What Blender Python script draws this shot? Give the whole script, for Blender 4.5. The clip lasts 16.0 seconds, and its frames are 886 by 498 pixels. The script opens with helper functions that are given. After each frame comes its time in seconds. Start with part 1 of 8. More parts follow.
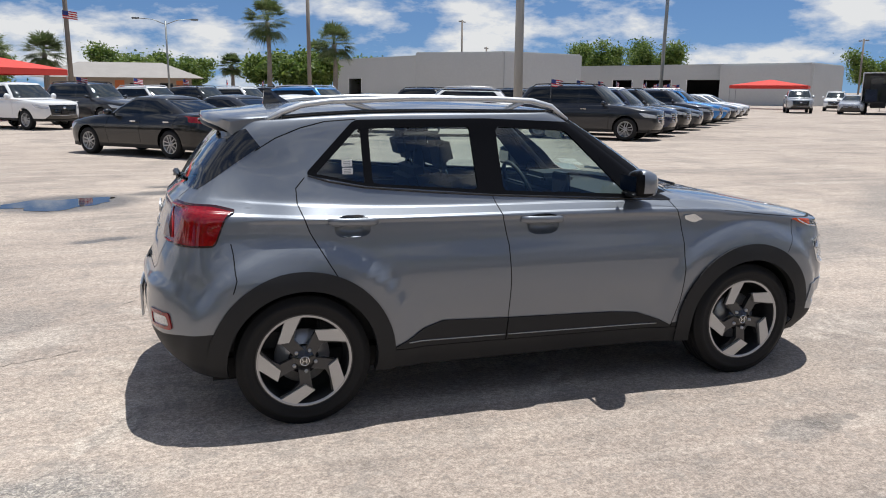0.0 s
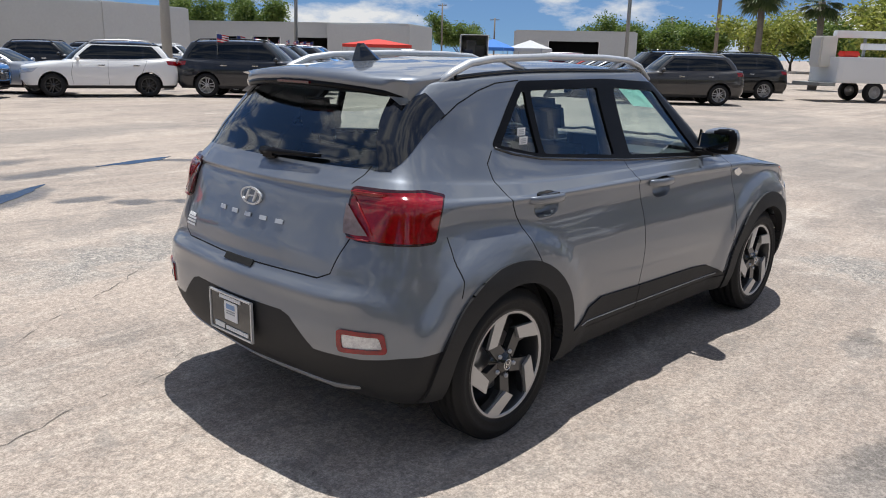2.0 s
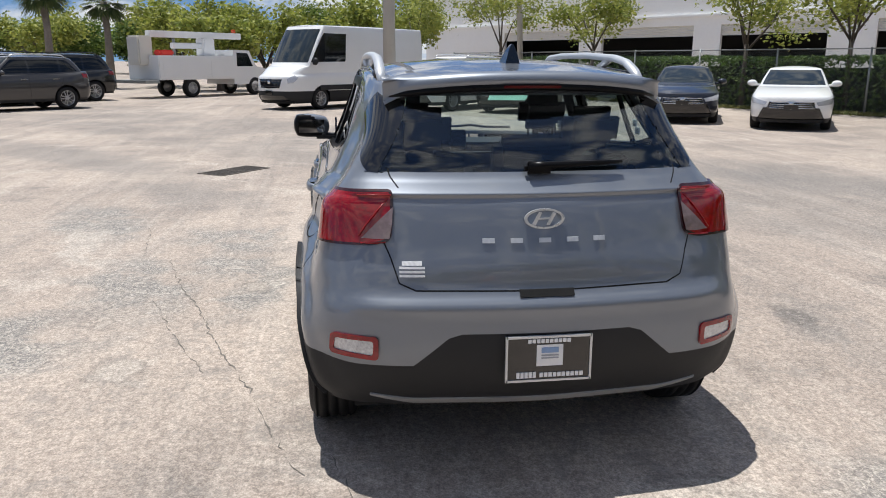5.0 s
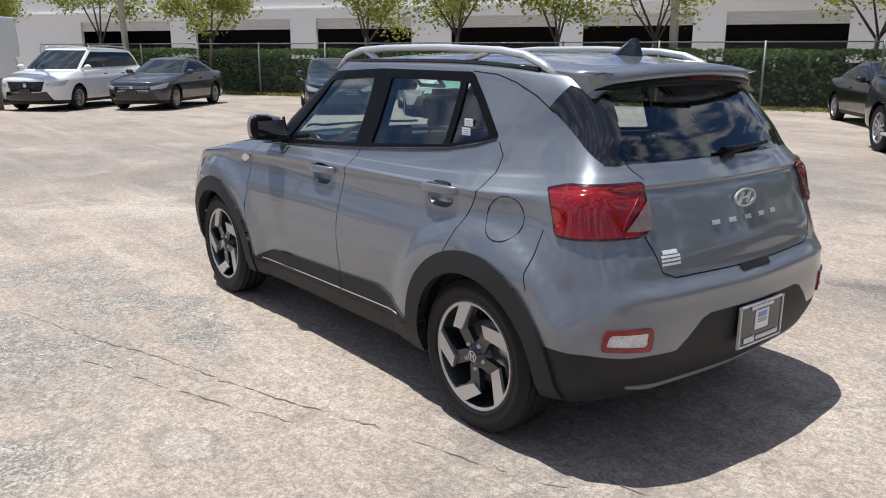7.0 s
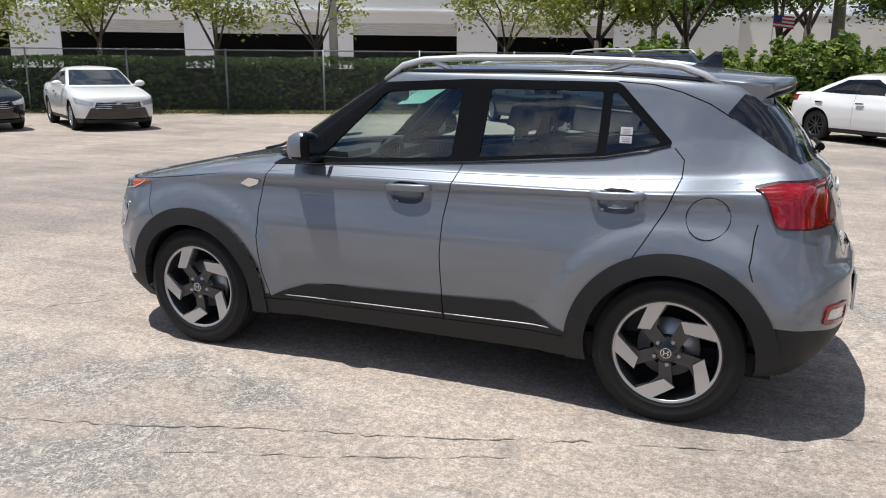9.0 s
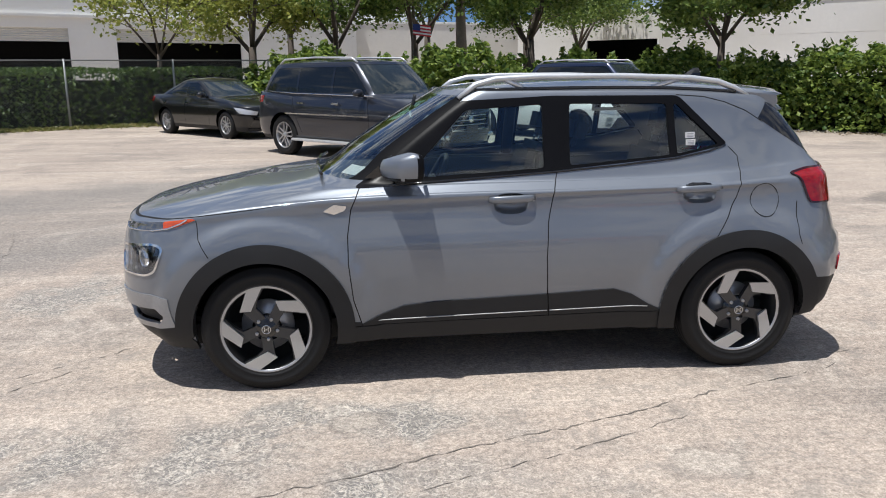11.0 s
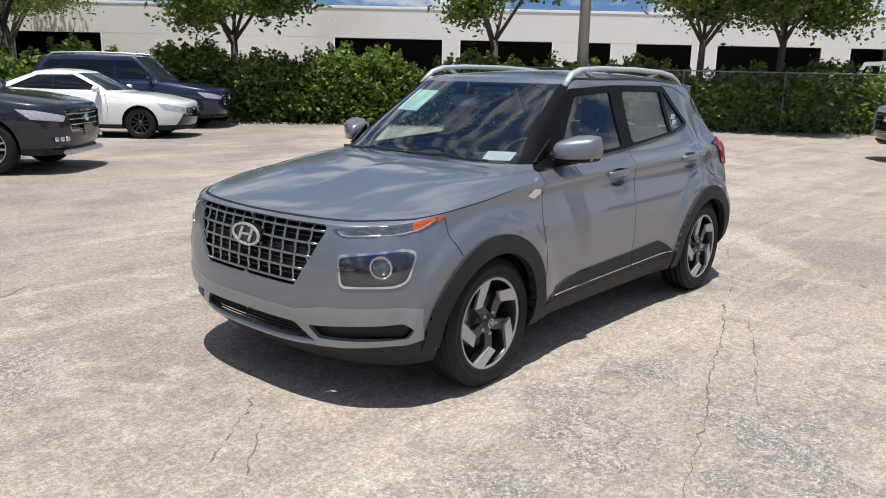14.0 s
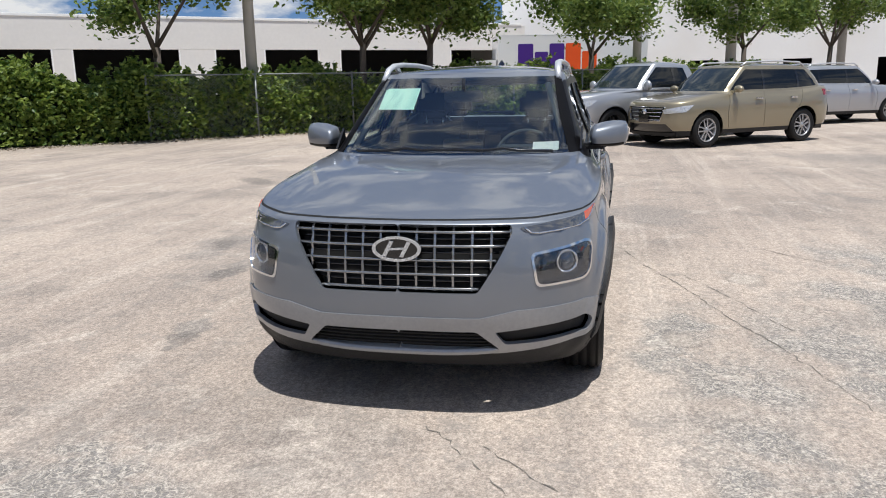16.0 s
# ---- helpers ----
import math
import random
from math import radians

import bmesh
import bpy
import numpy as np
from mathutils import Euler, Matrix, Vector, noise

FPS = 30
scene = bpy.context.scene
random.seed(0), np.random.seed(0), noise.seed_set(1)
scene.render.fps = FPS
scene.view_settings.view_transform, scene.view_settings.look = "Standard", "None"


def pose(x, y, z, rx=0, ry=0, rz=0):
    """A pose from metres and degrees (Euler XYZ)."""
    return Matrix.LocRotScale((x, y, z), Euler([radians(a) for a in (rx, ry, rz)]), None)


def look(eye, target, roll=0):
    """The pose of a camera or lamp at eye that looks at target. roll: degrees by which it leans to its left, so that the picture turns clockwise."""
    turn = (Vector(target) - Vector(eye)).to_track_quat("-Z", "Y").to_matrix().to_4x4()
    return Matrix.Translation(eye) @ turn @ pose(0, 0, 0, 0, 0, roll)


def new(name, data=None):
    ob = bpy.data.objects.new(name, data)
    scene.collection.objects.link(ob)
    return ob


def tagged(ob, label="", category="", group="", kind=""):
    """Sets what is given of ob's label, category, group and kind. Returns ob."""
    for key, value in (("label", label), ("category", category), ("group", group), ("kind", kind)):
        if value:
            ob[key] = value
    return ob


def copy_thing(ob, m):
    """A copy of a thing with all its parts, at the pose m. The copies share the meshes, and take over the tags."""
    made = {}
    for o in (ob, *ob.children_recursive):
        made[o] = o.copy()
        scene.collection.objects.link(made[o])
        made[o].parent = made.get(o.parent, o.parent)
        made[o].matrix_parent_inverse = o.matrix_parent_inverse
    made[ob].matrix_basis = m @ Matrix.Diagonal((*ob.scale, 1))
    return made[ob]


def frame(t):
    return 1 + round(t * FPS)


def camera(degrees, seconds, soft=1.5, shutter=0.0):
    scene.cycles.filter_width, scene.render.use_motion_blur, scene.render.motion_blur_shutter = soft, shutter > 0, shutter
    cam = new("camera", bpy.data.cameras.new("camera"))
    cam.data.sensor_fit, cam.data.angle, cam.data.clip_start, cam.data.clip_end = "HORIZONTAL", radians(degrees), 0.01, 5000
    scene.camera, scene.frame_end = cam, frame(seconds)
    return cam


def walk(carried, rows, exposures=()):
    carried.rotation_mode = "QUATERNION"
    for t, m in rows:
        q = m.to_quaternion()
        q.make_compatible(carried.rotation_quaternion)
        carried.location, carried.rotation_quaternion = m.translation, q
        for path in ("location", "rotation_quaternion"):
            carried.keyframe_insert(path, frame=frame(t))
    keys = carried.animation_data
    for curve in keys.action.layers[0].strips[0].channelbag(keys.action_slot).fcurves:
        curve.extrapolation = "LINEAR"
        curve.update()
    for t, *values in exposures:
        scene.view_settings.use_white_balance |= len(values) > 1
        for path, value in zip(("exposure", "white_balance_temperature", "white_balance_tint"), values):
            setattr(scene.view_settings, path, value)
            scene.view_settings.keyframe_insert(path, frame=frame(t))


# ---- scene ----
cam = camera(59.2, 16.0, 1.0)
METRES, EYE, TILT, LEAN, TURN = 21.429, 1.5, 0.0, 0.0, 0.0
PATH = [
    (0, (-1.712, -4.475, 1.621), (-1.12, -2.607, 1.22), 0.4),
    (0.5, (-2.297, -4.144, 1.618), (-1.507, -2.353, 1.208), 0.3),
    (1, (-2.802, -3.705, 1.601), (-1.804, -2.024, 1.178), 0.7),
    (1.5, (-3.274, -3.275, 1.6), (-2.049, -1.763, 1.14), 0.7),
    (2, (-3.657, -2.735, 1.583), (-2.249, -1.403, 1.094), 1.3),
    (2.5, (-4.044, -2.204, 1.593), (-2.472, -1.065, 1.112), 0.6),
    (3, (-4.349, -1.611, 1.582), (-2.653, -0.672, 1.092), 0.2),
    (3.5, (-4.605, -1.049, 1.595), (-2.78, -0.387, 1.117), 0.1),
    (3.7, (-4.674, -0.809, 1.576), (-2.81, -0.263, 1.101), 0.1),
    (5.8, (-4.301, 1.658, 1.543), (-2.498, 0.928, 1.076), 0.6),
    (6, (-4.193, 1.874, 1.548), (-2.433, 1.045, 1.082), 0.8),
    (6.5, (-3.943, 2.408, 1.56), (-2.304, 1.361, 1.091), 0.9),
    (7, (-3.554, 2.86, 1.54), (-2.037, 1.65, 1.057), 0.2),
    (7.5, (-3.163, 3.311, 1.563), (-1.822, 1.903, 1.095), 0.2),
    (8, (-2.696, 3.645, 1.548), (-1.56, 2.057, 1.114), 0.4),
    (8.5, (-2.182, 3.978, 1.552), (-1.26, 2.257, 1.117), 0.5),
    (9, (-1.589, 4.195, 1.537), (-0.843, 2.397, 1.078), 0.5),
    (9.2, (-1.356, 4.274, 1.542), (-0.697, 2.443, 1.08), 0.8),
    (11.3, (1.144, 4.743, 1.617), (0.753, 2.834, 1.168), -0.3),
    (11.5, (1.386, 4.706, 1.582), (0.873, 2.824, 1.142), -0.0),
    (12, (2.01, 4.545, 1.566), (1.228, 2.756, 1.134), 1.7),
    (12.5, (2.624, 4.297, 1.573), (1.6, 2.635, 1.141), 2.1),
    (13, (3.198, 3.956, 1.562), (2.004, 2.411, 1.13), 1.7),
    (13.5, (3.765, 3.57, 1.569), (2.431, 2.146, 1.132), 1.6),
    (14, (4.207, 3.081, 1.531), (2.727, 1.81, 1.089), 1.2),
    (14.5, (4.577, 2.54, 1.505), (2.933, 1.495, 1.054), 1.1),
    (15, (4.832, 1.984, 1.484), (3.068, 1.158, 1.033), -0.3),
    (15.5, (5.059, 1.414, 1.47), (3.202, 0.82, 1.023), -0.1),
    (16, (5.209, 0.887, 1.467), (3.298, 0.477, 1.043), -1.1),
]
walk(cam, [(t, look(eye, target, roll)) for t, eye, target, roll in PATH])

import collections

# ---- world, sun ----
SUN_DIR = Vector((0.19, 0.13, 1.0)).normalized()
world = bpy.data.worlds.new("world")
scene.world = world
world.use_nodes = True
wn, wl = world.node_tree.nodes, world.node_tree.links
wn.clear()
sky = wn.new("ShaderNodeTexSky")
sky.sky_type = "NISHITA"
sky.sun_disc = False
sky.sun_elevation = math.asin(SUN_DIR.z)
sky.sun_rotation = math.atan2(SUN_DIR.x, SUN_DIR.y)
sky.air_density, sky.dust_density, sky.ozone_density = 1.0, 0.35, 2.6
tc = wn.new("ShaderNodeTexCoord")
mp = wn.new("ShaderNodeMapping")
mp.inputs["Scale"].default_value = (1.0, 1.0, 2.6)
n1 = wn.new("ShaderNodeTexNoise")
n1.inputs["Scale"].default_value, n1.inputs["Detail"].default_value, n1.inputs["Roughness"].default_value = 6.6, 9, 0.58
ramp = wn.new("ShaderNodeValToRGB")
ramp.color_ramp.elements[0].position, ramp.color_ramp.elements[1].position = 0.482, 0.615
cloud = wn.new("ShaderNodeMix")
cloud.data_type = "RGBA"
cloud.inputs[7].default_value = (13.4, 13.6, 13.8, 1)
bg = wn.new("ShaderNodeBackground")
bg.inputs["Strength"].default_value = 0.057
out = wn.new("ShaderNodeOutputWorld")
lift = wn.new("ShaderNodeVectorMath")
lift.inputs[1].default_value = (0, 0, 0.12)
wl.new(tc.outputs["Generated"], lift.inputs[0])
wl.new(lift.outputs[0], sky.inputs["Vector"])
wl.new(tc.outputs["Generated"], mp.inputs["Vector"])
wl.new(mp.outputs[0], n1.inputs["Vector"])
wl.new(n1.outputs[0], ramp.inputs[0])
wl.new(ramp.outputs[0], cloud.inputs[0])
tone = wn.new("ShaderNodeVectorMath")
tone.operation = "MULTIPLY"
tone.inputs[1].default_value = (0.98, 1.24, 1.55)
wl.new(sky.outputs[0], tone.inputs[0])
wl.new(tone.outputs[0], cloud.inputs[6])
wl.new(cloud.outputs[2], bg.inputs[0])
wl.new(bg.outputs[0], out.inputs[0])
lamp = new("sun", bpy.data.lights.new("sun", "SUN"))
lamp.data.energy, lamp.data.angle, lamp.data.color = 5.1, radians(0.53), (0.985, 0.98, 0.955)
lamp.matrix_world = look(SUN_DIR * 60, (0, 0, 0))


# ---- materials ----
def surf(name, color, rough=0.5, metal=0.0, var=0.10, scale=3.0, fine=60.0, bump=0.0, coat=0.0, spec=0.5, rand=0.0, dirt=None, emit=0.0):
    """A surface with variation at two scales; rand varies it from object to object."""
    m = bpy.data.materials.new(name)
    m.use_nodes = True
    nt = m.node_tree
    N, K = nt.nodes, nt.links
    p = N["Principled BSDF"]
    t = N.new("ShaderNodeTexCoord")
    a, b = N.new("ShaderNodeTexNoise"), N.new("ShaderNodeTexNoise")
    a.inputs["Scale"].default_value, b.inputs["Scale"].default_value = scale, fine
    a.inputs["Detail"].default_value = b.inputs["Detail"].default_value = 5
    K.new(t.outputs["Object"], a.inputs["Vector"])
    K.new(t.outputs["Object"], b.inputs["Vector"])
    mixn = N.new("ShaderNodeMath")
    mixn.operation = "ADD"
    K.new(a.outputs[0], mixn.inputs[0])
    K.new(b.outputs[0], mixn.inputs[1])
    r = N.new("ShaderNodeMapRange")
    r.inputs[1].default_value, r.inputs[2].default_value = 0.6, 1.4
    r.inputs[3].default_value, r.inputs[4].default_value = 1 - var, 1 + var
    K.new(mixn.outputs[0], r.inputs[0])
    s = N.new("ShaderNodeVectorMath")
    s.operation = "SCALE"
    s.inputs[0].default_value = color[:3]
    if rand:
        o = N.new("ShaderNodeObjectInfo")
        rr = N.new("ShaderNodeMapRange")
        rr.inputs[3].default_value, rr.inputs[4].default_value = 1 - rand, 1 + rand
        K.new(o.outputs["Random"], rr.inputs[0])
        mm = N.new("ShaderNodeMath")
        mm.operation = "MULTIPLY"
        K.new(r.outputs[0], mm.inputs[0])
        K.new(rr.outputs[0], mm.inputs[1])
        K.new(mm.outputs[0], s.inputs["Scale"])
    else:
        K.new(r.outputs[0], s.inputs["Scale"])
    last = s.outputs[0]
    if dirt:
        d = N.new("ShaderNodeTexNoise")
        d.inputs["Scale"].default_value, d.inputs["Detail"].default_value = scale * 0.5, 8
        K.new(t.outputs["Object"], d.inputs["Vector"])
        dr = N.new("ShaderNodeValToRGB")
        dr.color_ramp.elements[0].position, dr.color_ramp.elements[1].position = 0.48, 0.72
        K.new(d.outputs[0], dr.inputs[0])
        dm = N.new("ShaderNodeMix")
        dm.data_type = "RGBA"
        dm.inputs[7].default_value = (*dirt, 1)
        K.new(dr.outputs[0], dm.inputs[0])
        K.new(last, dm.inputs[6])
        last = dm.outputs[2]
    K.new(last, p.inputs["Base Color"])
    rg = N.new("ShaderNodeMapRange")
    rg.inputs[1].default_value, rg.inputs[2].default_value = 0.6, 1.4
    rg.inputs[3].default_value, rg.inputs[4].default_value = rough * 0.88, min(1, rough * 1.12)
    K.new(mixn.outputs[0], rg.inputs[0])
    K.new(rg.outputs[0], p.inputs["Roughness"])
    p.inputs["Metallic"].default_value = metal
    p.inputs["Specular IOR Level"].default_value = spec
    p.inputs["Coat Weight"].default_value = coat
    p.inputs["Coat Roughness"].default_value = 0.03
    if bump:
        bp = N.new("ShaderNodeBump")
        bp.inputs["Strength"].default_value, bp.inputs["Distance"].default_value = bump, 0.01
        K.new(b.outputs[0], bp.inputs["Height"])
        K.new(bp.outputs[0], p.inputs["Normal"])
    if emit:
        p.inputs["Emission Color"].default_value = (*color[:3], 1)
        p.inputs["Emission Strength"].default_value = emit
    return m


def glass(name, tint, gloss=0.02, base=0.12):
    """A thin pane: tinted see-through, with reflections that grow towards grazing."""
    m = bpy.data.materials.new(name)
    m.use_nodes = True
    N, K = m.node_tree.nodes, m.node_tree.links
    N.clear()
    tr, gl, mx, fr, o = (N.new("ShaderNode" + n) for n in ("BsdfTransparent", "BsdfGlossy", "MixShader", "LayerWeight", "OutputMaterial"))
    tr.inputs[0].default_value = (*tint, 1)
    gl.inputs["Roughness"].default_value = gloss
    gl.inputs[0].default_value = (0.95, 0.97, 1, 1)
    fr.inputs["Blend"].default_value = 0.5
    pw, ma = N.new("ShaderNodeMath"), N.new("ShaderNodeMath")
    pw.operation, ma.operation = "POWER", "MULTIPLY_ADD"
    pw.inputs[1].default_value = 4.0
    ma.inputs[1].default_value, ma.inputs[2].default_value = 1.0 - base, base
    K.new(fr.outputs["Facing"], pw.inputs[0])
    K.new(pw.outputs[0], ma.inputs[0])
    K.new(ma.outputs[0], mx.inputs[0])
    K.new(tr.outputs[0], mx.inputs[1])
    K.new(gl.outputs[0], mx.inputs[2])
    K.new(mx.outputs[0], o.inputs[0])
    return m


def paint(name, color, metal=0.35, rough=0.36):
    return surf(name, color, rough, metal, var=0.04, scale=1.2, fine=900, coat=1.0, spec=0.25)


M = {}
M["grey"] = paint("grey car paint", (0.196, 0.214, 0.243), 0.56, 0.39)
M["cladding"] = surf("textured black plastic", (0.016, 0.0165, 0.018), 0.6, spec=0.35, var=0.2, scale=5, fine=700, bump=0.08)
M["gloss_black"] = surf("gloss black trim", (0.008, 0.008, 0.009), 0.12, coat=0.6, var=0.1)
M["frame_black"] = surf("satin black trim", (0.006, 0.006, 0.007), 0.30, spec=0.10, var=0.15)
M["pillar_black"] = surf("black pillar trim", (0.005, 0.005, 0.006), 0.55, spec=0.06, var=0.15)
M["gap"] = surf("dark gap", (0.004, 0.004, 0.004), 0.9)
M["tyre"] = surf("tyre rubber", (0.010, 0.010, 0.0105), 0.66, spec=0.3, var=0.25, scale=6, fine=160, bump=0.2)
M["rim_dark"] = surf("dark grey wheel paint", (0.045, 0.046, 0.049), 0.35, 0.5, coat=0.5)
M["rim_bright"] = surf("machined alloy", (0.50, 0.50, 0.495), 0.36, 0.6, var=0.08, fine=300)
M["rim_silver"] = surf("silver wheel paint", (0.45, 0.45, 0.46), 0.35, 0.7, coat=0.3)
M["chrome"] = surf("chrome", (0.72, 0.73, 0.74), 0.12, 1.0, var=0.05)
M["satin"] = surf("satin silver", (0.62, 0.63, 0.64), 0.36, 0.5, var=0.06)
M["red_lens"] = surf("red lamp lens", (0.24, 0.002, 0.005), 0.12, spec=0.3, coat=0.9, var=0.45, scale=16, fine=70)
M["clear_lens"] = surf("clear lamp lens", (0.58, 0.585, 0.60), 0.12, 0.35, coat=1.0, var=0.35, scale=30, fine=120)
M["amber"] = surf("amber lens", (0.62, 0.075, 0.015), 0.15, coat=1.0, var=0.2, scale=20)
M["bezel"] = surf("dark red bezel", (0.03, 0.001, 0.002), 0.2, coat=0.6)
M["lamp_dark"] = surf("lamp bowl", (0.09, 0.092, 0.097), 0.25, 0.8, var=0.4, scale=22, fine=60)
M["lens_glass"] = glass("clear lamp cover", (0.90, 0.92, 0.94), base=0.09)
M["glass"] = glass("car glass", (0.76, 0.88, 0.85), base=0.085)
M["glass_rear"] = glass("privacy glass", (0.76, 0.84, 0.83), base=0.085)
M["dark_glass"] = surf("dark tinted glass", (0.007, 0.009, 0.011), 0.05, spec=0.45, var=0.3, scale=1.5)
M["seat"] = surf("dark seat cloth", (0.03, 0.031, 0.034), 0.85, var=0.25, scale=9, fine=400, bump=0.2)
M["trim_in"] = surf("dark cabin trim", (0.026, 0.0265, 0.028), 0.7, var=0.2)
M["headliner"] = surf("grey headliner", (0.24, 0.24, 0.235), 0.9)
M["white_paper"] = surf("white paper", (0.8, 0.8, 0.8), 0.7, var=0.04)
M["green_paper"] = surf("pale green paper", (0.70, 0.95, 0.86), 0.6, var=0.05)
M["print"] = surf("dark print", (0.03, 0.03, 0.04), 0.6)
M["under"] = surf("dark underbody", (0.012, 0.012, 0.012), 0.9)


# ---- mesh helpers ----
def mesh_from(name, verts, faces, material=None, smooth=True):
    me = bpy.data.meshes.new(name)
    me.from_pydata([tuple(v) for v in verts], [], faces)
    me.validate()
    if smooth:
        me.shade_smooth()
    if material:
        me.materials.append(material)
    return me


def part(name, bm, material, parent=None, label="", smooth=False):
    """Links a bmesh as one mesh object under a thing or under a part."""
    me = bpy.data.meshes.new(name)
    bm.normal_update()
    bm.to_mesh(me)
    bm.free()
    if smooth:
        me.shade_smooth()
    me.materials.append(material)
    ob = new(name, me)
    ob.parent = parent
    return tagged(ob, label)


def thing(name, m=None, label="", category="", group="", kind=""):
    ob = new(name)
    ob.empty_display_size = 0.2
    if m is not None:
        ob.matrix_basis = m
    return tagged(ob, label, category, group, kind)


def box(bm, x0, x1, y0, y1, z0, z1, bevel=0.0, m=None):
    r = bmesh.ops.create_cube(bm, size=1)["verts"]
    for v in r:
        v.co = Vector(((x0 + x1) / 2 + v.co.x * (x1 - x0), (y0 + y1) / 2 + v.co.y * (y1 - y0), (z0 + z1) / 2 + v.co.z * (z1 - z0)))
    if m is not None:
        for v in r:
            v.co = m @ v.co
    if bevel:
        bmesh.ops.bevel(bm, geom=list({e for v in r for e in v.link_edges}), offset=bevel, segments=2, affect="EDGES")
    return bm


def boxed(x0, x1, y0, y1, z0, z1, bevel=0.0, m=None):
    return box(bmesh.new(), x0, x1, y0, y1, z0, z1, bevel, m)


def lathe(bm, profile, seg=32, axis="y", center=(0, 0, 0), closed=False):
    """Turns a profile of (radius, along) round an axis."""
    rings = []
    for k in range(seg):
        a = 2 * math.pi * k / seg
        c, s = math.cos(a), math.sin(a)
        ring = []
        for r, h in profile:
            p = (r * c, h, r * s) if axis == "y" else (r * c, r * s, h) if axis == "z" else (h, r * c, r * s)
            ring.append(bm.verts.new((p[0] + center[0], p[1] + center[1], p[2] + center[2])))
        rings.append(ring)
    n = len(profile)
    for k in range(seg):
        a, b = rings[k], rings[(k + 1) % seg]
        for i in range(n if closed else n - 1):
            j = (i + 1) % n
            f = bm.faces.new((a[i], a[j], b[j], b[i]))
            f.smooth = True
    return bm


def tube(bm, points, radius, seg=8, taper=None, flat=1.0):
    """A round bar along points."""
    pts = [Vector(p) for p in points]
    rings = []
    for i, p in enumerate(pts):
        d = (pts[min(i + 1, len(pts) - 1)] - pts[max(i - 1, 0)]).normalized()
        up = Vector((0, 0, 1)) if abs(d.z) < 0.95 else Vector((1, 0, 0))
        s = d.cross(up).normalized()
        t = s.cross(d)
        r = radius if taper is None else radius * taper[i]
        rings.append([bm.verts.new(p + s * (r * math.cos(2 * math.pi * k / seg)) + t * (r * flat * math.sin(2 * math.pi * k / seg))) for k in range(seg)])
    for a, b in zip(rings, rings[1:]):
        for k in range(seg):
            f = bm.faces.new((a[k], a[(k + 1) % seg], b[(k + 1) % seg], b[k]))
            f.smooth = True
    bm.faces.new(rings[0][::-1])
    bm.faces.new(rings[-1])
    return bm


def prism(bm, outline, depth, m=None):
    """A flat outline of (a, b) pushed to a depth: points (a, b, 0..depth) through m."""
    m = m or Matrix()
    lo = [bm.verts.new(m @ Vector((a, b, 0))) for a, b in outline]
    hi = [bm.verts.new(m @ Vector((a, b, depth))) for a, b in outline]
    n = len(outline)
    bm.faces.new(lo[::-1])
    bm.faces.new(hi)
    for i in range(n):
        bm.faces.new((lo[i], lo[(i + 1) % n], hi[(i + 1) % n], hi[i]))
    bmesh.ops.recalc_face_normals(bm, faces=bm.faces)
    return bm

# ---- car bodies ----
def spline_matrix(n, count, dense=None):
    """Catmull-Rom weights from n controls, padded by one at each end, to count samples, closer together in a dense stretch."""
    t = np.linspace(0, n - 1, count)
    if dense:
        fine = np.linspace(0, n - 1, 4000)
        run = np.cumsum(np.where((fine > dense[0]) & (fine < dense[1]), dense[2], 1.0))
        run = (run - run[0]) / (run[-1] - run[0])
        t = np.interp(np.linspace(0, 1, count), run, fine)
    i = np.minimum(t.astype(int), n - 2)
    f = t - i
    b = np.zeros((count, n + 2))
    w = np.stack([-f / 2 + f**2 - f**3 / 2, 1 - 2.5 * f**2 + 1.5 * f**3, f / 2 + 2 * f**2 - 1.5 * f**3, (f**3 - f**2) / 2], 1)
    for k in range(4):
        b[np.arange(count), i + k] += w[:, k]
    return b, t


# Plan outline from the nose round the flank to the tail, as shares of nose, half-width and tail.
OUT_X = np.array([1, 0.995, 0.97, 0.925, 0.865, 0.76, 0.6, 0.43, 0.15, -0.2, -0.48, -0.66, -0.83, -0.925, -0.972, -0.99, -1])
OUT_Y = np.array([0, 0.34, 0.62, 0.80, 0.91, 0.975, 1.0, 0.99, 0.98, 0.98, 0.99, 1.0, 0.965, 0.87, 0.66, 0.36, 0])
GREEN_Y = np.array([0, 0.40, 0.67, 0.86, 0.95, 0.98, 0.99, 0.995, 1, 1, 1, 0.995, 0.975, 0.91, 0.72, 0.4, 0])
FRONT = np.array([1, 1, 1, 1, 0.9, 0.6, 0.3, 0.1, 0, 0, 0, 0, 0, 0, 0, 0, 0])
REAR = np.array([0, 0, 0, 0, 0, 0, 0, 0, 0, 0.05, 0.15, 0.35, 0.6, 0.9, 1, 1, 1])




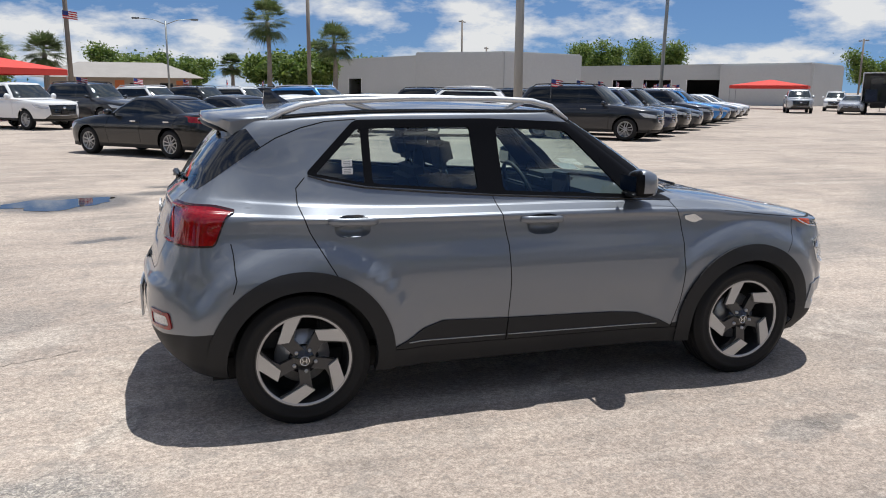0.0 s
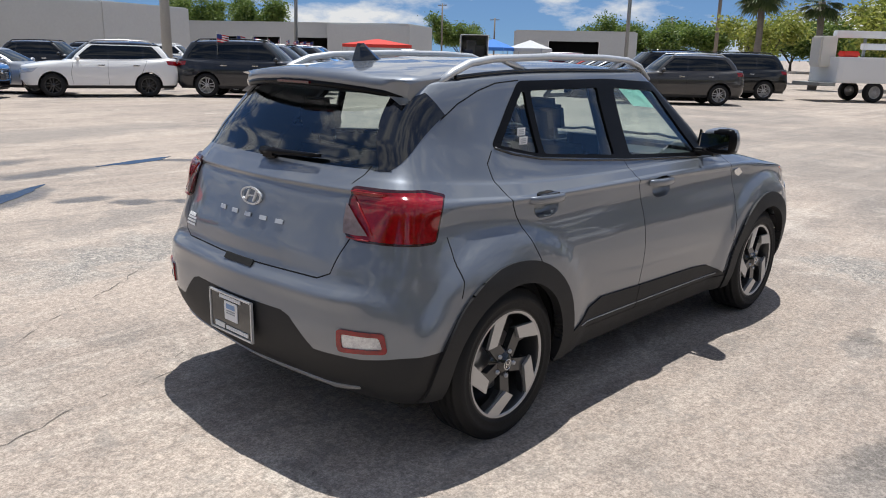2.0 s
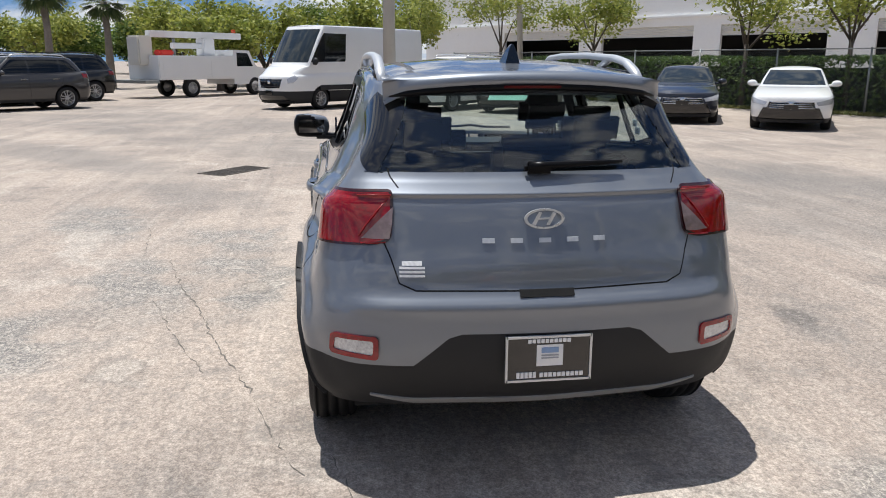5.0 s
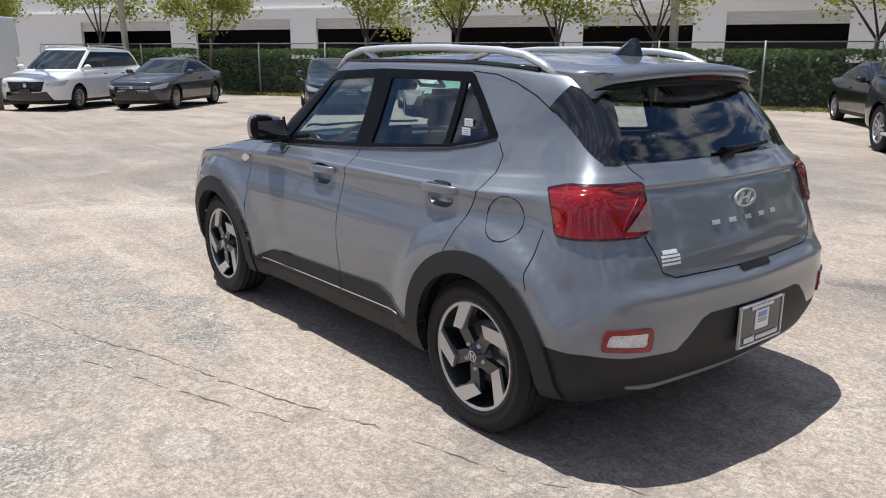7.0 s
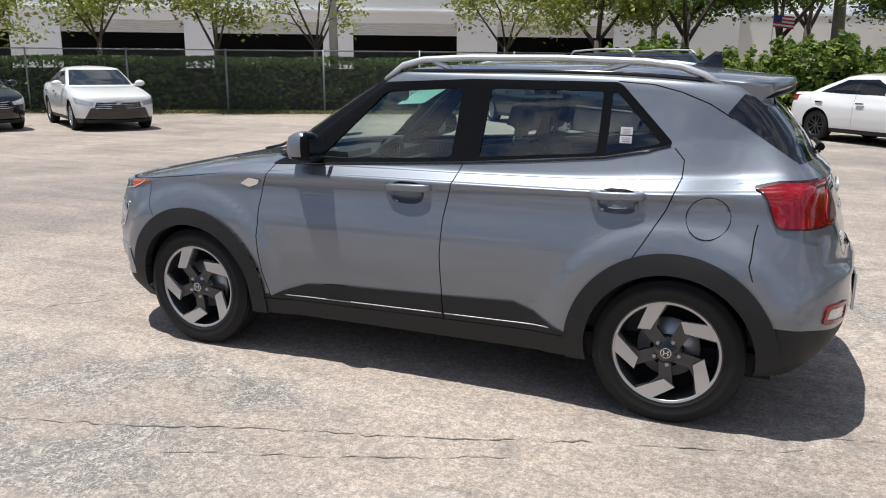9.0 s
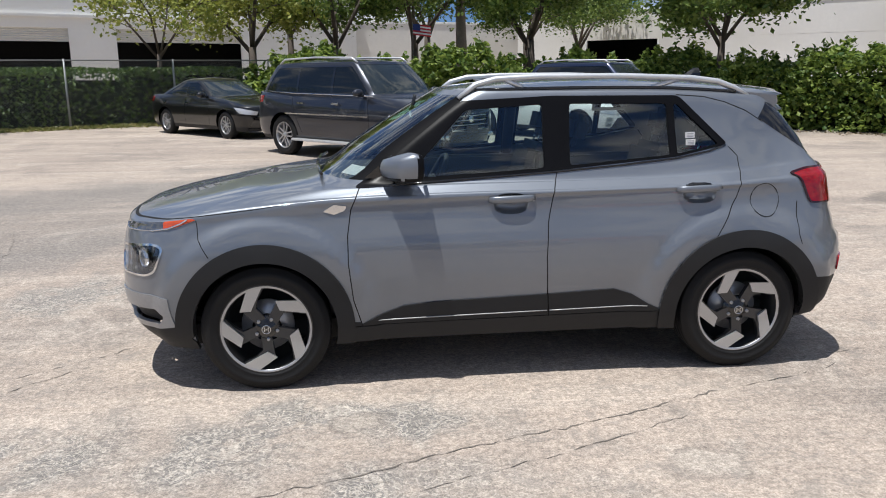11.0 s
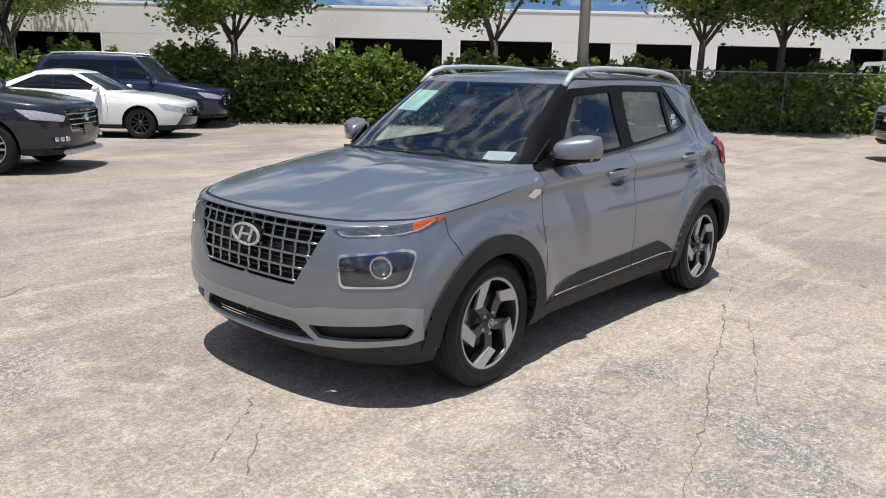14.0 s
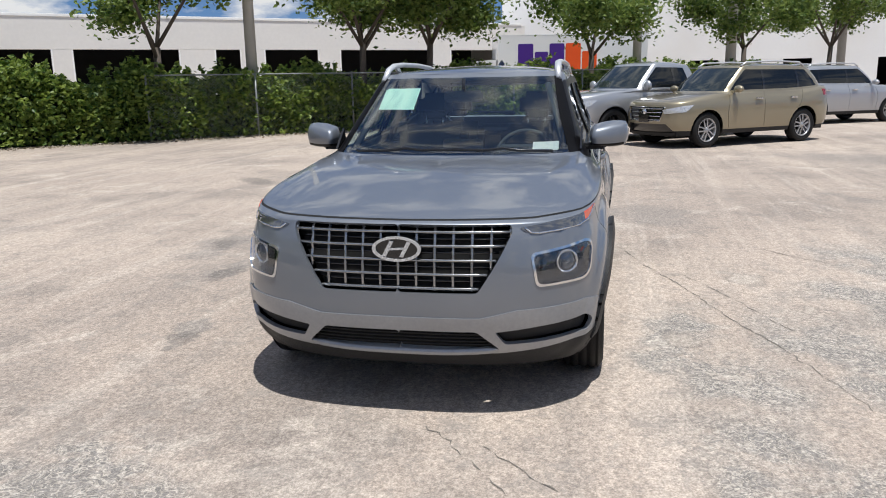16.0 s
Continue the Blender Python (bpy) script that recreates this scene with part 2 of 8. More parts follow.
def shell(S, nu, ns):
    """The body's half surface: positions, normals and (u, s) of a net from nose to tail and from sill to roof."""
    lv = []
    W = S["w"]
    for zf, zm, zr, xf, xr, wy in S["tub"]:
        x = OUT_X * np.where(OUT_X > 0, xf, xr)
        lv.append(np.stack([x, OUT_Y * W * wy, zf * FRONT + zr * REAR + zm * (1 - FRONT - REAR)], 1))
    g0, g1, g2, g3 = S["gx"]  # screen foot, screen head, rear window head, rear window foot
    base_x = np.array([g0, g0 - 0.02, g0 - 0.08, g0 - 0.17, g0 - 0.27, g0 - 0.38] + [0] * 11, float)
    base_x[12:] = [g3 + 0.36, g3 + 0.14, g3 + 0.05, g3 + 0.01, g3]
    base_x[6:12] = np.linspace(base_x[5], base_x[12], 8)[1:-1]
    top_x = np.array([g1, g1 - 0.01, g1 - 0.04, g1 - 0.09, g1 - 0.15, g1 - 0.24] + [0] * 11, float)
    top_x[12:] = [g2 + 0.26, g2 + 0.08, g2 + 0.02, g2, g2]
    top_x[6:12] = np.linspace(top_x[5], top_x[12], 8)[1:-1]
    zf, zm, zr = S["belt"]
    base = np.stack([base_x, GREEN_Y * S["gw"][0], zf * FRONT + zr * REAR + zm * (1 - FRONT - REAR)], 1)
    tf, tm, tr = S["top"]
    top = np.stack([top_x, GREEN_Y * S["gw"][1], tf * FRONT + tr * REAR + tm * (1 - FRONT - REAR)], 1)
    last = lv[-1]
    for t, lift in S["deck"]:
        c = last + (base - last) * t
        c[:, 2] += lift * np.maximum(FRONT, REAR * S.get("deck_rear", 0.3))
        lv.append(c)
    lv.append(base)
    for t in (0.33, 0.7):
        c = base + (top - base) * t
        c[:, 1] *= 1 + S.get("bulge", 0.022) * math.sin(math.pi * t)
        c[:, 0] += np.where(FRONT > 0.5, 0.02, 0) - np.where(REAR > 0.5, 0.02, 0)
        lv.append(c)
    lv.append(top)
    H, mid = S["h"], (g1 + g2) / 2
    half = (g1 - g2) / 2
    for share, pull in ((0.93, 0.35), (0.72, 0.7), (0.36, 0.92), (0.0, 1.0)):
        x = top[:, 0] - np.where(FRONT > 0.5, 0.22, np.where(REAR > 0.5, -0.22, 0)) * (1 - share)
        z = top[:, 2] + (H - top[:, 2]) * pull
        z = z - S.get("sag", 0.05) * np.abs((x - mid) / half) ** 2.2 * pull
        lv.append(np.stack([x, top[:, 1] * share, z], 1))
    C = np.array(lv)  # levels x 17 x 3
    n = len(C)
    Bs, s = spline_matrix(n, ns, S.get("dense"))
    Bu, u = spline_matrix(17, nu)
    pad = np.concatenate([C[:, 1:2] * [1, -1, 1], C, C[:, -2:-1] * [1, -1, 1]], 1)
    pad = np.concatenate([2 * pad[:1] - pad[1:2], pad, pad[-2:-1] * [1, -1, 1]], 0)
    P = np.einsum("sl,luk,vu->svk", Bs, pad, Bu)
    if S.get("crease"):
        ease = lambda v: np.clip(v, 0, 1) ** 2 * (3 - 2 * np.clip(v, 0, 1))  # noqa: E731
        x, z = P[:, :, 0].copy(), P[:, :, 2].copy()
        out = P[:, :, 1] > 0.6
        # the waist draws in towards the tail, the bumper's corners stay full
        waist = ease((z - 0.70) / 0.26) * (1 - ease((z - 1.22) / 0.2))
        P[:, :, 1] *= 1 + waist * (0.040 * np.exp(-(((x + 1.77) / 0.10) ** 2)) - 0.050 * np.exp(-(((x + 1.47) / 0.19) ** 2)))
        P[:, :, 1] *= 1 + 0.030 * np.exp(-(((x + 1.74) / 0.14) ** 2)) * (1 - ease((z - 0.56) / 0.14))
        P[:, :, 0] += 0.010 * (x < -1.5) * np.clip(np.abs(P[:, :, 1]) / 0.55, 0, 1.2) ** 2 * ease((z - 0.76) / 0.12) * (1 - ease((z - 1.16) / 0.1))
        # a sharp shoulder line along the flank, undercut below it
        d = z - (0.984 + 0.03 * np.clip((0.2 - x) / 1.4, -0.6, 1))
        fade = ease((1.12 - x) / 0.35) * ease((x + 1.62) / 0.4)
        k = np.where(d >= 0, np.exp(-np.maximum(d, 0) / 0.08), 1 - 1.75 * ease(-d / 0.022)) * np.where(d < 0, np.exp(-(np.minimum(d, 0) / 0.11) ** 2), 1)
        P[:, :, 1] += S["crease"] * k * fade * out * (z < 1.2)
        # swollen wheel arches
        for wx in (1.262, -1.262):
            q = ease((0.590 - np.hypot(x - wx, z - 0.325)) / 0.065)
            P[:, :, 1] += 0.021 * q * out * (1 - ease((z - 0.90) / 0.06))
        # a line under the rear window, a hollow panel below it and the bumper's upper edge
        rear = (x < -1.6) * ease((0.74 - np.abs(P[:, :, 1])) / 0.12)
        e = z - 1.082
        P[:, :, 0] -= rear * (0.012 * np.where(e >= 0, np.exp(-np.maximum(e, 0) / 0.045), 1 - 2.0 * ease(-e / 0.025)) * np.where(e < 0, np.exp(-(np.minimum(e, 0) / 0.13) ** 2), 1) + 0.008 * np.exp(-(((z - 0.83) / 0.05) ** 2)) + 0.018 * np.exp(-(((z - 0.70) / 0.028) ** 2)))
        w = (np.clip((s - 6.5) / 0.5, 0, 1) * np.clip((8.9 - s) / 0.4, 0, 1))[:, None] * np.clip((4.6 - u) / 1.0, 0, 1)[None, :] * 0.9
        for _ in range(40):
            Q = P.copy()
            Q[1:-1, 1:-1] = (P[:-2, 1:-1] + P[2:, 1:-1] + P[1:-1, :-2] + P[1:-1, 2:]) / 4
            P = P + (Q - P) * w[:, :, None]
    P[:, 0, 1] = P[:, -1, 1] = 0
    P[-1, :, 1] = 0
    du, ds = np.gradient(P, axis=1), np.gradient(P, axis=0)
    Nn = np.cross(du, ds)
    Nn[-1] = Nn[-2]
    Nn[:, 0, 1] = Nn[:, -1, 1] = 0
    Nn[-1, :, 1] = 0
    Nn /= np.linalg.norm(Nn, axis=2, keepdims=True) + 1e-9
    if Nn[ns // 4, nu // 2, 1] < 0:
        Nn = -Nn
    return P, Nn, u, s


class Body:
    """A half body that is cut along lines and taken apart into panels."""

    def __init__(self, S, nu, ns):
        P, Nn, u, s = shell(S, nu, ns)
        row = P[int(np.argmin(abs(s - 3.8))), :, :2]
        arc = np.r_[0, np.cumsum(np.linalg.norm(np.diff(row, axis=0), axis=1))]
        self.plan = (row, arc)
        bm = self.bm = bmesh.new()
        self.pos = bm.verts.layers.float_vector.new("pos")
        self.nor = bm.verts.layers.float_vector.new("nor")
        self.par = bm.verts.layers.float_vector.new("par")
        net = [[None] * nu for _ in range(ns)]
        for i in range(ns):
            for j in range(nu):
                v = bm.verts.new(P[i, j])
                v[self.pos], v[self.nor], v[self.par] = Vector(P[i, j]), Vector(Nn[i, j]), Vector((u[j], s[i], arc[j]))
                net[i][j] = v
        for i in range(ns - 1):
            for j in range(nu - 1):
                bm.faces.new((net[i][j], net[i][j + 1], net[i + 1][j + 1], net[i + 1][j]))

    def arc(self, x, y):
        pts, arc = self.plan
        return float(arc[np.argmin((pts[:, 0] - x) ** 2 + (pts[:, 1] - y) ** 2)])

    def lay(self, plane):
        """Lays the net flat: side (x, z), face (y, z), round (arc, z), top (x, y) or net (u, s)."""
        for v in self.bm.verts:
            p, q = v[self.pos], v[self.par]
            v.co = {"side": (p.x, 0, p.z), "face": (p.y, 0, p.z), "round": (q.z, 0, p.z), "top": (p.x, 0, p.y), "net": (q.x, 0, q.y)}[plane]

    def cut(self, plane, path, where=None, closed=False):
        """Cuts the net along a path; where(pos, par) limits the faces that are cut."""
        self.lay(plane)
        allow = None
        pts = [Vector((a, 0, b)) for a, b in path]
        if closed:
            pts.append(pts[0])
        x0, x1 = min(p.x for p in pts) - 0.03, max(p.x for p in pts) + 0.03
        z0, z1 = min(p.z for p in pts) - 0.03, max(p.z for p in pts) + 0.03
        near = set()
        for f in self.bm.faces:
            c = f.calc_center_median()
            if x0 - 0.06 < c.x < x1 + 0.06 and z0 - 0.06 < c.z < z1 + 0.06:
                v = f.verts[0]
                if where is None or where(v[self.pos], v[self.par]):
                    near.add(f)
        for a, b in zip(pts, pts[1:]):
            d = b - a
            if d.length < 1e-6:
                continue
            n = Vector((d.z, 0, -d.x)).normalized()
            lo_x, hi_x = min(a.x, b.x) - 1e-4, max(a.x, b.x) + 1e-4
            lo_z, hi_z = min(a.z, b.z) - 1e-4, max(a.z, b.z) + 1e-4
            hit = []
            for f in near:
                xs = [v.co.x for v in f.verts]
                zs = [v.co.z for v in f.verts]
                if max(xs) >= lo_x and min(xs) <= hi_x and max(zs) >= lo_z and min(zs) <= hi_z:
                    hit.append(f)
            if not hit:
                continue
            geom = list(set(hit) | {e for f in hit for e in f.edges} | {v for f in hit for v in f.verts})
            near -= set(hit)
            r = bmesh.ops.bisect_plane(self.bm, geom=geom, plane_co=a, plane_no=n, dist=1e-5)
            near |= {g for g in r["geom"] if isinstance(g, bmesh.types.BMFace) and g.is_valid}
        return self

    def groove(self, plane, path, gap=0.0025, where=None, closed=False):
        for side in (1, -1):
            self.cut(plane, offset(path, gap * side, closed), where, closed)
        return self

    def faces(self):
        """Each face with its middle, normal and place in the net."""
        for f in self.bm.faces:
            n = len(f.verts)
            p = sum((v[self.pos] for v in f.verts), Vector()) / n
            q = sum((v[self.par] for v in f.verts), Vector()) / n
            yield f, p, q

    def panel(self, name, faces, material, parent, side=0, lift=0.0, lip=0.015, label=""):
        """A mesh out of faces: side 1 left, -1 right, 0 both halves joined; lift off the body, with edges turned in by lip."""
        if not faces:
            return None
        verts, nors, polys, index = [], [], [], {}
        for flip in ((1,), (-1,), (1, -1))[(0, 1, 2)[{1: 0, -1: 1, 0: 2}[side]]]:
            edge = {}
            for f in faces:
                ids = []
                for v in f.verts:
                    p = v[self.pos] + v[self.nor] * lift
                    on = abs(p.y) < 2e-4
                    key = (v.index, 0 if on else flip)
                    if key not in index:
                        index[key] = len(verts)
                        verts.append((p.x, 0 if on else p.y * flip, p.z))
                        nors.append((v[self.nor].x, v[self.nor].y * flip if not on else 0, v[self.nor].z))
                    ids.append(index[key])
                if flip < 0:
                    ids.reverse()
                polys.append(ids)
                for a, b in zip(ids, ids[1:] + ids[:1]):
                    if (b, a) in edge:
                        edge.pop((b, a))
                    else:
                        edge[(a, b)] = 1
            if lip:
                inner = {}
                for a, b in list(edge):
                    if abs(verts[a][1]) < 3e-4 and abs(verts[b][1]) < 3e-4:
                        continue
                    four = []
                    for k in (a, b):
                        if k not in inner:
                            p, nn = verts[k], nors[k]
                            inner[k] = (len(verts), len(verts) + 1)
                            verts.append(p)
                            nors.append(None)
                            verts.append(tuple(p[i] - nn[i] * lip for i in range(3)))
                            nors.append(None)
                        four.append(inner[k])
                    polys.append([four[1][0], four[0][0], four[0][1], four[1][1]])
        me = bpy.data.meshes.new(name)
        me.from_pydata(verts, [], polys)
        me.shade_smooth()
        vn = np.zeros(len(me.vertices) * 3)
        me.vertex_normals.foreach_get("vector", vn)
        vn = vn.reshape(-1, 3)
        me.normals_split_custom_set_from_vertices([tuple(vn[i]) if q is None else q for i, q in enumerate(nors)])
        me.materials.append(material)
        ob = new(name, me)
        ob.parent = parent
        return tagged(ob, label)


def offset(path, d, closed=False):
    pts = [Vector(p) for p in path]
    n, res = len(pts), []
    for i, p in enumerate(pts):
        a = pts[(i - 1) % n] if closed or i else p
        b = pts[(i + 1) % n] if closed or i < n - 1 else p
        d1, d2 = (p - a), (b - p)
        t = (d1.normalized() if d1.length else Vector((0, 0))) + (d2.normalized() if d2.length else Vector((0, 0)))
        t = t.normalized() if t.length else Vector((1, 0))
        res.append((p.x - t.y * d, p.y + t.x * d))
    return res


def inside(a, b, poly):
    ok, n = False, len(poly)
    for i in range(n):
        (x1, y1), (x2, y2) = poly[i], poly[i - 1]
        if (y1 > b) != (y2 > b) and a < (x2 - x1) * (b - y1) / (y2 - y1) + x1:
            ok = not ok
    return ok


def near_path(a, b, path, d, closed=False):
    pts = list(path) + ([path[0]] if closed else [])
    for (x1, y1), (x2, y2) in zip(pts, pts[1:]):
        ux, uy = x2 - x1, y2 - y1
        t = max(0, min(1, ((a - x1) * ux + (b - y1) * uy) / (ux * ux + uy * uy + 1e-12)))
        if (a - x1 - t * ux) ** 2 + (b - y1 - t * uy) ** 2 < d * d:
            return True
    return False


def rounded(poly, r, k=4):
    """The outline with its corners cut round."""
    res, n = [], len(poly)
    for i in range(n):
        p, a, b = Vector(poly[i]), Vector(poly[i - 1]), Vector(poly[(i + 1) % n])
        da, db = a - p, b - p
        q = min(r, da.length * 0.45, db.length * 0.45)
        s, e = p + da.normalized() * q, p + db.normalized() * q
        for j in range(k + 1):
            t = j / k
            res.append(tuple(s * (1 - t) ** 2 + p * 2 * t * (1 - t) + e * t * t))
    return res


def arch(cx, cz, r, a0, a1, k=22):
    return [(cx + r * math.cos(radians(a0 + (a1 - a0) * i / k)), cz + r * math.sin(radians(a0 + (a1 - a0) * i / k))) for i in range(k + 1)]


def wheel(parent, x, y, r, style="silver", width=0.2, rim_r=None, seg=40, face=1, spin=0.0):
    """A wheel with tyre, rim, spokes and hub at an axle end; face 1 looks to +y."""
    rim_r = rim_r or r * 0.66
    w = thing("wheel", pose(x, y, r))
    w.parent = parent
    h = width / 2
    sgn = face
    tyre = [(rim_r, h * 0.86), (rim_r + 0.010, h * 0.93), (rim_r + 0.014, h * 0.955), (rim_r + 0.018, h * 0.94), ((r + rim_r) / 2 - 0.006, h * 0.985), ((r + rim_r) / 2, h * 1.01), ((r + rim_r) / 2 + 0.008, h * 0.985), (r - 0.030, h * 0.945), (r - 0.026, h * 0.90), (r - 0.008, h * 0.80)]
    for k in range(4):
        g = h * (0.62 - k * 0.41)
        tyre += [(r, g + 0.012), (r - 0.007, g + 0.008), (r - 0.007, g), (r, g - 0.004)] if seg > 30 else [(r, g)]
    tyre += [(r - 0.008, -h * 0.80), (r - 0.028, -h * 0.93), ((r + rim_r) / 2, -h), (rim_r, -h * 0.86)]
    part("tyre", lathe(bmesh.new(), [(a, b * sgn) for a, b in tyre], seg), M["tyre"], w)
    bm = lathe(bmesh.new(), [(rim_r + 0.002, sgn * h * 0.88), (rim_r - 0.008, sgn * h * 0.90), (rim_r - 0.016, sgn * h * 0.78), (rim_r - 0.03, sgn * h * 0.1), (rim_r - 0.03, -sgn * h * 0.7), (0.02, -sgn * h * 0.72)], seg)
    dark = style in ("black", "blade")
    part("rim", bm, M["rim_dark" if dark else "rim_silver"], w)
    if style == "blade":
        bm = lathe(bmesh.new(), [(0.0, sgn * h * 0.02), (0.135, sgn * h * 0.02), (0.137, -sgn * h * 0.1), (0.0, -sgn * h * 0.1)], 28)
        part("brake_disc", bm, M["rim_silver"], w)
        turn = Matrix.Rotation(0 if sgn > 0 else math.pi, 4, "Z")
        up = Matrix(((1, 0, 0, 0), (0, 0, 1, 0), (0, 1, 0, 0), (0, 0, 0, 1)))
        pol = lambda rr, deg: (-rr * math.cos(radians(deg)), rr * math.sin(radians(deg)))  # noqa: E731
        for k in range(5):
            mm = turn @ Matrix.Rotation(2 * math.pi * k / 5 + spin, 4, "Y")
            arm = [pol(0.040, 160), pol(0.050, 88), pol(0.118, 114), pol(0.160, 104), pol(rim_r - 0.012, 90), pol(rim_r - 0.010, 110), pol(0.170, 126), pol(0.150, 140)]
            part("spoke", prism(bmesh.new(), arm, 0.030, mm @ Matrix.Translation((0, h * 0.46, 0)) @ up), M["rim_dark"], w)
            blade = [pol(0.122, 126), pol(0.160, 143), pol(rim_r - 0.004, 112), pol(rim_r - 0.004, 92), pol(0.175, 102)]
            part("blade", prism(bmesh.new(), blade, 0.014, mm @ Matrix.Translation((0, h * 0.76, 0)) @ up), M["rim_bright"], w, "machined bright blade")
            bm = lathe(bmesh.new(), [(0.0, h * 0.84), (0.009, h * 0.84), (0.010, h * 0.60)], 8)
            for v in bm.verts:
                v.co = mm @ (v.co + Vector((0.038, 0, 0.040)))
            part("wheel_nut", bm, M["rim_silver"], w)
        bm = lathe(bmesh.new(), [(0.0, sgn * h * 0.90), (0.022, sgn * h * 0.90), (0.030, sgn * h * 0.86), (0.055, sgn * h * 0.74), (0.075, sgn * h * 0.5)], 24)
        part("hub_cap", bm, M["gloss_black"], w)
        bm = lathe(bmesh.new(), [(0.020, sgn * h * 0.915), (0.024, sgn * h * 0.915), (0.024, sgn * h * 0.89), (0.020, sgn * h * 0.89)], 24, closed=True)
        box(bm, -0.012, -0.007, sgn * h * 0.90 - 0.001, sgn * h * 0.90 + 0.001, -0.012, 0.012)
        box(bm, 0.007, 0.012, sgn * h * 0.90 - 0.001, sgn * h * 0.90 + 0.001, -0.012, 0.012)
        box(bm, -0.012, 0.012, sgn * h * 0.90 - 0.001, sgn * h * 0.90 + 0.001, -0.002, 0.002)
        part("emblem", bm, M["chrome"], w)
        bm = lathe(bmesh.new(), [(rim_r - 0.004, sgn * h * 0.905), (rim_r - 0.012, sgn * h * 0.91), (rim_r - 0.016, sgn * h * 0.86)], seg)
        part("rim_edge", bm, M["rim_silver"], w)
    else:
        n = 5
        mt = M["rim_dark" if dark else "rim_silver"]
        bm = bmesh.new()
        for k in range(n):
            rot = Matrix.Rotation(2 * math.pi * k / n + 0.2, 4, "Y") @ Matrix.Diagonal((1, sgn, 1, 1))
            for sx in (-0.5, 0.5):
                o = [(sx * 0.05 - 0.012, 0.03), (sx * 0.05 + 0.012, 0.03), (sx * 0.10 + 0.014, rim_r - 0.012), (sx * 0.10 - 0.014, rim_r - 0.012)]
                prism(bm, o, 0.025, rot @ Matrix(((1, 0, 0, 0), (0, 0, 1, h * 0.55), (0, 1, 0, 0), (0, 0, 0, 1))))
        part("spoke_ring", bm, mt, w)
        part("hub_cap", lathe(bmesh.new(), [(0.0, sgn * h * 0.86), (0.03, sgn * h * 0.86), (0.06, sgn * h * 0.7), (0.062, sgn * h * 0.4)], 14), mt, w)
    return w

# ---- ground ----
def ground_material():
    m = bpy.data.materials.new("worn pale concrete")
    m.use_nodes = True
    N, K = m.node_tree.nodes, m.node_tree.links
    p = N["Principled BSDF"]
    t = N.new("ShaderNodeTexCoord")
    P = t.outputs["Object"]

    def noise_(scale, detail=6, rough=0.6, dist=0.0, vec=None):
        n = N.new("ShaderNodeTexNoise")
        n.inputs["Scale"].default_value, n.inputs["Detail"].default_value, n.inputs["Roughness"].default_value, n.inputs["Distortion"].default_value = scale, detail, rough, dist
        K.new(vec or P, n.inputs["Vector"])
        return n

    def step(value, lo, hi):
        r = N.new("ShaderNodeMapRange")
        r.interpolation_type = "SMOOTHSTEP"
        r.inputs[1].default_value, r.inputs[2].default_value = lo, hi
        K.new(value, r.inputs[0])
        return r.outputs[0]

    def op(kind, a, b):
        q = N.new("ShaderNodeMath")
        q.operation = kind
        for v, i in ((a, 0), (b, 1)):
            if isinstance(v, (int, float)):
                q.inputs[i].default_value = v
            else:
                K.new(v, q.inputs[i])
        return q.outputs[0]

    def mix(fac, a, b, k=1.0):
        x = N.new("ShaderNodeMix")
        x.data_type = "RGBA"
        if k != 1.0:
            fac = op("MULTIPLY", fac, k)
        K.new(fac, x.inputs[0])
        for v, i in ((a, 6), (b, 7)):
            if isinstance(v, tuple):
                x.inputs[i].default_value = (*v, 1)
            else:
                K.new(v, x.inputs[i])
        return x.outputs[2]

    # ragged coordinates for the outlines of stains
    wob = noise_(1.6, 5, 0.6)
    sub = N.new("ShaderNodeVectorMath")
    sub.operation = "MULTIPLY_ADD"
    sub.inputs[1].default_value, sub.inputs[2].default_value = (1.3, 1.3, 0), (-0.65, -0.65, 0)
    K.new(wob.outputs["Color"], sub.inputs[0])
    ragged = N.new("ShaderNodeVectorMath")
    K.new(P, ragged.inputs[0])
    K.new(sub.outputs[0], ragged.inputs[1])

    wob2 = noise_(5.0, 4, 0.6)
    sub2 = N.new("ShaderNodeVectorMath")
    sub2.operation = "MULTIPLY_ADD"
    sub2.inputs[1].default_value, sub2.inputs[2].default_value = (0.30, 0.30, 0), (-0.15, -0.15, 0)
    K.new(wob2.outputs["Color"], sub2.inputs[0])
    crisp = N.new("ShaderNodeVectorMath")
    K.new(P, crisp.inputs[0])
    K.new(sub2.outputs[0], crisp.inputs[1])

    def blot(x, y, rx, ry, turn=0.0, soft=0.5, vec=None):
        """An uneven oval stain: 1 inside, 0 outside."""
        mp = N.new("ShaderNodeMapping")
        mp.vector_type = "TEXTURE"
        mp.inputs["Location"].default_value, mp.inputs["Rotation"].default_value, mp.inputs["Scale"].default_value = (x, y, 0), (0, 0, radians(turn)), (rx, ry, 1000)
        K.new((vec or ragged).outputs[0], mp.inputs["Vector"])
        ln = N.new("ShaderNodeVectorMath")
        ln.operation = "LENGTH"
        K.new(mp.outputs[0], ln.inputs[0])
        return op("SUBTRACT", 1.0, step(ln.outputs["Value"], 1 - soft, 1 + soft))

    def blots(rows, vec=None):
        v = None
        for r in rows:
            b = blot(*r, vec=vec)
            v = b if v is None else op("MAXIMUM", v, b)
        return v

    n_big, n_mid, n_small = noise_(0.22, 6).outputs[0], noise_(0.6, 7).outputs[0], noise_(2.4, 8, 0.68, 0.5).outputs[0]
    c = mix(step(n_big, 0.36, 0.66), (0.440, 0.366, 0.305), (0.345, 0.285, 0.240))
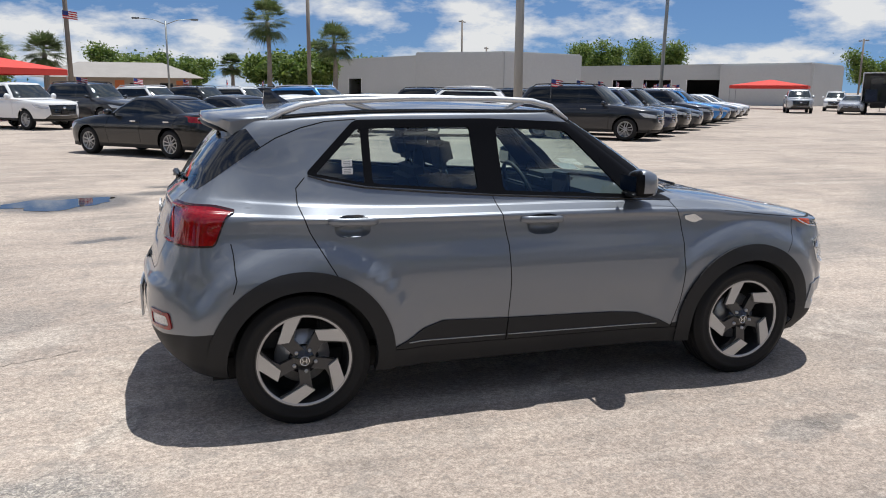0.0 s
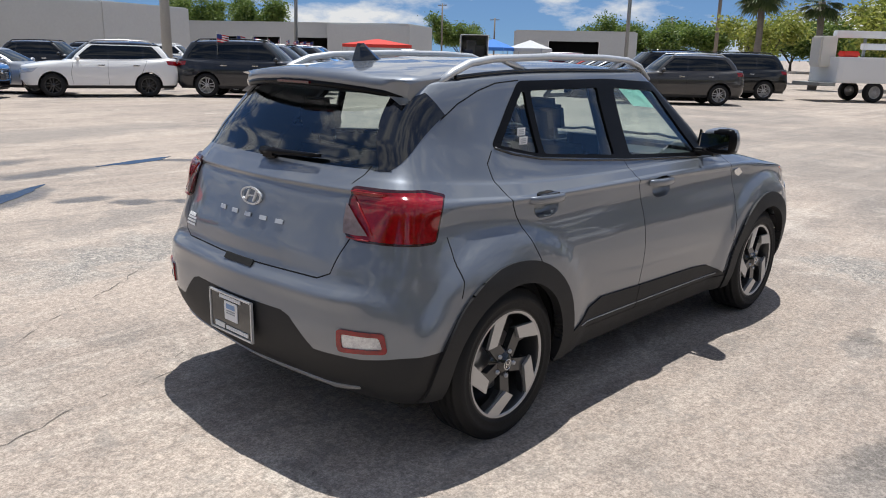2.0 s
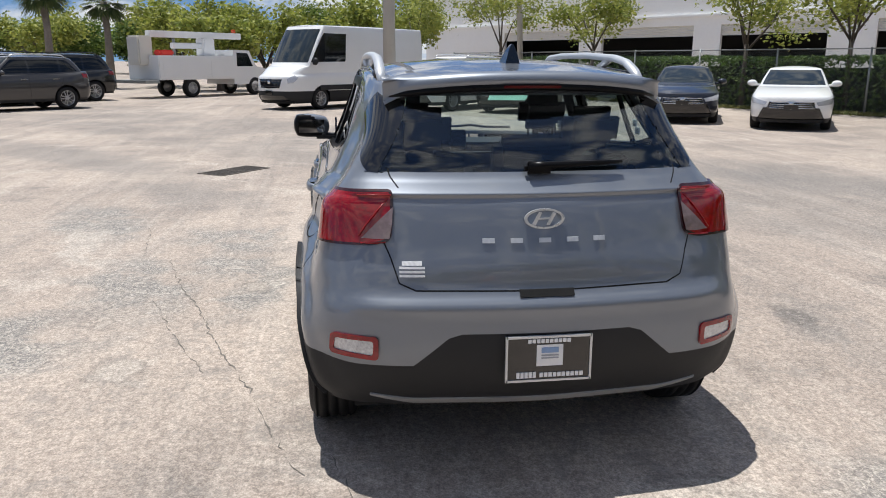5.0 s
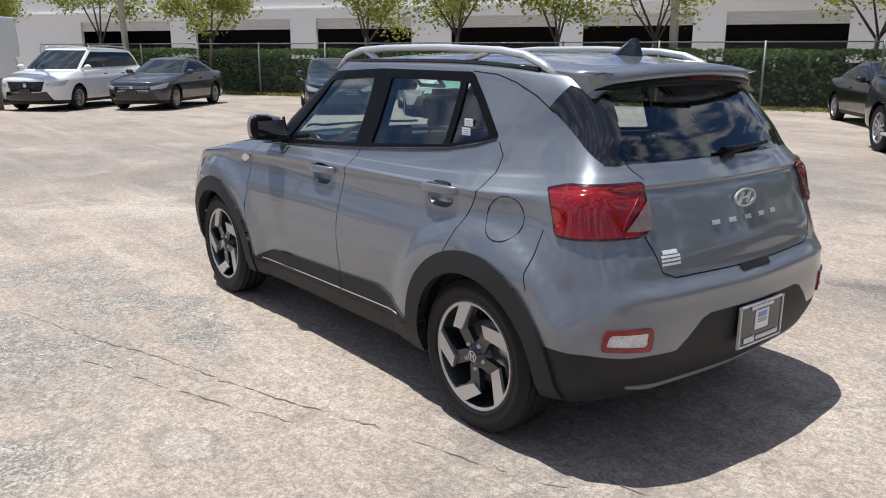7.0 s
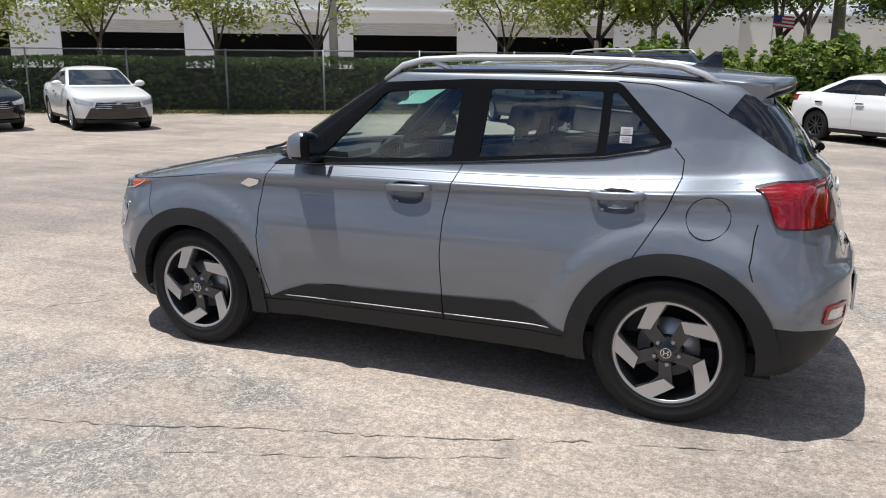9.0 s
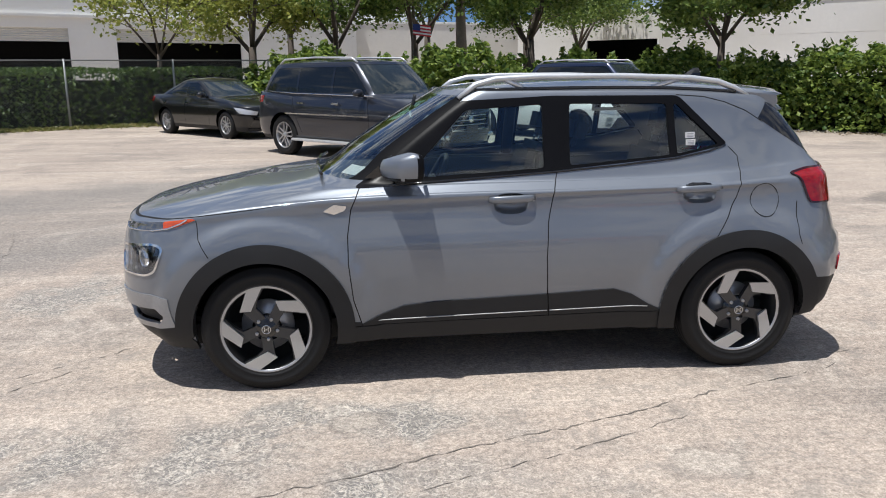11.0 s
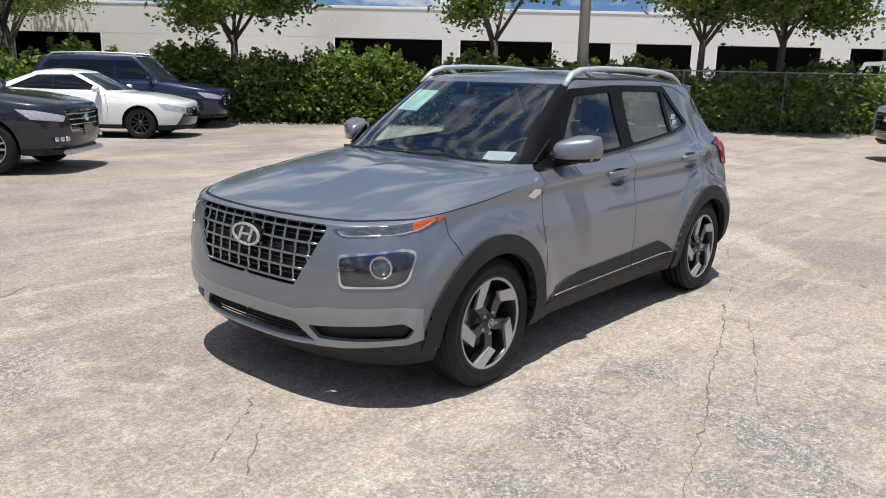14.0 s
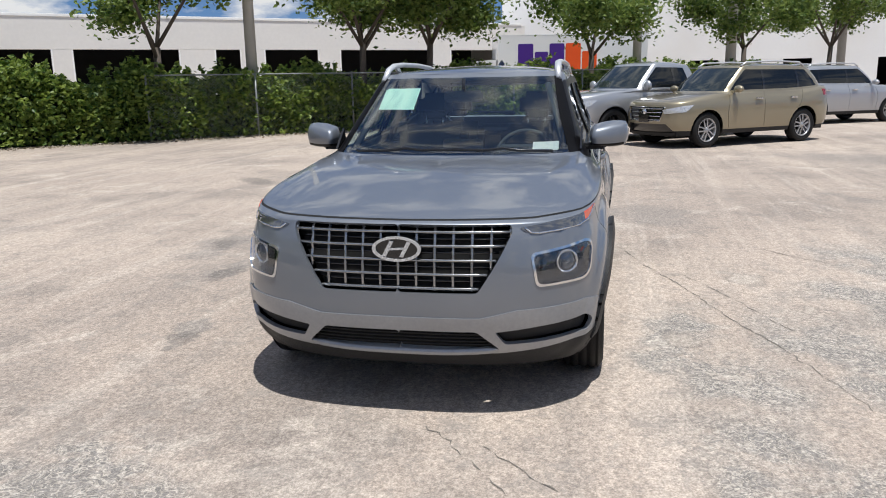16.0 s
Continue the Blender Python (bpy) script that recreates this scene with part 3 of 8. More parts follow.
    c = mix(step(n_mid, 0.47, 0.66), c, (0.215, 0.185, 0.163), 0.55)
    c = mix(step(n_small, 0.52, 0.70), c, (0.20, 0.178, 0.160), 0.5)
    # tyre-worn streaks along the two ways of driving
    for turn, k in ((-45, 0.34), (-8, 0.26)):
        way = N.new("ShaderNodeMapping")
        way.inputs["Rotation"].default_value, way.inputs["Scale"].default_value = (0, 0, radians(turn)), (0.10, 1.5, 1)
        K.new(P, way.inputs["Vector"])
        c = mix(step(noise_(1.1, 6, 0.62, 0.3, way.outputs[0]).outputs[0], 0.50, 0.66), c, (0.20, 0.178, 0.162), k)
        way2 = N.new("ShaderNodeMapping")
        way2.inputs["Rotation"].default_value, way2.inputs["Scale"].default_value, way2.inputs["Location"].default_value = (0, 0, radians(turn)), (0.16, 3.2, 1), (9, 4, 0)
        K.new(P, way2.inputs["Vector"])
        c = mix(step(noise_(1.0, 5, 0.6, 0.4, way2.outputs[0]).outputs[0], 0.54, 0.66), c, (0.52, 0.45, 0.385), k)
    c = mix(step(noise_(1.1, 9, 0.7, 0.8).outputs[0], 0.56, 0.66), c, (0.50, 0.435, 0.372), 0.6)
    # worn asphalt lane beyond a straight seam
    mp = N.new("ShaderNodeMapping")
    mp.vector_type = "POINT"
    mp.inputs["Rotation"].default_value = (0, 0, radians(-39.3))
    K.new(P, mp.inputs["Vector"])
    sx = N.new("ShaderNodeSeparateXYZ")
    K.new(mp.outputs[0], sx.inputs[0])
    lane = op("MULTIPLY", step(op("MULTIPLY", op("ADD", sx.outputs["Y"], 3.35), -1.0), 0.0, 0.9), step(op("ADD", sx.outputs["Y"], 9.6), 0.0, 1.2))
    lane = op("MULTIPLY", lane, step(n_mid, 0.30, 0.52))
    c = mix(lane, c, (0.18, 0.168, 0.158), 0.40)
    # grey areas broken into small cells by pale cracks
    craze = blots(((1.25, 1.45, 0.55, 0.30, 15), (0.55, 1.35, 0.45, 0.20, -10), (0.95, 2.25, 0.75, 0.28, 20), (-0.15, 2.6, 0.5, 0.4, 0), (2.35, 1.6, 0.6, 0.3, 40), (2.9, -1.1, 0.5, 0.35, 60), (-1.2, 3.1, 0.8, 0.35, 30), (3.3, 3.0, 0.9, 0.4, 20), (-2.6, -1.3, 0.6, 0.35, 10)))
    vo = N.new("ShaderNodeTexVoronoi")
    vo.feature = "DISTANCE_TO_EDGE"
    vo.inputs["Scale"].default_value = 21
    K.new(ragged.outputs[0], vo.inputs["Vector"])
    cell = step(vo.outputs["Distance"], 0.03, 0.16)
    craze = op("MULTIPLY", craze, step(n_small, 0.30, 0.52))
    c = mix(craze, c, mix(cell, (0.45, 0.41, 0.36), (0.205, 0.195, 0.185)), 0.85)
    # stains of oil and damp
    dark = blots(((1.14, -1.53, 0.20, 0.12, 20, 0.35), (-0.30, -2.06, 0.35, 0.2, -10), (-1.35, -2.62, 0.45, 0.3, 0), (-4.7, 3.8, 0.4, 0.2, 30), (3.6, -2.6, 0.9, 0.5, 70), (-3.4, 1.4, 0.8, 0.4, 20), (5.0, 2.5, 1.2, 0.6, 35), (4.2, -6, 2.6, 0.8, 35), (9, 5, 3.2, 0.7, 40), (-7, -2, 1.5, 0.7, 15), (1.5, 12, 3, 0.8, 10), (-9, 6, 2.5, 0.8, 60), (-0.5, 4.4, 0.8, 0.3, 30)))
    c = mix(dark, c, (0.19, 0.178, 0.167), 0.52)
    pale = blots(((-0.63, 1.9, 0.17, 0.12, 20, 0.3), (0.8, 1.3, 0.12, 0.07, 0, 0.3), (-2.14, -0.62, 0.25, 0.05, 60, 0.3), (-3.2, 0.6, 0.7, 0.2, 40), (2.2, 2.9, 0.8, 0.12, 15), (4.4, 0.4, 1.0, 0.3, 55)))
    c = mix(pale, c, (0.58, 0.52, 0.45), 0.4)
    # small oil spots, pale chipped spots with a dark rim
    spots = blots(((1.22, -1.56, 0.13, 0.08, 20, 0.3), (1.40, -1.57, 0.06, 0.05, 0, 0.3), (-1.35, -2.60, 0.22, 0.10, 30, 0.4), (-0.30, -2.06, 0.24, 0.10, -10, 0.4), (-5.9, -4.4, 0.5, 0.2, 40, 0.4)), crisp)
    c = mix(spots, c, (0.125, 0.113, 0.104), 0.6)
    chips = ((-0.65, 1.89, 0.15, 0.11, 20), (0.80, 1.29, 0.11, 0.07, 0), (0.10, 2.14, 0.07, 0.05, 0), (-2.14, -0.62, 0.20, 0.05, 60))
    c = mix(blots([(x, y, rx * 1.35, ry * 1.35, tn, 0.2) for x, y, rx, ry, tn in chips], crisp), c, (0.19, 0.165, 0.145), 0.55)
    c = mix(blots([(*q, 0.2) for q in chips], crisp), c, (0.50, 0.435, 0.37), 0.55)
    wet = blots(((-3.5, 7.6, 1.0, 0.9, 20, 0.3), (-1.3, 8.6, 1.6, 0.35, 10, 0.3), (-1.01, 7.8, 0.53, 0.3, -34.0, 0.35), (-0.01, 7.56, 0.77, 0.22, 17.0, 0.35), (-1.01, 6.01, 0.82, 0.3, 44.0, 0.35), (-0.42, 5.54, 0.31, 0.16, -0.0, 0.35), (1.86, 7.65, 0.53, 0.16, -44.0, 0.35), (2.63, 6.94, 0.59, 0.09, -43.0, 0.35), (-0.07, 5.08, 0.25, 0.16, -38.0, 0.35), (0.48, 4.68, 0.48, 0.1, -45.0, 0.35), (1.27, 4.66, 0.98, 0.1, -141.0, 0.35), (3.71, 6.17, 0.42, 0.1, -45.0, 0.35), (-1.87, 9.19, 0.67, 0.18, -6.0, 0.35), (-2.72, 4.52, 0.35, 0.12, 21.0, 0.35)), crisp)
    c = mix(wet, c, (0.105, 0.096, 0.088), 0.85)
    # aggregate: pale grains, dark pits
    grain = noise_(48, 4, 0.62)
    def shade(col, fac, lo, hi):
        r2 = N.new("ShaderNodeMapRange")
        r2.inputs[3].default_value, r2.inputs[4].default_value = lo, hi
        K.new(fac, r2.inputs[0])
        v = N.new("ShaderNodeVectorMath")
        v.operation = "SCALE"
        K.new(col, v.inputs[0])
        K.new(r2.outputs[0], v.inputs["Scale"])
        return v.outputs[0]

    c = shade(c, step(grain.outputs[0], 0.36, 0.64), 0.80, 1.18)
    c = shade(c, step(noise_(110, 3, 0.65).outputs[0], 0.38, 0.62), 0.80, 1.16)
    c = shade(c, step(noise_(19, 5, 0.7).outputs[0], 0.38, 0.62), 0.86, 1.12)
    c = mix(step(noise_(11, 5, 0.7).outputs[0], 0.56, 0.70), c, (0.19, 0.175, 0.16), 0.5)
    c = mix(step(noise_(30, 6, 0.75, 0.6).outputs[0], 0.54, 0.60), c, (0.56, 0.485, 0.415), 0.28)
    c = mix(step(noise_(6, 7, 0.75, 0.6).outputs[0], 0.53, 0.60), c, (0.225, 0.205, 0.185), 0.38)
    K.new(c, p.inputs["Base Color"])
    r = N.new("ShaderNodeMapRange")
    r.inputs[3].default_value, r.inputs[4].default_value = 0.88, 0.32
    K.new(wet, r.inputs[0])
    K.new(r.outputs[0], p.inputs["Roughness"])
    p.inputs["Specular IOR Level"].default_value = 0.25
    b = N.new("ShaderNodeBump")
    b.inputs["Strength"].default_value, b.inputs["Distance"].default_value = 0.6, 0.008
    K.new(op("SUBTRACT", noise_(70, 5, 0.7).outputs[0], op("MULTIPLY", craze, op("SUBTRACT", 1.0, cell))), b.inputs["Height"])
    K.new(b.outputs[0], p.inputs["Normal"])
    return m


bm = bmesh.new()
bmesh.ops.create_grid(bm, x_segments=8, y_segments=8, size=1500)
ground = part("ground", bm, ground_material())
tagged(ground, "pale worn concrete lot with cracks and stains", "ground", kind="structure")

# cracks: thin dark ragged seams that wander along their lines
M["crack"] = surf("dirt in a crack", (0.165, 0.145, 0.125), 0.95, var=0.5, scale=9, fine=90)
CRACKS = (
    (0.011, [(2.08, 0.08), (2.37, 0.3), (2.68, 0.55)]),
    (0.012, [(-1.84, 0.9), (-0.65, 1.33), (0.31, 1.64), (1.15, 1.91), (1.74, 2.09)]),
    (0.009, [(-0.75, 1.44), (0.1, 1.80), (0.6, 1.99)]),
    (0.010, [(2.78, 0.94), (2.55, 0.67), (2.24, 0.37)]),
    (0.010, [(3.02, 2.52), (1.9, 2.3)]),
    (0.010, [(-1.5, 0.85), (-2.06, 0.72), (-2.45, 0.65), (-2.78, 0.52), (-4.2, 0.2)]),
    (0.010, [(-0.4, 3.33), (-1.34, 2.49), (-2.08, 1.88), (-3.1, 1.1)]),
    (0.014, [(3.7, -0.86), (3.88, -1.35), (3.83, -1.77), (3.96, -2.59), (4.3, -3.6)]),
    (0.009, [(2.76, -2.02), (2.45, -2.35), (1.8, -2.8)]),
    (0.03, [(10.8, 9.0), (14.6, 12.2), (19.3, 15.1)]),
)
ck = random.Random(5)
for w, line in CRACKS:
    pts = [Vector((*line[0], 0))]
    for a, b in zip(line, line[1:]):
        a, b = Vector((*a, 0)), Vector((*b, 0))
        n = max(2, int((b - a).length / 0.045))
        side = (b - a).normalized().cross(Vector((0, 0, 1)))
        for i in range(1, n + 1):
            q = a.lerp(b, i / n)
            pts.append(q + side * (ck.gauss(0, 0.009) + 0.06 * noise.noise(q * 1.7)))
    bm = bmesh.new()
    rows = []
    for i, q in enumerate(pts):
        d = (pts[min(i + 1, len(pts) - 1)] - pts[max(i - 1, 0)]).normalized()
        s = d.cross(Vector((0, 0, 1)))
        k = max(0.0, ck.uniform(-0.5, 1.15)) * w * (0.35 + 0.65 * math.sin(math.pi * min(1, (i + 1) / len(pts)))) * 0.5
        rows.append((bm.verts.new(q + s * k + Vector((0, 0, 0.003))), bm.verts.new(q - s * k + Vector((0, 0, 0.003)))))
    for a, b in zip(rows, rows[1:]):
        bm.faces.new((a[0], a[1], b[1], b[0]))
    bmesh.ops.recalc_face_normals(bm, faces=bm.faces)
    ob = part("crack", bm, M["crack"])
    tagged(ob, "thin dark crack across the concrete", "crack", kind="structure")

# puddles: still water in shallow dips
M["water"] = surf("shallow puddle", (0.045, 0.042, 0.038), 0.03, spec=0.6, var=0.3, scale=1.5, fine=6)
for cx, cy, rx, ry, turn, seed in ((-3.6, 7.55, 0.72, 0.55, 25, 1), (1.30, 7.88, 0.55, 0.13, 16, 2), (3.10, 6.25, 0.40, 0.15, 50, 3), (-1.0, 6.1, 0.72, 0.12, 45, 4)):
    rg = random.Random(seed)
    ph = [rg.uniform(0, 6.3) for _ in range(4)]
    m4 = Matrix.Translation((cx, cy, 0.004)) @ Matrix.Rotation(radians(turn), 4, "Z")
    bm = bmesh.new()
    bm.faces.new([bm.verts.new(m4 @ Vector((rx * math.cos(a) * k, ry * math.sin(a) * k, 0))) for a, k in ((2 * math.pi * i / 64, 1 + 0.16 * math.sin(2 * math.pi * i / 64 * 3 + ph[0]) + 0.10 * math.sin(2 * math.pi * i / 64 * 5 + ph[1]) + 0.06 * math.sin(2 * math.pi * i / 64 * 9 + ph[2])) for i in range(64))])
    tagged(part("puddle", bm, M["water"]), "shallow still puddle on the wet concrete", "puddle", kind="structure")

# drain grates let into the lot
M["grate"] = surf("rusty cast grate", (0.09, 0.075, 0.062), 0.8, 0.3, var=0.4, scale=8, bump=0.2)
for gx, gy in ((6.72, 2.32), (7.12, 2.02)):
    g = thing("drain_grate", pose(gx, gy, 0, rz=-38), "rusty iron drain grate let into the concrete", "drain grate", "drain grates", kind="structure")
    bm = bmesh.new()
    for x0, x1, y0, y1 in ((-0.24, 0.24, -0.24, -0.21), (-0.24, 0.24, 0.21, 0.24), (-0.24, -0.21, -0.21, 0.21), (0.21, 0.24, -0.21, 0.21)):
        box(bm, x0, x1, y0, y1, -0.01, 0.008)
    part("grate_frame", bm, M["grate"], g)
    for k in range(7):
        part("grate_bar", boxed(-0.21, 0.21, -0.186 + k * 0.062 - 0.012, -0.186 + k * 0.062 + 0.012, -0.01, 0.006), M["grate"], g)
    part("grate_pit", boxed(-0.21, 0.21, -0.21, 0.21, -0.02, 0.002), M["gap"], g)

# ---- the grey crossover ----
HERO = dict(
    w=0.884,
    tub=[  # heights at nose, flank, tail; nose x, tail x; share of width
        (0.215, 0.235, 0.27, 1.945, 1.87, 0.925),
        (0.31, 0.33, 0.36, 2.035, 1.96, 0.965),
        (0.44, 0.47, 0.50, 2.08, 2.012, 0.985),
        (0.57, 0.60, 0.66, 2.085, 2.008, 1.0),
        (0.71, 0.74, 0.76, 2.072, 1.965, 0.995),
        (0.84, 0.885, 0.93, 2.04, 1.925, 0.962),
        (0.885, 0.985, 1.04, 1.985, 1.895, 0.953),
    ],
    deck=[(0.30, 0.012), (0.66, 0.014)],
    gx=(1.00, 0.30, -1.56, -1.80),
    gw=(0.757, 0.605),
    bulge=-0.012,
    belt=(1.06, 1.065, 1.15),
    top=(1.492, 1.478, 1.435),
    h=1.562,
    sag=0.045,
    deck_rear=0.0,
    crease=0.006,
    dense=(5.3, 8.5, 2.6),
)


CUPS = [[(hx + 0.090 * math.copysign(abs(math.cos(a)) ** 0.7, math.cos(a)), hz + 0.050 * math.copysign(abs(math.sin(a)) ** 0.75, math.sin(a)) - (0.008 if math.sin(a) < 0 else 0)) for a in np.linspace(0, 2 * math.pi, 24, endpoint=False)] for hx, hz in ((-0.005, 0.944), (-1.010, 0.976))]


def hero_car():
    car = thing("crossover_car", pose(0, 0.010, 0), "small grey crossover with black wheel-arch cladding and silver roof rails", "car")
    B = Body(HERO, 152, 128)
    low = lambda p, q: q.y < 9.2  # noqa: E731
    glassy = lambda p, q: p.z > 0.98 and 2.9 < q.x < 13.9 and p.y > 0.45  # noqa: E731
    flank = lambda p, q: 3.6 < q.x < 13.6 and p.y > 0.6 and p.z < 1.3  # noqa: E731

    # outlines in side view
    dlo = rounded([(0.80, 1.030), (0.72, 1.075), (0.225, 1.452), (-0.26, 1.474), (-0.955, 1.470), (-1.215, 1.212), (-0.92, 1.152), (-0.24, 1.093), (0.73, 1.030)], 0.03)
    win_f = rounded([(0.53, 1.068), (0.20, 1.408), (-0.205, 1.432), (-0.195, 1.108)], 0.025)
    win_r = rounded([(-0.335, 1.118), (-0.352, 1.434), (-0.885, 1.430), (-0.885, 1.162)], 0.02)
    win_q = rounded([(-0.925, 1.166), (-0.925, 1.425), (-0.945, 1.425), (-1.160, 1.214)], 0.012)
    door_front = [(0.77, 1.03), (0.815, 0.93), (0.835, 0.80), (0.835, 0.66), (0.815, 0.47), (0.775, 0.335)]
    seam_b = [(-0.265, 1.095), (-0.23, 0.99), (-0.20, 0.84), (-0.192, 0.66), (-0.20, 0.48), (-0.21, 0.335)]
    door_rear = [(-1.212, 1.205), (-1.262, 1.15), (-1.262, 1.08), (-1.215, 0.95), (-1.13, 0.80), (-1.075, 0.71)]
    sill_line = [(0.84, 0.325), (0.0, 0.335), (-0.84, 0.345)]
    clad = [(0.78, 0.335), (0.70, 0.375), (0.56, 0.425), (0.40, 0.440), (-0.20, 0.458), (-0.56, 0.474), (-0.66, 0.44), (-0.75, 0.385), (-0.83, 0.348)]
    c_line = [(-0.955, 1.472), (-1.10, 1.462), (-1.22, 1.432), (-1.34, 1.385), (-1.44, 1.325)]
    tri = [(-1.415, 1.345), (-1.475, 1.428), (-1.56, 1.40), (-1.80, 1.14), (-1.715, 1.15)]
    arches = [(cx, arch(cx, 0.325, 0.452, -12, 192, 48), arch(cx, 0.325, 0.362, -22, 202, 48)) for cx in (1.262, -1.262)]

    A = B.arc
    half_plan = int(np.argmax(B.plan[0][:, 1]))
    Y = lambda y: float(np.interp(y, B.plan[0][:half_plan, 1], B.plan[1][:half_plan]))  # noqa: E731
    nose_line = [(0, 0.880), (Y(0.60), 0.884), (A(1.78, 0.80), 0.896), (A(1.60, 0.86), 0.914), (A(1.36, 0.88), 0.944), (A(1.18, 0.88), 0.972), (A(1.06, 0.88), 1.005), (A(1.00, 0.88), 1.06)]
    grille = rounded([(0, 0.866), (Y(0.500), 0.866), (Y(0.508), 0.838), (Y(0.345), 0.577), (0, 0.577)], 0.018)
    low_grille = rounded([(0, 0.408), (Y(0.345), 0.408), (Y(0.45), 0.318), (0, 0.318)], 0.015)
    fog = rounded([(Y(0.425), 0.405), (Y(0.60), 0.425), (A(1.81, 0.80), 0.440), (A(1.77, 0.815), 0.405), (A(1.80, 0.80), 0.362), (Y(0.60), 0.350), (Y(0.47), 0.345)], 0.014)
    lamp_o = rounded([(Y(0.566), 0.745), (A(1.80, 0.79), 0.778), (A(1.755, 0.82), 0.758), (A(1.79, 0.80), 0.632), (A(1.84, 0.77), 0.608), (Y(0.586), 0.600)], 0.03)
    lamp_i = rounded([(Y(0.566) + 0.012, 0.735), (A(1.80, 0.79) - 0.008, 0.767), (A(1.755, 0.82) - 0.012, 0.750), (A(1.79, 0.80) - 0.011, 0.638), (A(1.84, 0.77) - 0.006, 0.618), (Y(0.586) + 0.010, 0.610)], 0.027)
    turn_o = rounded([(Y(0.535), 0.850), (Y(0.66), 0.866), (A(1.80, 0.79), 0.880), (A(1.63, 0.85), 0.902), (A(1.60, 0.86), 0.896), (A(1.70, 0.83), 0.858), (A(1.80, 0.79), 0.840), (Y(0.60), 0.826), (Y(0.56), 0.831)], 0.012)
    turn_amber = [(A(1.78, 0.80), 0.94), (A(1.78, 0.80) + 0.03, 0.76)]
    seam_f = [(A(1.62, 0.855), 0.892), (A(1.58, 0.865), 0.80), (A(1.535, 0.875), 0.715)]
    low_line = [(0, 0.292), (0.45, 0.298), (A(1.83, 0.79), 0.335), (A(1.68, 0.84), 0.36)]
    band_top = [(0, 0.470), (0.36, 0.470), (0.52, 0.505), (A(1.83, 0.79), 0.515), (A(1.70, 0.83), 0.50)]
    L = B.plan[1][-1]
    Z = lambda y: L - float(np.interp(y, B.plan[0][:half_plan - 1:-1, 1], L - B.plan[1][:half_plan - 1:-1]))  # noqa: E731
    tail = rounded([(Z(0.548), 1.092), (A(-1.76, 0.775), 1.084), (A(-1.625, 0.84) + 0.045, 1.056), (A(-1.635, 0.835) + 0.035, 0.950), (A(-1.70, 0.80) - 0.005, 0.898), (Z(0.62), 0.900), (Z(0.562), 0.922)], 0.022)
    hatch = [(L, 0.745), (L - 0.47, 0.750), (L - 0.53, 0.775), (L - 0.565, 0.86), (L - 0.60, 0.93)]
    hatch_top = [(L - 0.53, 1.10), (L - 0.575, 1.16)]
    valance = [(L, 0.600), (L - 0.31, 0.600), (L - 0.36, 0.585), (L - 0.49, 0.480), (A(-1.86, 0.68), 0.478), (A(-1.70, 0.80), 0.50), (A(-1.62, 0.84), 0.505)]
    refl = rounded([(Z(0.604), 0.590), (Z(0.765), 0.592), (Z(0.775), 0.512), (Z(0.610), 0.500)], 0.02)
    refl_in = rounded([(Z(0.604) - 0.020, 0.573), (Z(0.765) + 0.018, 0.575), (Z(0.775) + 0.018, 0.529), (Z(0.610) - 0.020, 0.518)], 0.012)
    seam_q = [(A(-1.628, 0.84), 0.905), (A(-1.60, 0.85), 0.83), (A(-1.575, 0.86), 0.75), (A(-1.565, 0.862), 0.70)]
    skid = [(L, 0.318), (L - 0.50, 0.322), (L - 0.66, 0.345)]
    skid_low = [(L, 0.286), (L - 0.50, 0.292), (L - 0.66, 0.335)]

    front = lambda p, q: q.x < 7.6 and q.y < 8  # noqa: E731
    back = lambda p, q: q.x > 11.4 and q.y < 9.5  # noqa: E731
    for path in (dlo, win_f, win_r, win_q, tri):
        B.cut("side", path, glassy, True)
    for path in (door_front, seam_b, door_rear):
        B.groove("side", path, 0.0028, flank)
    for path in CUPS:
        B.cut("side", path, flank, True)
    B.groove("side", c_line, 0.0028, glassy)
    B.cut("side", clad, flank)
    B.groove("side", sill_line, 0.003, flank)
    for cx, o, i in arches:
        w = lambda p, q, cx=cx: abs(p.x - cx) < 0.6 and p.y > 0.55  # noqa: E731
        B.cut("side", o, w)
        B.cut("side", i, w)
    B.groove("round", nose_line, 0.0028, front)
    B.groove("round", seam_f, 0.0024, front)
    for path in (grille, low_grille, fog, lamp_o, lamp_i, turn_o):
        B.cut("round", path, front, True)
    for path in (turn_amber, low_line, band_top):
        B.cut("round", path, front)
    tail_in = offset(tail, 0.009, True)
    if not all(inside(a, b, tail) for a, b in tail_in[::5]):
        tail_in = offset(tail, -0.009, True)
    for path in (tail, tail_in, refl, refl_in):
        B.cut("round", path, back, True)
    for path in (valance, skid, skid_low):
        B.cut("round", path, back)
    for path in (hatch, hatch_top, seam_q):
        B.groove("round", path, 0.0028, back)

    for v in B.bm.verts:
        p = v[B.pos]
        if p.y > 0.55 and p.z < 0.85:
            for cx in (1.262, -1.262):
                d = math.hypot(p.x - cx, p.z - 0.325)
                for r, tol in ((0.452, 0.009), (0.362, 0.009)):
                    if abs(d - r) < tol and d > 0:
                        v[B.pos] = Vector((cx + (p.x - cx) * r / d, p.y, 0.325 + (p.z - 0.325) * r / d))
    groups = {}
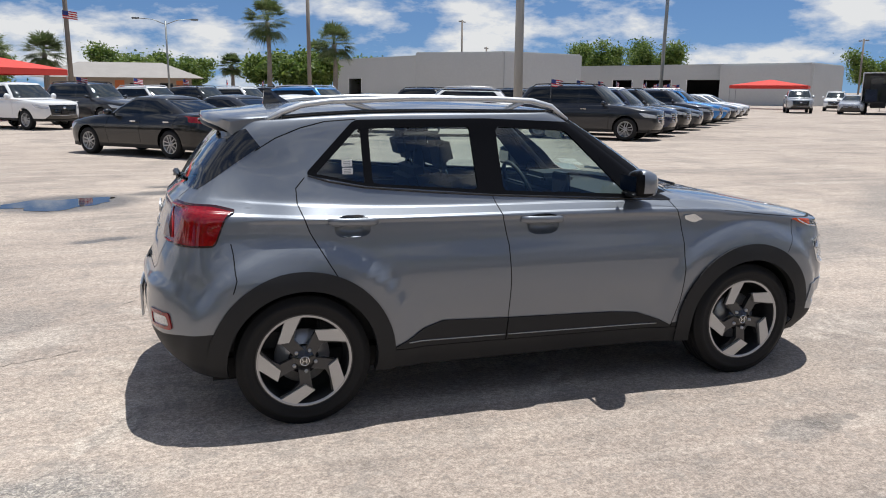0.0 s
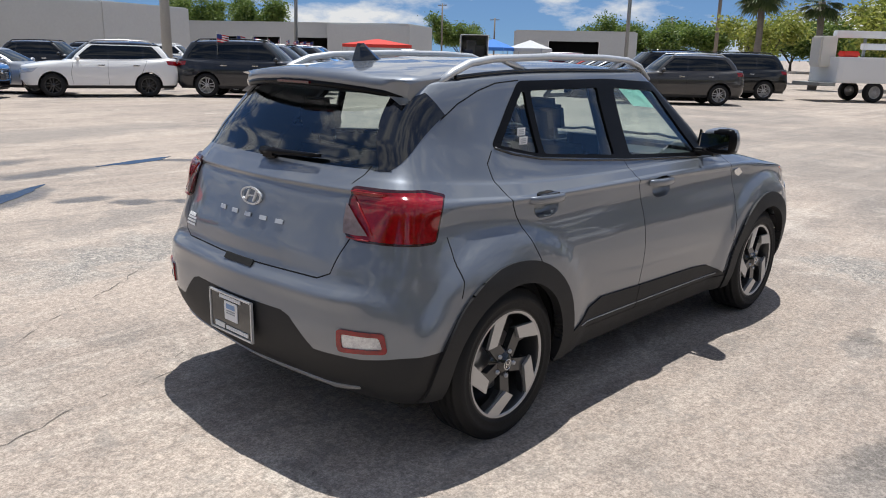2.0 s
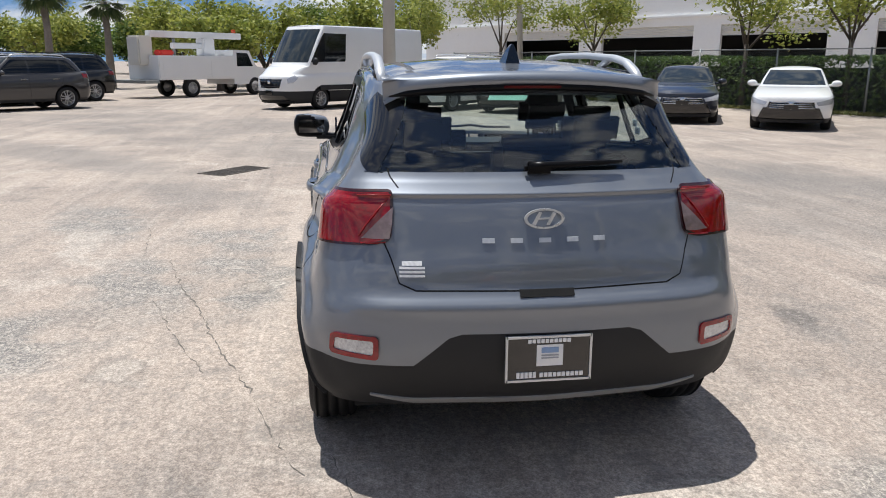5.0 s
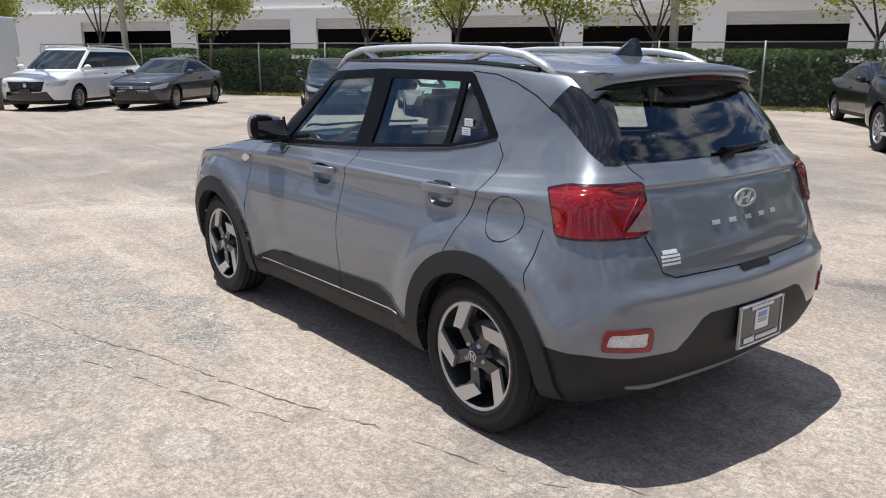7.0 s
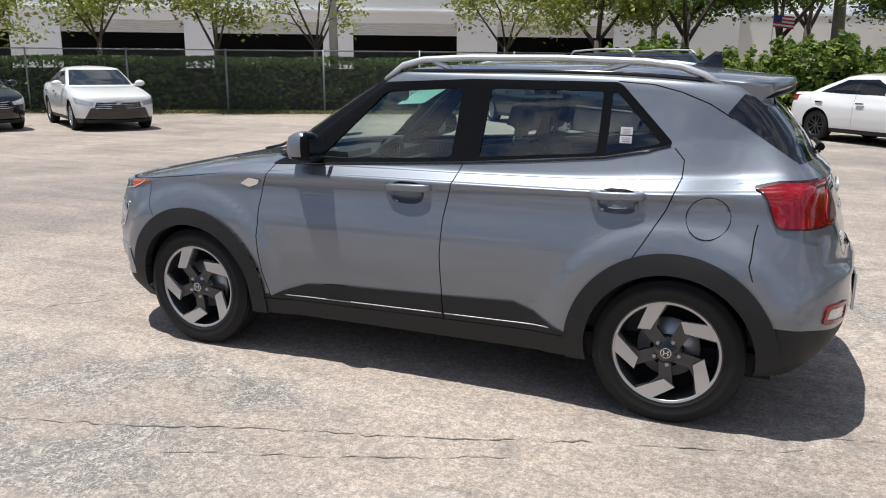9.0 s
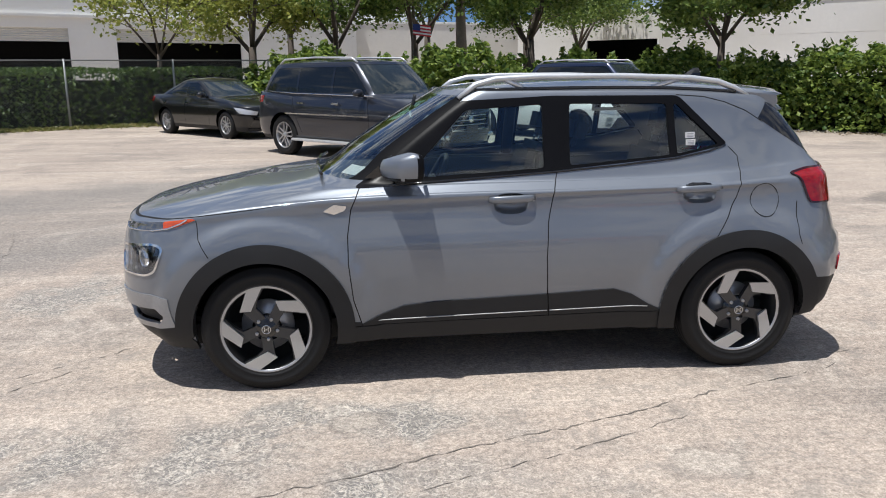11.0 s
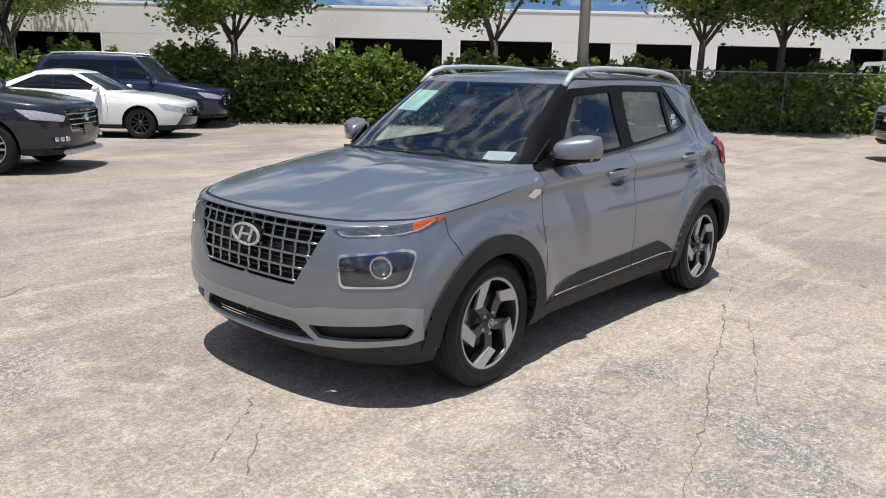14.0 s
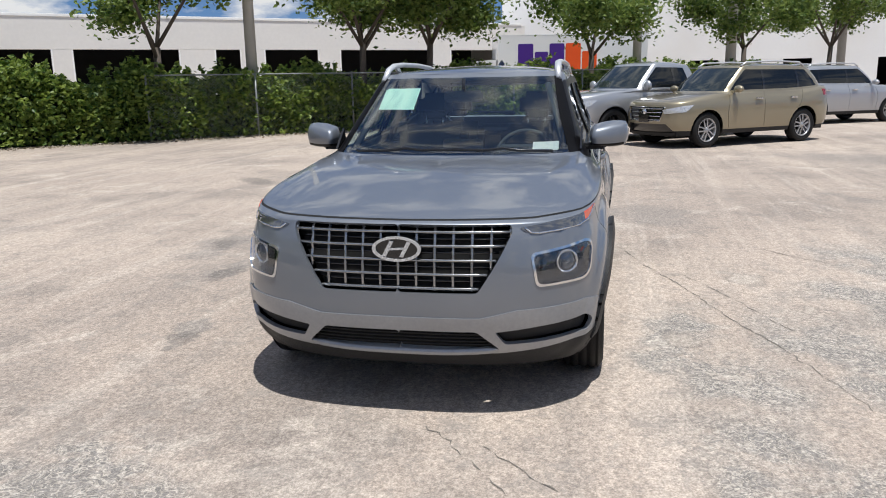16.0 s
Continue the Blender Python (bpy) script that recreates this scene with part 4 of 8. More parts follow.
    for f, p, q in B.faces():
        u, s, a = q
        x, z = p.x, p.z
        n = None
        if u < 8 and s < 8.2 and inside(a, z, grille) and u < 3.2:
            n = "grille_back"
        elif u < 6 and inside(a, z, low_grille) and s < 4:
            n = "low_grille_back"
        elif u < 7 and s < 5 and inside(a, z, fog):
            n = "fog_back"
        elif u < 7 and s < 7.5 and inside(a, z, lamp_i):
            n = "lamp_lens"
        elif u < 7 and s < 7.5 and inside(a, z, lamp_o):
            n = "lamp_ring"
        elif u < 8 and s < 8 and inside(a, z, turn_o):
            n = "turn_amber" if a > A(1.78, 0.80) + 0.012 else "turn_clear"
        elif u > 11.4 and s < 9 and inside(a, z, tail):
            n = "tail_lamp" if inside(a, z, tail_in) else "tail_rim"
        elif u > 11.4 and s < 6 and inside(a, z, refl_in):
            n = "refl_lens"
        elif u > 11.4 and s < 6 and inside(a, z, refl):
            n = "refl_rim"
        if n is None:
            for cx, o, i in arches:
                if abs(x - cx) < 0.6 and p.y > 0.5 and z < 0.82:
                    d = math.hypot(x - cx, z - 0.325)
                    if d < 0.362:
                        n = "hole"
                    elif d < 0.4525 and not (z < 0.29 and abs(x) > 1.55):
                        n = "arch_front" if cx > 0 else "arch_rear"
        if n is None and 3.6 < u < 13.6 and p.y > 0.6 and 0.85 < z < 1.06 and any(inside(x, z, c) for c in CUPS):
            n = "hole"
        if n is None and p.z > 1.0 and s > 8 and p.y > 0.45 and 2.9 < u < 13.9:
            if inside(x, z, win_f):
                n = "glass_f"
            elif inside(x, z, win_r):
                n = "glass_r"
            elif inside(x, z, win_q):
                n = "glass_q"
            elif inside(x, z, dlo):
                n = "frame_f" if x > -0.262 else "frame_r"
            elif inside(x, z, tri) and u < 13.6:
                n = "tri"
            elif near_path(x, z, c_line, 0.0029):
                n = "gap"
        if n is None and 3.6 < u < 13.6 and p.y > 0.6 and z < 1.3 and (near_path(x, z, door_front, 0.0029) or near_path(x, z, seam_b, 0.0029) or near_path(x, z, door_rear, 0.0029) or near_path(x, z, sill_line, 0.0031)):
            n = "gap"
        if n is None and ((u < 7.6 and s < 8 and (near_path(a, z, nose_line, 0.0029) or near_path(a, z, seam_f, 0.0025))) or (u > 11.4 and s < 9.5 and (near_path(a, z, hatch, 0.0029) or near_path(a, z, hatch_top, 0.0029) or near_path(a, z, seam_q, 0.0029)))):
            n = "gap"
        if n is None:
            if s > 11.0 + 0.9:
                n = "roof"
            elif s > 8.95 and u < 3.05:
                n = "windscreen"
            elif s > 8.95 and u < 5.2 and x > 0.2 and s < 12 and (x - 0.225) * (1.075 - 1.452) - (z - 1.452) * (0.72 - 0.225) < 0:
                n = "a_pillar"
            elif s > 8.95 and u > 13.85:
                n = "rear_glass"
            elif s > 8.95 and (u > 13.6 or (u > 13 and z > 1.16 and a > L - 0.575)):
                n = "tri"
            elif u < 7.6 and s > 5.6 and s < 9.3 and inside(a, z, nose_line + [(0, 1.3)]):
                n = "hood" if s < 8.95 else "cowl"
            elif z < 0.55 and inside(a, z, [(0, 0), *low_line, (A(1.68, 0.84), 0)]) and u < 5.5:
                n = "chin"
            elif u < 5.6 and a < A(1.735, 0.82) and inside(a, z, [*low_line, *band_top[::-1]]) and s < 5:
                n = "band"
            elif u < 5.45 and x > 1.55:
                n = "front_bumper"
            elif u > 11.4 and inside(a, z, [*skid, *skid_low[::-1]]):
                n = "skid"
            elif u > 11.4 and inside(a, z, [*valance, (A(-1.62, 0.84), 0), (L, 0)]):
                n = "valance"
            elif u > 12.5 and inside(a, z, [*hatch, *hatch_top, (L - 0.58, 1.3), (L, 1.3)]) and s < 9.2:
                n = "tailgate"
            elif u > 11.4 and z < 0.93 and inside(a, z, [*seam_q, (A(-1.545, 0.865), 0), (L, 0), (L, 0.93)]):
                n = "rear_bumper"
            elif z < 0.34:
                n = "sill"
            elif -0.85 < x < 0.79 and inside(x, z, [*clad, (-0.83, 0.2), (0.78, 0.2)]):
                n = "clad_f" if x > -0.205 else "clad_r"
            elif inside(x, z, [*door_front, *seam_b[::-1]]) and s < 10:
                n = "door_f"
            elif z < 1.22 and s < 10 and inside(x, z, [*seam_b, (-0.85, 0.35), *door_rear[::-1]]):
                n = "door_r"
            elif x > 0.6 and s < 9.6:
                n = "fender"
            elif s > 8.95 and x > 0.1 and z > 1.3:
                n = "roof"
            else:
                n = "quarter"
        groups.setdefault(n, []).append(f)

    # stray slivers join the panel beside them
    kind_of = {f: n for n, fs in groups.items() for f in fs}
    for n, other in (("quarter", ("roof", "rear_bumper", "tailgate", "fender", "door_r")), ("cowl", ("hood", "fender", "windscreen"))):
        todo, comps = set(groups.get(n, [])), []
        while todo:
            stack, comp = [todo.pop()], []
            while stack:
                f = stack.pop()
                comp.append(f)
                for e in f.edges:
                    for h in e.link_faces:
                        if h in todo:
                            todo.discard(h)
                            stack.append(h)
            comps.append(comp)
        comps.sort(key=len)
        for comp in comps[:-1]:
            near = collections.Counter(kind_of[h] for f in comp for e in f.edges for h in e.link_faces if kind_of[h] in other)
            to = near.most_common(1)[0][0] if near else "gap"
            groups[n] = [f for f in groups[n] if f not in comp]
            groups[to] = groups.get(to, []) + comp
    B.bm.verts.index_update()
    g = lambda k: groups.get(k, [])  # noqa: E731
    grey, cl, gb = M["grey"], M["cladding"], M["gloss_black"]
    both = [("roof", "roof", grey, 0.012), ("hood", "hood", grey, 0.02), ("tailgate", "tailgate", grey, 0.02), ("front_bumper", "front_bumper", grey, 0.02), ("rear_bumper", "rear_bumper", grey, 0.02), ("windscreen", "windscreen", M["glass_screen"], 0.0), ("rear_glass", "rear_window", M["glass_rear"], 0.0), ("chin", "chin_trim", cl, 0.02), ("band", "bumper_band", M["satin_grey"], 0.02), ("valance", "rear_valance", cl, 0.02), ("skid", "skid_strip", M["satin_dark"], 0.01)]
    parts = {}
    for key, name, mt, lip in both:
        parts[key] = B.panel(name, g(key), mt, car, 0, 0.006 if key in ("chin", "skid") else 0.006 if key == "band" else 0.0, lip)
    for side in (1, -1):
        for key, name, mt, lift, lip, label in (
            ("fender", "front_fender", grey, 0, 0.02, ""), ("quarter", "rear_quarter_panel", grey, 0, 0.02, ""), ("door_f", "front_door", grey, 0, 0.02, ""), ("door_r", "rear_door", grey, 0, 0.02, ""),
            ("a_pillar", "a_pillar", M["pillar_black"], 0.002, 0.0, "black windscreen pillar"), ("sill", "sill", cl, 0.004, 0.02, ""), ("arch_front", "arch_cladding", cl, 0.014, 0.045, ""), ("arch_rear", "arch_cladding", cl, 0.014, 0.045, ""),
            ("tail_lamp", "tail_lamp", M["red_lens"], 0.010, 0.03, "red tail lamp"), ("tail_rim", "tail_lamp_rim", M["bezel"], 0.010, 0.03, "dark rim of the tail lamp"), ("refl_rim", "reflector_surround", M["red_lens"], 0.008, 0.02, "red rim of the low reflector"), ("refl_lens", "reflector", M["clear_lens"], 0.003, 0.02, "clear low reverse lamp"),
            ("lamp_ring", "headlamp_surround", M["chrome"], 0.005, 0.05, "chrome headlamp ring"), ("turn_clear", "running_light", M["strip_lens"], 0.003, 0.01, "dark clear running-light strip"), ("turn_amber", "turn_signal", M["amber"], 0.003, 0.01, "amber turn signal"),
            ("tri", "quarter_trim", gb, 0.002, 0.01, "gloss black corner glass"),
        ):
            ob = B.panel(name, g(key), mt, car, side, lift, lip, label)
            parts[key, side] = ob
        for key, name, mt, lift, lip, up in (("glass_f", "window", M["glass"], -0.006, 0.0, "door_f"), ("frame_f", "window_frame", M["frame_black"], 0.002, 0.012, "door_f"), ("clad_f", "door_cladding", cl, 0.008, 0.012, "door_f"), ("glass_r", "window", M["glass_rear"], -0.006, 0.0, "door_r"), ("frame_r", "window_frame", M["frame_black"], 0.002, 0.012, "door_r"), ("glass_q", "quarter_window", M["glass_rear"], -0.006, 0.0, "door_r"), ("clad_r", "door_cladding", cl, 0.008, 0.012, "door_r")):
            B.panel(name, g(key), mt, parts[up, side], side, lift, lip)
        B.panel("cowl", g("cowl"), cl, car, side, 0.0, 0.0)
        # lamp bowls set back behind their rims
        bowl = B.panel("headlamp", g("lamp_lens"), M["lamp_dark"], car, side, -0.045, 0.0, "dark headlamp bowl with a round projector")
        B.panel("lens_cover", g("lamp_lens"), M["lens_glass"], bowl, side, 0.0, 0.0, "clear headlamp lens")
        B.panel("fog_recess", g("fog_back"), cl, car, side, -0.03, 0.0)
    B.panel("grille_backing", g("grille_back"), M["gap"], car, 0, -0.05, 0.0)
    B.panel("lower_grille", g("low_grille_back"), M["gap"], car, 0, -0.04, 0.0)
    B.panel("shut_line", g("gap"), M["gap"], car, 0, -0.0012, 0.0)
    B.bm.free()

    # underbody and wheel wells
    part("underbody", boxed(-1.72, 1.80, -0.72, 0.72, 0.21, 0.36, 0.03), M["under"], car)
    for cx in (1.262, -1.262):
        for sy in (1, -1):
            bm = bmesh.new()
            pts = arch(cx, 0.325, 0.405, -4, 184, 18)
            for y0, y1 in ((0.52 * sy, 0.80 * sy),):
                a = [bm.verts.new((x, y0, z)) for x, z in pts]
                b = [bm.verts.new((x, y1, z)) for x, z in pts]
                for i in range(len(pts) - 1):
                    bm.faces.new((a[i], a[i + 1], b[i + 1], b[i]))
                bm.faces.new(a)
            part("wheel_well", bm, M["under"], car)
            wheel(car, cx, 0.772 * sy, 0.328, "blade", 0.205, 0.234, 64, sy)
    return car


M["strip_lens"] = surf("dark clear lens", (0.15, 0.155, 0.165), 0.08, 0.6, coat=1.0, var=0.2, scale=24, fine=60)
M["satin_grey"] = surf("satin silver bumper paint", (0.31, 0.325, 0.35), 0.34, 0.6, coat=0.4)
M["satin_dark"] = surf("satin dark silver", (0.42, 0.42, 0.42), 0.45, 0.5)
M["glass_screen"] = glass("windscreen glass", (0.86, 0.95, 0.92), base=0.11)
crossover = hero_car()

# ---- the grey crossover's fittings ----
HP, HN, HU, HS = shell(HERO, 220, 210)


def on_side(x, z):
    """The flank's y at a spot of the side view."""
    k = (HU > 2.6) & (HU < 14.2)
    p = HP[:, k].reshape(-1, 3)
    d = (p[:, 0] - x) ** 2 + (p[:, 2] - z) ** 2 + 10 * (p[:, 1] < 0.4)
    i = np.argsort(d)[:4]
    w = 1 / (d[i] + 1e-6)
    return float((p[i, 1] * w).sum() / w.sum())


def on_end(y, z, front, top=8.9):
    """The nose's or tail's x at a spot of the end view."""
    k = HU < 6.5 if front else HU > 11.5
    p = HP[HS < (12.2 if not front else top)][:, k].reshape(-1, 3)
    d = (p[:, 1] - abs(y)) ** 2 + (p[:, 2] - z) ** 2
    i = np.argsort(d)[:4]
    w = 1 / (d[i] + 1e-6)
    return float((p[i, 0] * w).sum() / w.sum())


def on_top(x, y):
    p = HP[HS > 8].reshape(-1, 3)
    d = (p[:, 0] - x) ** 2 + (p[:, 1] - abs(y)) ** 2
    i = np.argsort(d)[:4]
    return float(p[i, 2].mean())


def oval(a, b, k=28, tilt=0.0):
    return [(a * math.cos(2 * math.pi * i / k), b * math.sin(2 * math.pi * i / k)) for i in range(k)]


def end_plate(y0, y1, z0, z1, front, depth=0.004, lift=0.004, bend=True):
    """A plate laid on the nose or tail, its corners on the body."""
    bm = bmesh.new()
    n = 8
    sgn = 1 if front else -1
    rows = []
    for z in (z0, z1):
        rows.append([(on_end(y0 + (y1 - y0) * i / n, z, front) + sgn * lift, y0 + (y1 - y0) * i / n, z) for i in range(n + 1)])
    a = [[bm.verts.new(p) for p in r] for r in rows]
    b = [[bm.verts.new((p[0] + sgn * depth, p[1], p[2])) for p in r] for r in rows]
    for i in range(n):
        bm.faces.new((b[0][i], b[0][i + 1], b[1][i + 1], b[1][i]))
        bm.faces.new((a[0][i], a[0][i + 1], b[0][i + 1], b[0][i]))
        bm.faces.new((a[1][i], a[1][i + 1], b[1][i + 1], b[1][i]))
    for i in (0, n):
        bm.faces.new((a[0][i], a[1][i], b[1][i], b[0][i]))
    bmesh.ops.recalc_face_normals(bm, faces=bm.faces)
    return bm


def emblem(front, z, a, b):
    """An oval ring with a slanted bar figure inside, on the nose or tail."""
    x = on_end(0, z, front) + (0.004 if front else -0.004)
    m = Matrix.Translation((x, 0, z)) @ Matrix(((0, 0, 1 if front else -1, 0), (1, 0, 0, 0), (0, 1, 0, 0), (0, 0, 0, 1)))
    if not front:
        m = m @ Matrix.Rotation(radians(-4), 4, "X")
    bm = bmesh.new()
    outer, inner = oval(a, b), oval(a * 0.86, b * 0.80)
    n = len(outer)
    v = [[bm.verts.new(m @ Vector((p[0], p[1], h))) for p in o] for o, h in ((outer, 0), (outer, 0.008), (inner, 0.008), (inner, 0))]
    for r0, r1 in zip(v, v[1:]):
        for i in range(n):
            bm.faces.new((r0[i], r0[(i + 1) % n], r1[(i + 1) % n], r1[i]))
    s = 1 if front else -1
    for quad in ([(-0.62, -0.56), (-0.46, -0.66), (-0.12, 0.64), (-0.28, 0.68)], [(0.12, -0.64), (0.28, -0.68), (0.62, 0.56), (0.46, 0.66)], [(-0.34, -0.12), (0.26, -0.04), (0.34, 0.12), (-0.26, 0.06)]):
        prism(bm, [(s * p * a * 0.95, q * b * 0.95) for p, q in quad], 0.007, m)
    bmesh.ops.recalc_face_normals(bm, faces=bm.faces)
    return bm


def hero_fittings(car):
    # grille: crossed bright bars over the dark backing
    zs = [0.595, 0.655, 0.715, 0.775, 0.832]
    half = lambda z: 0.350 + (z - 0.577) / (0.838 - 0.577) * 0.160  # noqa: E731
    for z in zs:
        bm = bmesh.new()
        w = min(half(z), 0.508) - 0.012
        pts = [(on_end(w * t, z, True) - 0.018, w * t, z) for t in np.linspace(-1, 1, 17)]
        tube(bm, pts, 0.0075, 6, None, 0.9)
        part("grille_bar", bm, M["grille_bar"], car)
    for y in np.arange(-0.48, 0.481, 0.08):
        lo = 0.580 + max(0, (abs(y) - 0.345) / 0.160) * 0.262
        pts = [(on_end(y, z, True) - 0.016 - 0.012 * abs(math.sin((z - 0.595) / 0.06 * math.pi)), y, z) for z in np.linspace(lo + 0.006, 0.852, 10)]
        part("grille_bar", tube(bmesh.new(), pts, 0.0075, 6), M["grille_bar"], car)
    # finer dark bars between
    for z in (0.625, 0.685, 0.745, 0.803):
        w = half(z) - 0.02
        part("grille_slat", tube(bmesh.new(), [(on_end(w * t, z, True) - 0.034, w * t, z) for t in np.linspace(-1, 1, 13)], 0.006, 4), M["gloss_black"], car)
    part("front_emblem", emblem(True, 0.765, 0.108, 0.055), M["bright"], car, "chrome oval emblem")
    m = Matrix.Translation((on_end(0, 0.765, True) - 0.042, 0, 0.765)) @ Matrix(((0, 0, 1, 0), (1, 0, 0, 0), (0, 1, 0, 0), (0, 0, 0, 1)))
    part("emblem_backing", prism(bmesh.new(), oval(0.105, 0.053), 0.044, m), M["gloss_black"], car)
    for z in (0.335, 0.352, 0.37, 0.387):
        part("grille_slat", tube(bmesh.new(), [(on_end(0.40 * t, z, True) - 0.02, 0.40 * t, z) for t in np.linspace(-1, 1, 13)], 0.005, 4), M["cladding"], car)
    part("chin_lip", tube(bmesh.new(), [(on_end(y, 0.300, True) + 0.006, y, 0.300 + 0.018 * abs(y / 0.44) ** 3) for y in np.linspace(-0.44, 0.44, 15)], 0.020, 8, [0.4] + [1] * 13 + [0.4], 0.9), M["satin_grey"], car, "satin silver lip under the lower grille")
    for sd in (1, -1):
        # headlamp projector and its inner unit
        for y, z, r in ((0.722, 0.690, 0.052),):
            x = on_end(y, z, True)
            ax = Vector((0.86, sd * 0.5, 0)).normalized()
            rot = ax.to_track_quat("Z", "Y").to_matrix().to_4x4()
            bm = lathe(bmesh.new(), [(0.0, 0.012), (r * 0.55, 0.008), (r * 0.78, -0.004), (r * 0.82, -0.012)], 20, axis="z")
            bmesh.ops.transform(bm, matrix=Matrix.Translation((x - 0.032, sd * y * 0.985, z)) @ rot, verts=bm.verts)
            part("projector", bm, M["projector"], car, smooth=True)
            bm = lathe(bmesh.new(), [(r * 0.80, -0.01), (r * 0.86, 0.006), (r, 0.004), (r * 1.02, -0.012)], 24, axis="z")
            bmesh.ops.transform(bm, matrix=Matrix.Translation((x - 0.030, sd * y * 0.985, z)) @ rot, verts=bm.verts)
            part("projector_ring", bm, M["chrome"], car, smooth=True)
        bm = end_plate(min(sd * 0.612, sd * 0.660), max(sd * 0.612, sd * 0.660), 0.640, 0.725, True, 0.006, -0.034)
        part("reflector_bowl", bm, M["lamp_dark"], car)
        # bright lower edge of the running light
        pts = [(on_end(y, z, True) + 0.004, sd * y, z) for y, z in ((0.538, 0.850), (0.565, 0.830), (0.60, 0.826), (0.68, 0.831), (0.76, 0.838))] + [(x, sd * (on_side(x, z) + 0.004), z) for x, z in ((1.72, 0.852), (1.66, 0.876), (1.62, 0.897))]
        part("lamp_edge", tube(bmesh.new(), pts, 0.0045, 6), M["chrome"], car)
        # mirror
        bm = bmesh.new()
        bmesh.ops.create_cube(bm, size=1)
        bmesh.ops.subdivide_edges(bm, edges=bm.edges, cuts=7, use_grid_fill=True)
        for v in bm.verts:
            c = v.co * 2
            p = Vector((c.x * math.sqrt(max(0, 1 - c.y**2 / 2 - c.z**2 / 2 + c.y**2 * c.z**2 / 3)), c.y * math.sqrt(max(0, 1 - c.z**2 / 2 - c.x**2 / 2 + c.z**2 * c.x**2 / 3)), c.z * math.sqrt(max(0, 1 - c.x**2 / 2 - c.y**2 / 2 + c.x**2 * c.y**2 / 3))))
            q = p * 0.62 + c * 0.38
            front = 1.0 if q.x < 0 else 1.75 - 0.55 * q.y
            v.co = Vector((0.518 + q.x * 0.062 * front + 0.030 * (0.3 - q.y), sd * (0.876 + q.y * 0.112), 1.143 + q.z * 0.074 * (1.0 + 0.10 * q.y - 0.16 * max(0, q.x)) + q.y * 0.006 - 0.012 * max(0, q.x)))
        rear = bm.copy()
        bmesh.ops.delete(bm, geom=[f for f in bm.faces if f.calc_center_median().x < 0.482 or f.calc_center_median().z < 1.092], context="FACES")
        bmesh.ops.delete(rear, geom=[f for f in rear.faces if not (f.calc_center_median().x < 0.482 or f.calc_center_median().z < 1.092)], context="FACES")
        body = part("mirror_housing", bm, M["grey"], car, smooth=True)
        part("mirror_rim", rear, M["frame_black"], body, "black rear rim of the mirror", smooth=True)
        bm = bmesh.new()
        box(bm, 0.50, 0.60, min(sd * 0.72, sd * 0.86), max(sd * 0.72, sd * 0.86), 1.058, 1.092, 0.012)
        part("mirror_arm", bm, M["cladding"], car)
        part("mirror_glass", boxed(0.452, 0.459, min(sd * 0.795, sd * 0.955), max(sd * 0.795, sd * 0.955), 1.104, 1.184, 0.0), M["mirror"], body)
        # mirror foot panel
        part("mirror_foot", prism(bmesh.new(), [(0.74, 1.075), (0.60, 1.19), (0.56, 1.06)], 0.012, Matrix.Translation((0, sd * (on_side(0.63, 1.10) - 0.002) - (0.012 if sd < 0 else 0), 0)) @ Matrix(((1, 0, 0, 0), (0, 0, 1, 0), (0, 1, 0, 0), (0, 0, 0, 1)))), M["gloss_black"], car)
        # door handles over their dished cups
        for x0, x1, z in ((0.112, -0.132, 0.962), (-0.885, -1.132, 0.994)):
            y0 = max(on_side((x0 + x1) / 2 + 0.21, z), on_side((x0 + x1) / 2 - 0.21, z))
            bm = bmesh.new()
            rings = []
            for t in np.linspace(0, 1, 11):
                e = math.sin(math.pi * t) ** 0.35
                grip = (y0 - 0.004 + 0.030 * e, 0.019 * (0.75 + 0.25 * e), 0.011)
                rings.append([bm.verts.new((x0 + (x1 - x0) * t, sd * (grip[0] + grip[2] * a), z + 0.007 * t + grip[1] * c)) for a, c in ((-1, -0.6), (-1, 0.6), (-0.4, 1), (0.6, 0.9), (1, 0.45), (1, -0.5), (0.5, -0.95), (-0.4, -1))])
            for r0, r1 in zip(rings, rings[1:]):
                for i in range(8):
                    bm.faces.new((r0[i], r0[(i + 1) % 8], r1[(i + 1) % 8], r1[i]))
            bm.faces.new(rings[0])
            bm.faces.new(rings[-1])
            bmesh.ops.recalc_face_normals(bm, faces=bm.faces)
            grip = part("door_handle", bm, M["grey"], car, smooth=True)
            bm = boxed(x1 + 0.06, x0 - 0.05, min(sd * (y0 - 0.012), sd * (y0 + 0.020)), max(sd * (y0 - 0.012), sd * (y0 + 0.020)), z + 0.014, z + 0.024, 0.003)
            part("handle_top", bm, M["gloss_black"], grip, "black upper edge of the handle")
        for cup in CUPS:
            cx, cz = sum(p[0] for p in cup) / len(cup), sum(p[1] for p in cup) / len(cup)
            bm = bmesh.new()
            rings = []
            for f in (1.02, 0.97, 0.9, 0.8, 0.6, 0.3):
                dip = 0.030 * (1 - max(0.0, (f - 0.55) / 0.45) ** 2) if f < 1 else -0.0003
                rings.append([bm.verts.new((cx + (x - cx) * f, sd * (on_side(cx + (x - cx) * min(f, 1), cz + (z - cz) * min(f, 1)) - dip), cz + (z - cz) * f)) for x, z in cup])
            n = len(cup)
            for r0, r1 in zip(rings, rings[1:]):
                for i in range(n):
                    bm.faces.new((r0[i], r0[(i + 1) % n], r1[(i + 1) % n], r1[i]))
            bm.faces.new(rings[-1])
            bmesh.ops.recalc_face_normals(bm, faces=bm.faces)
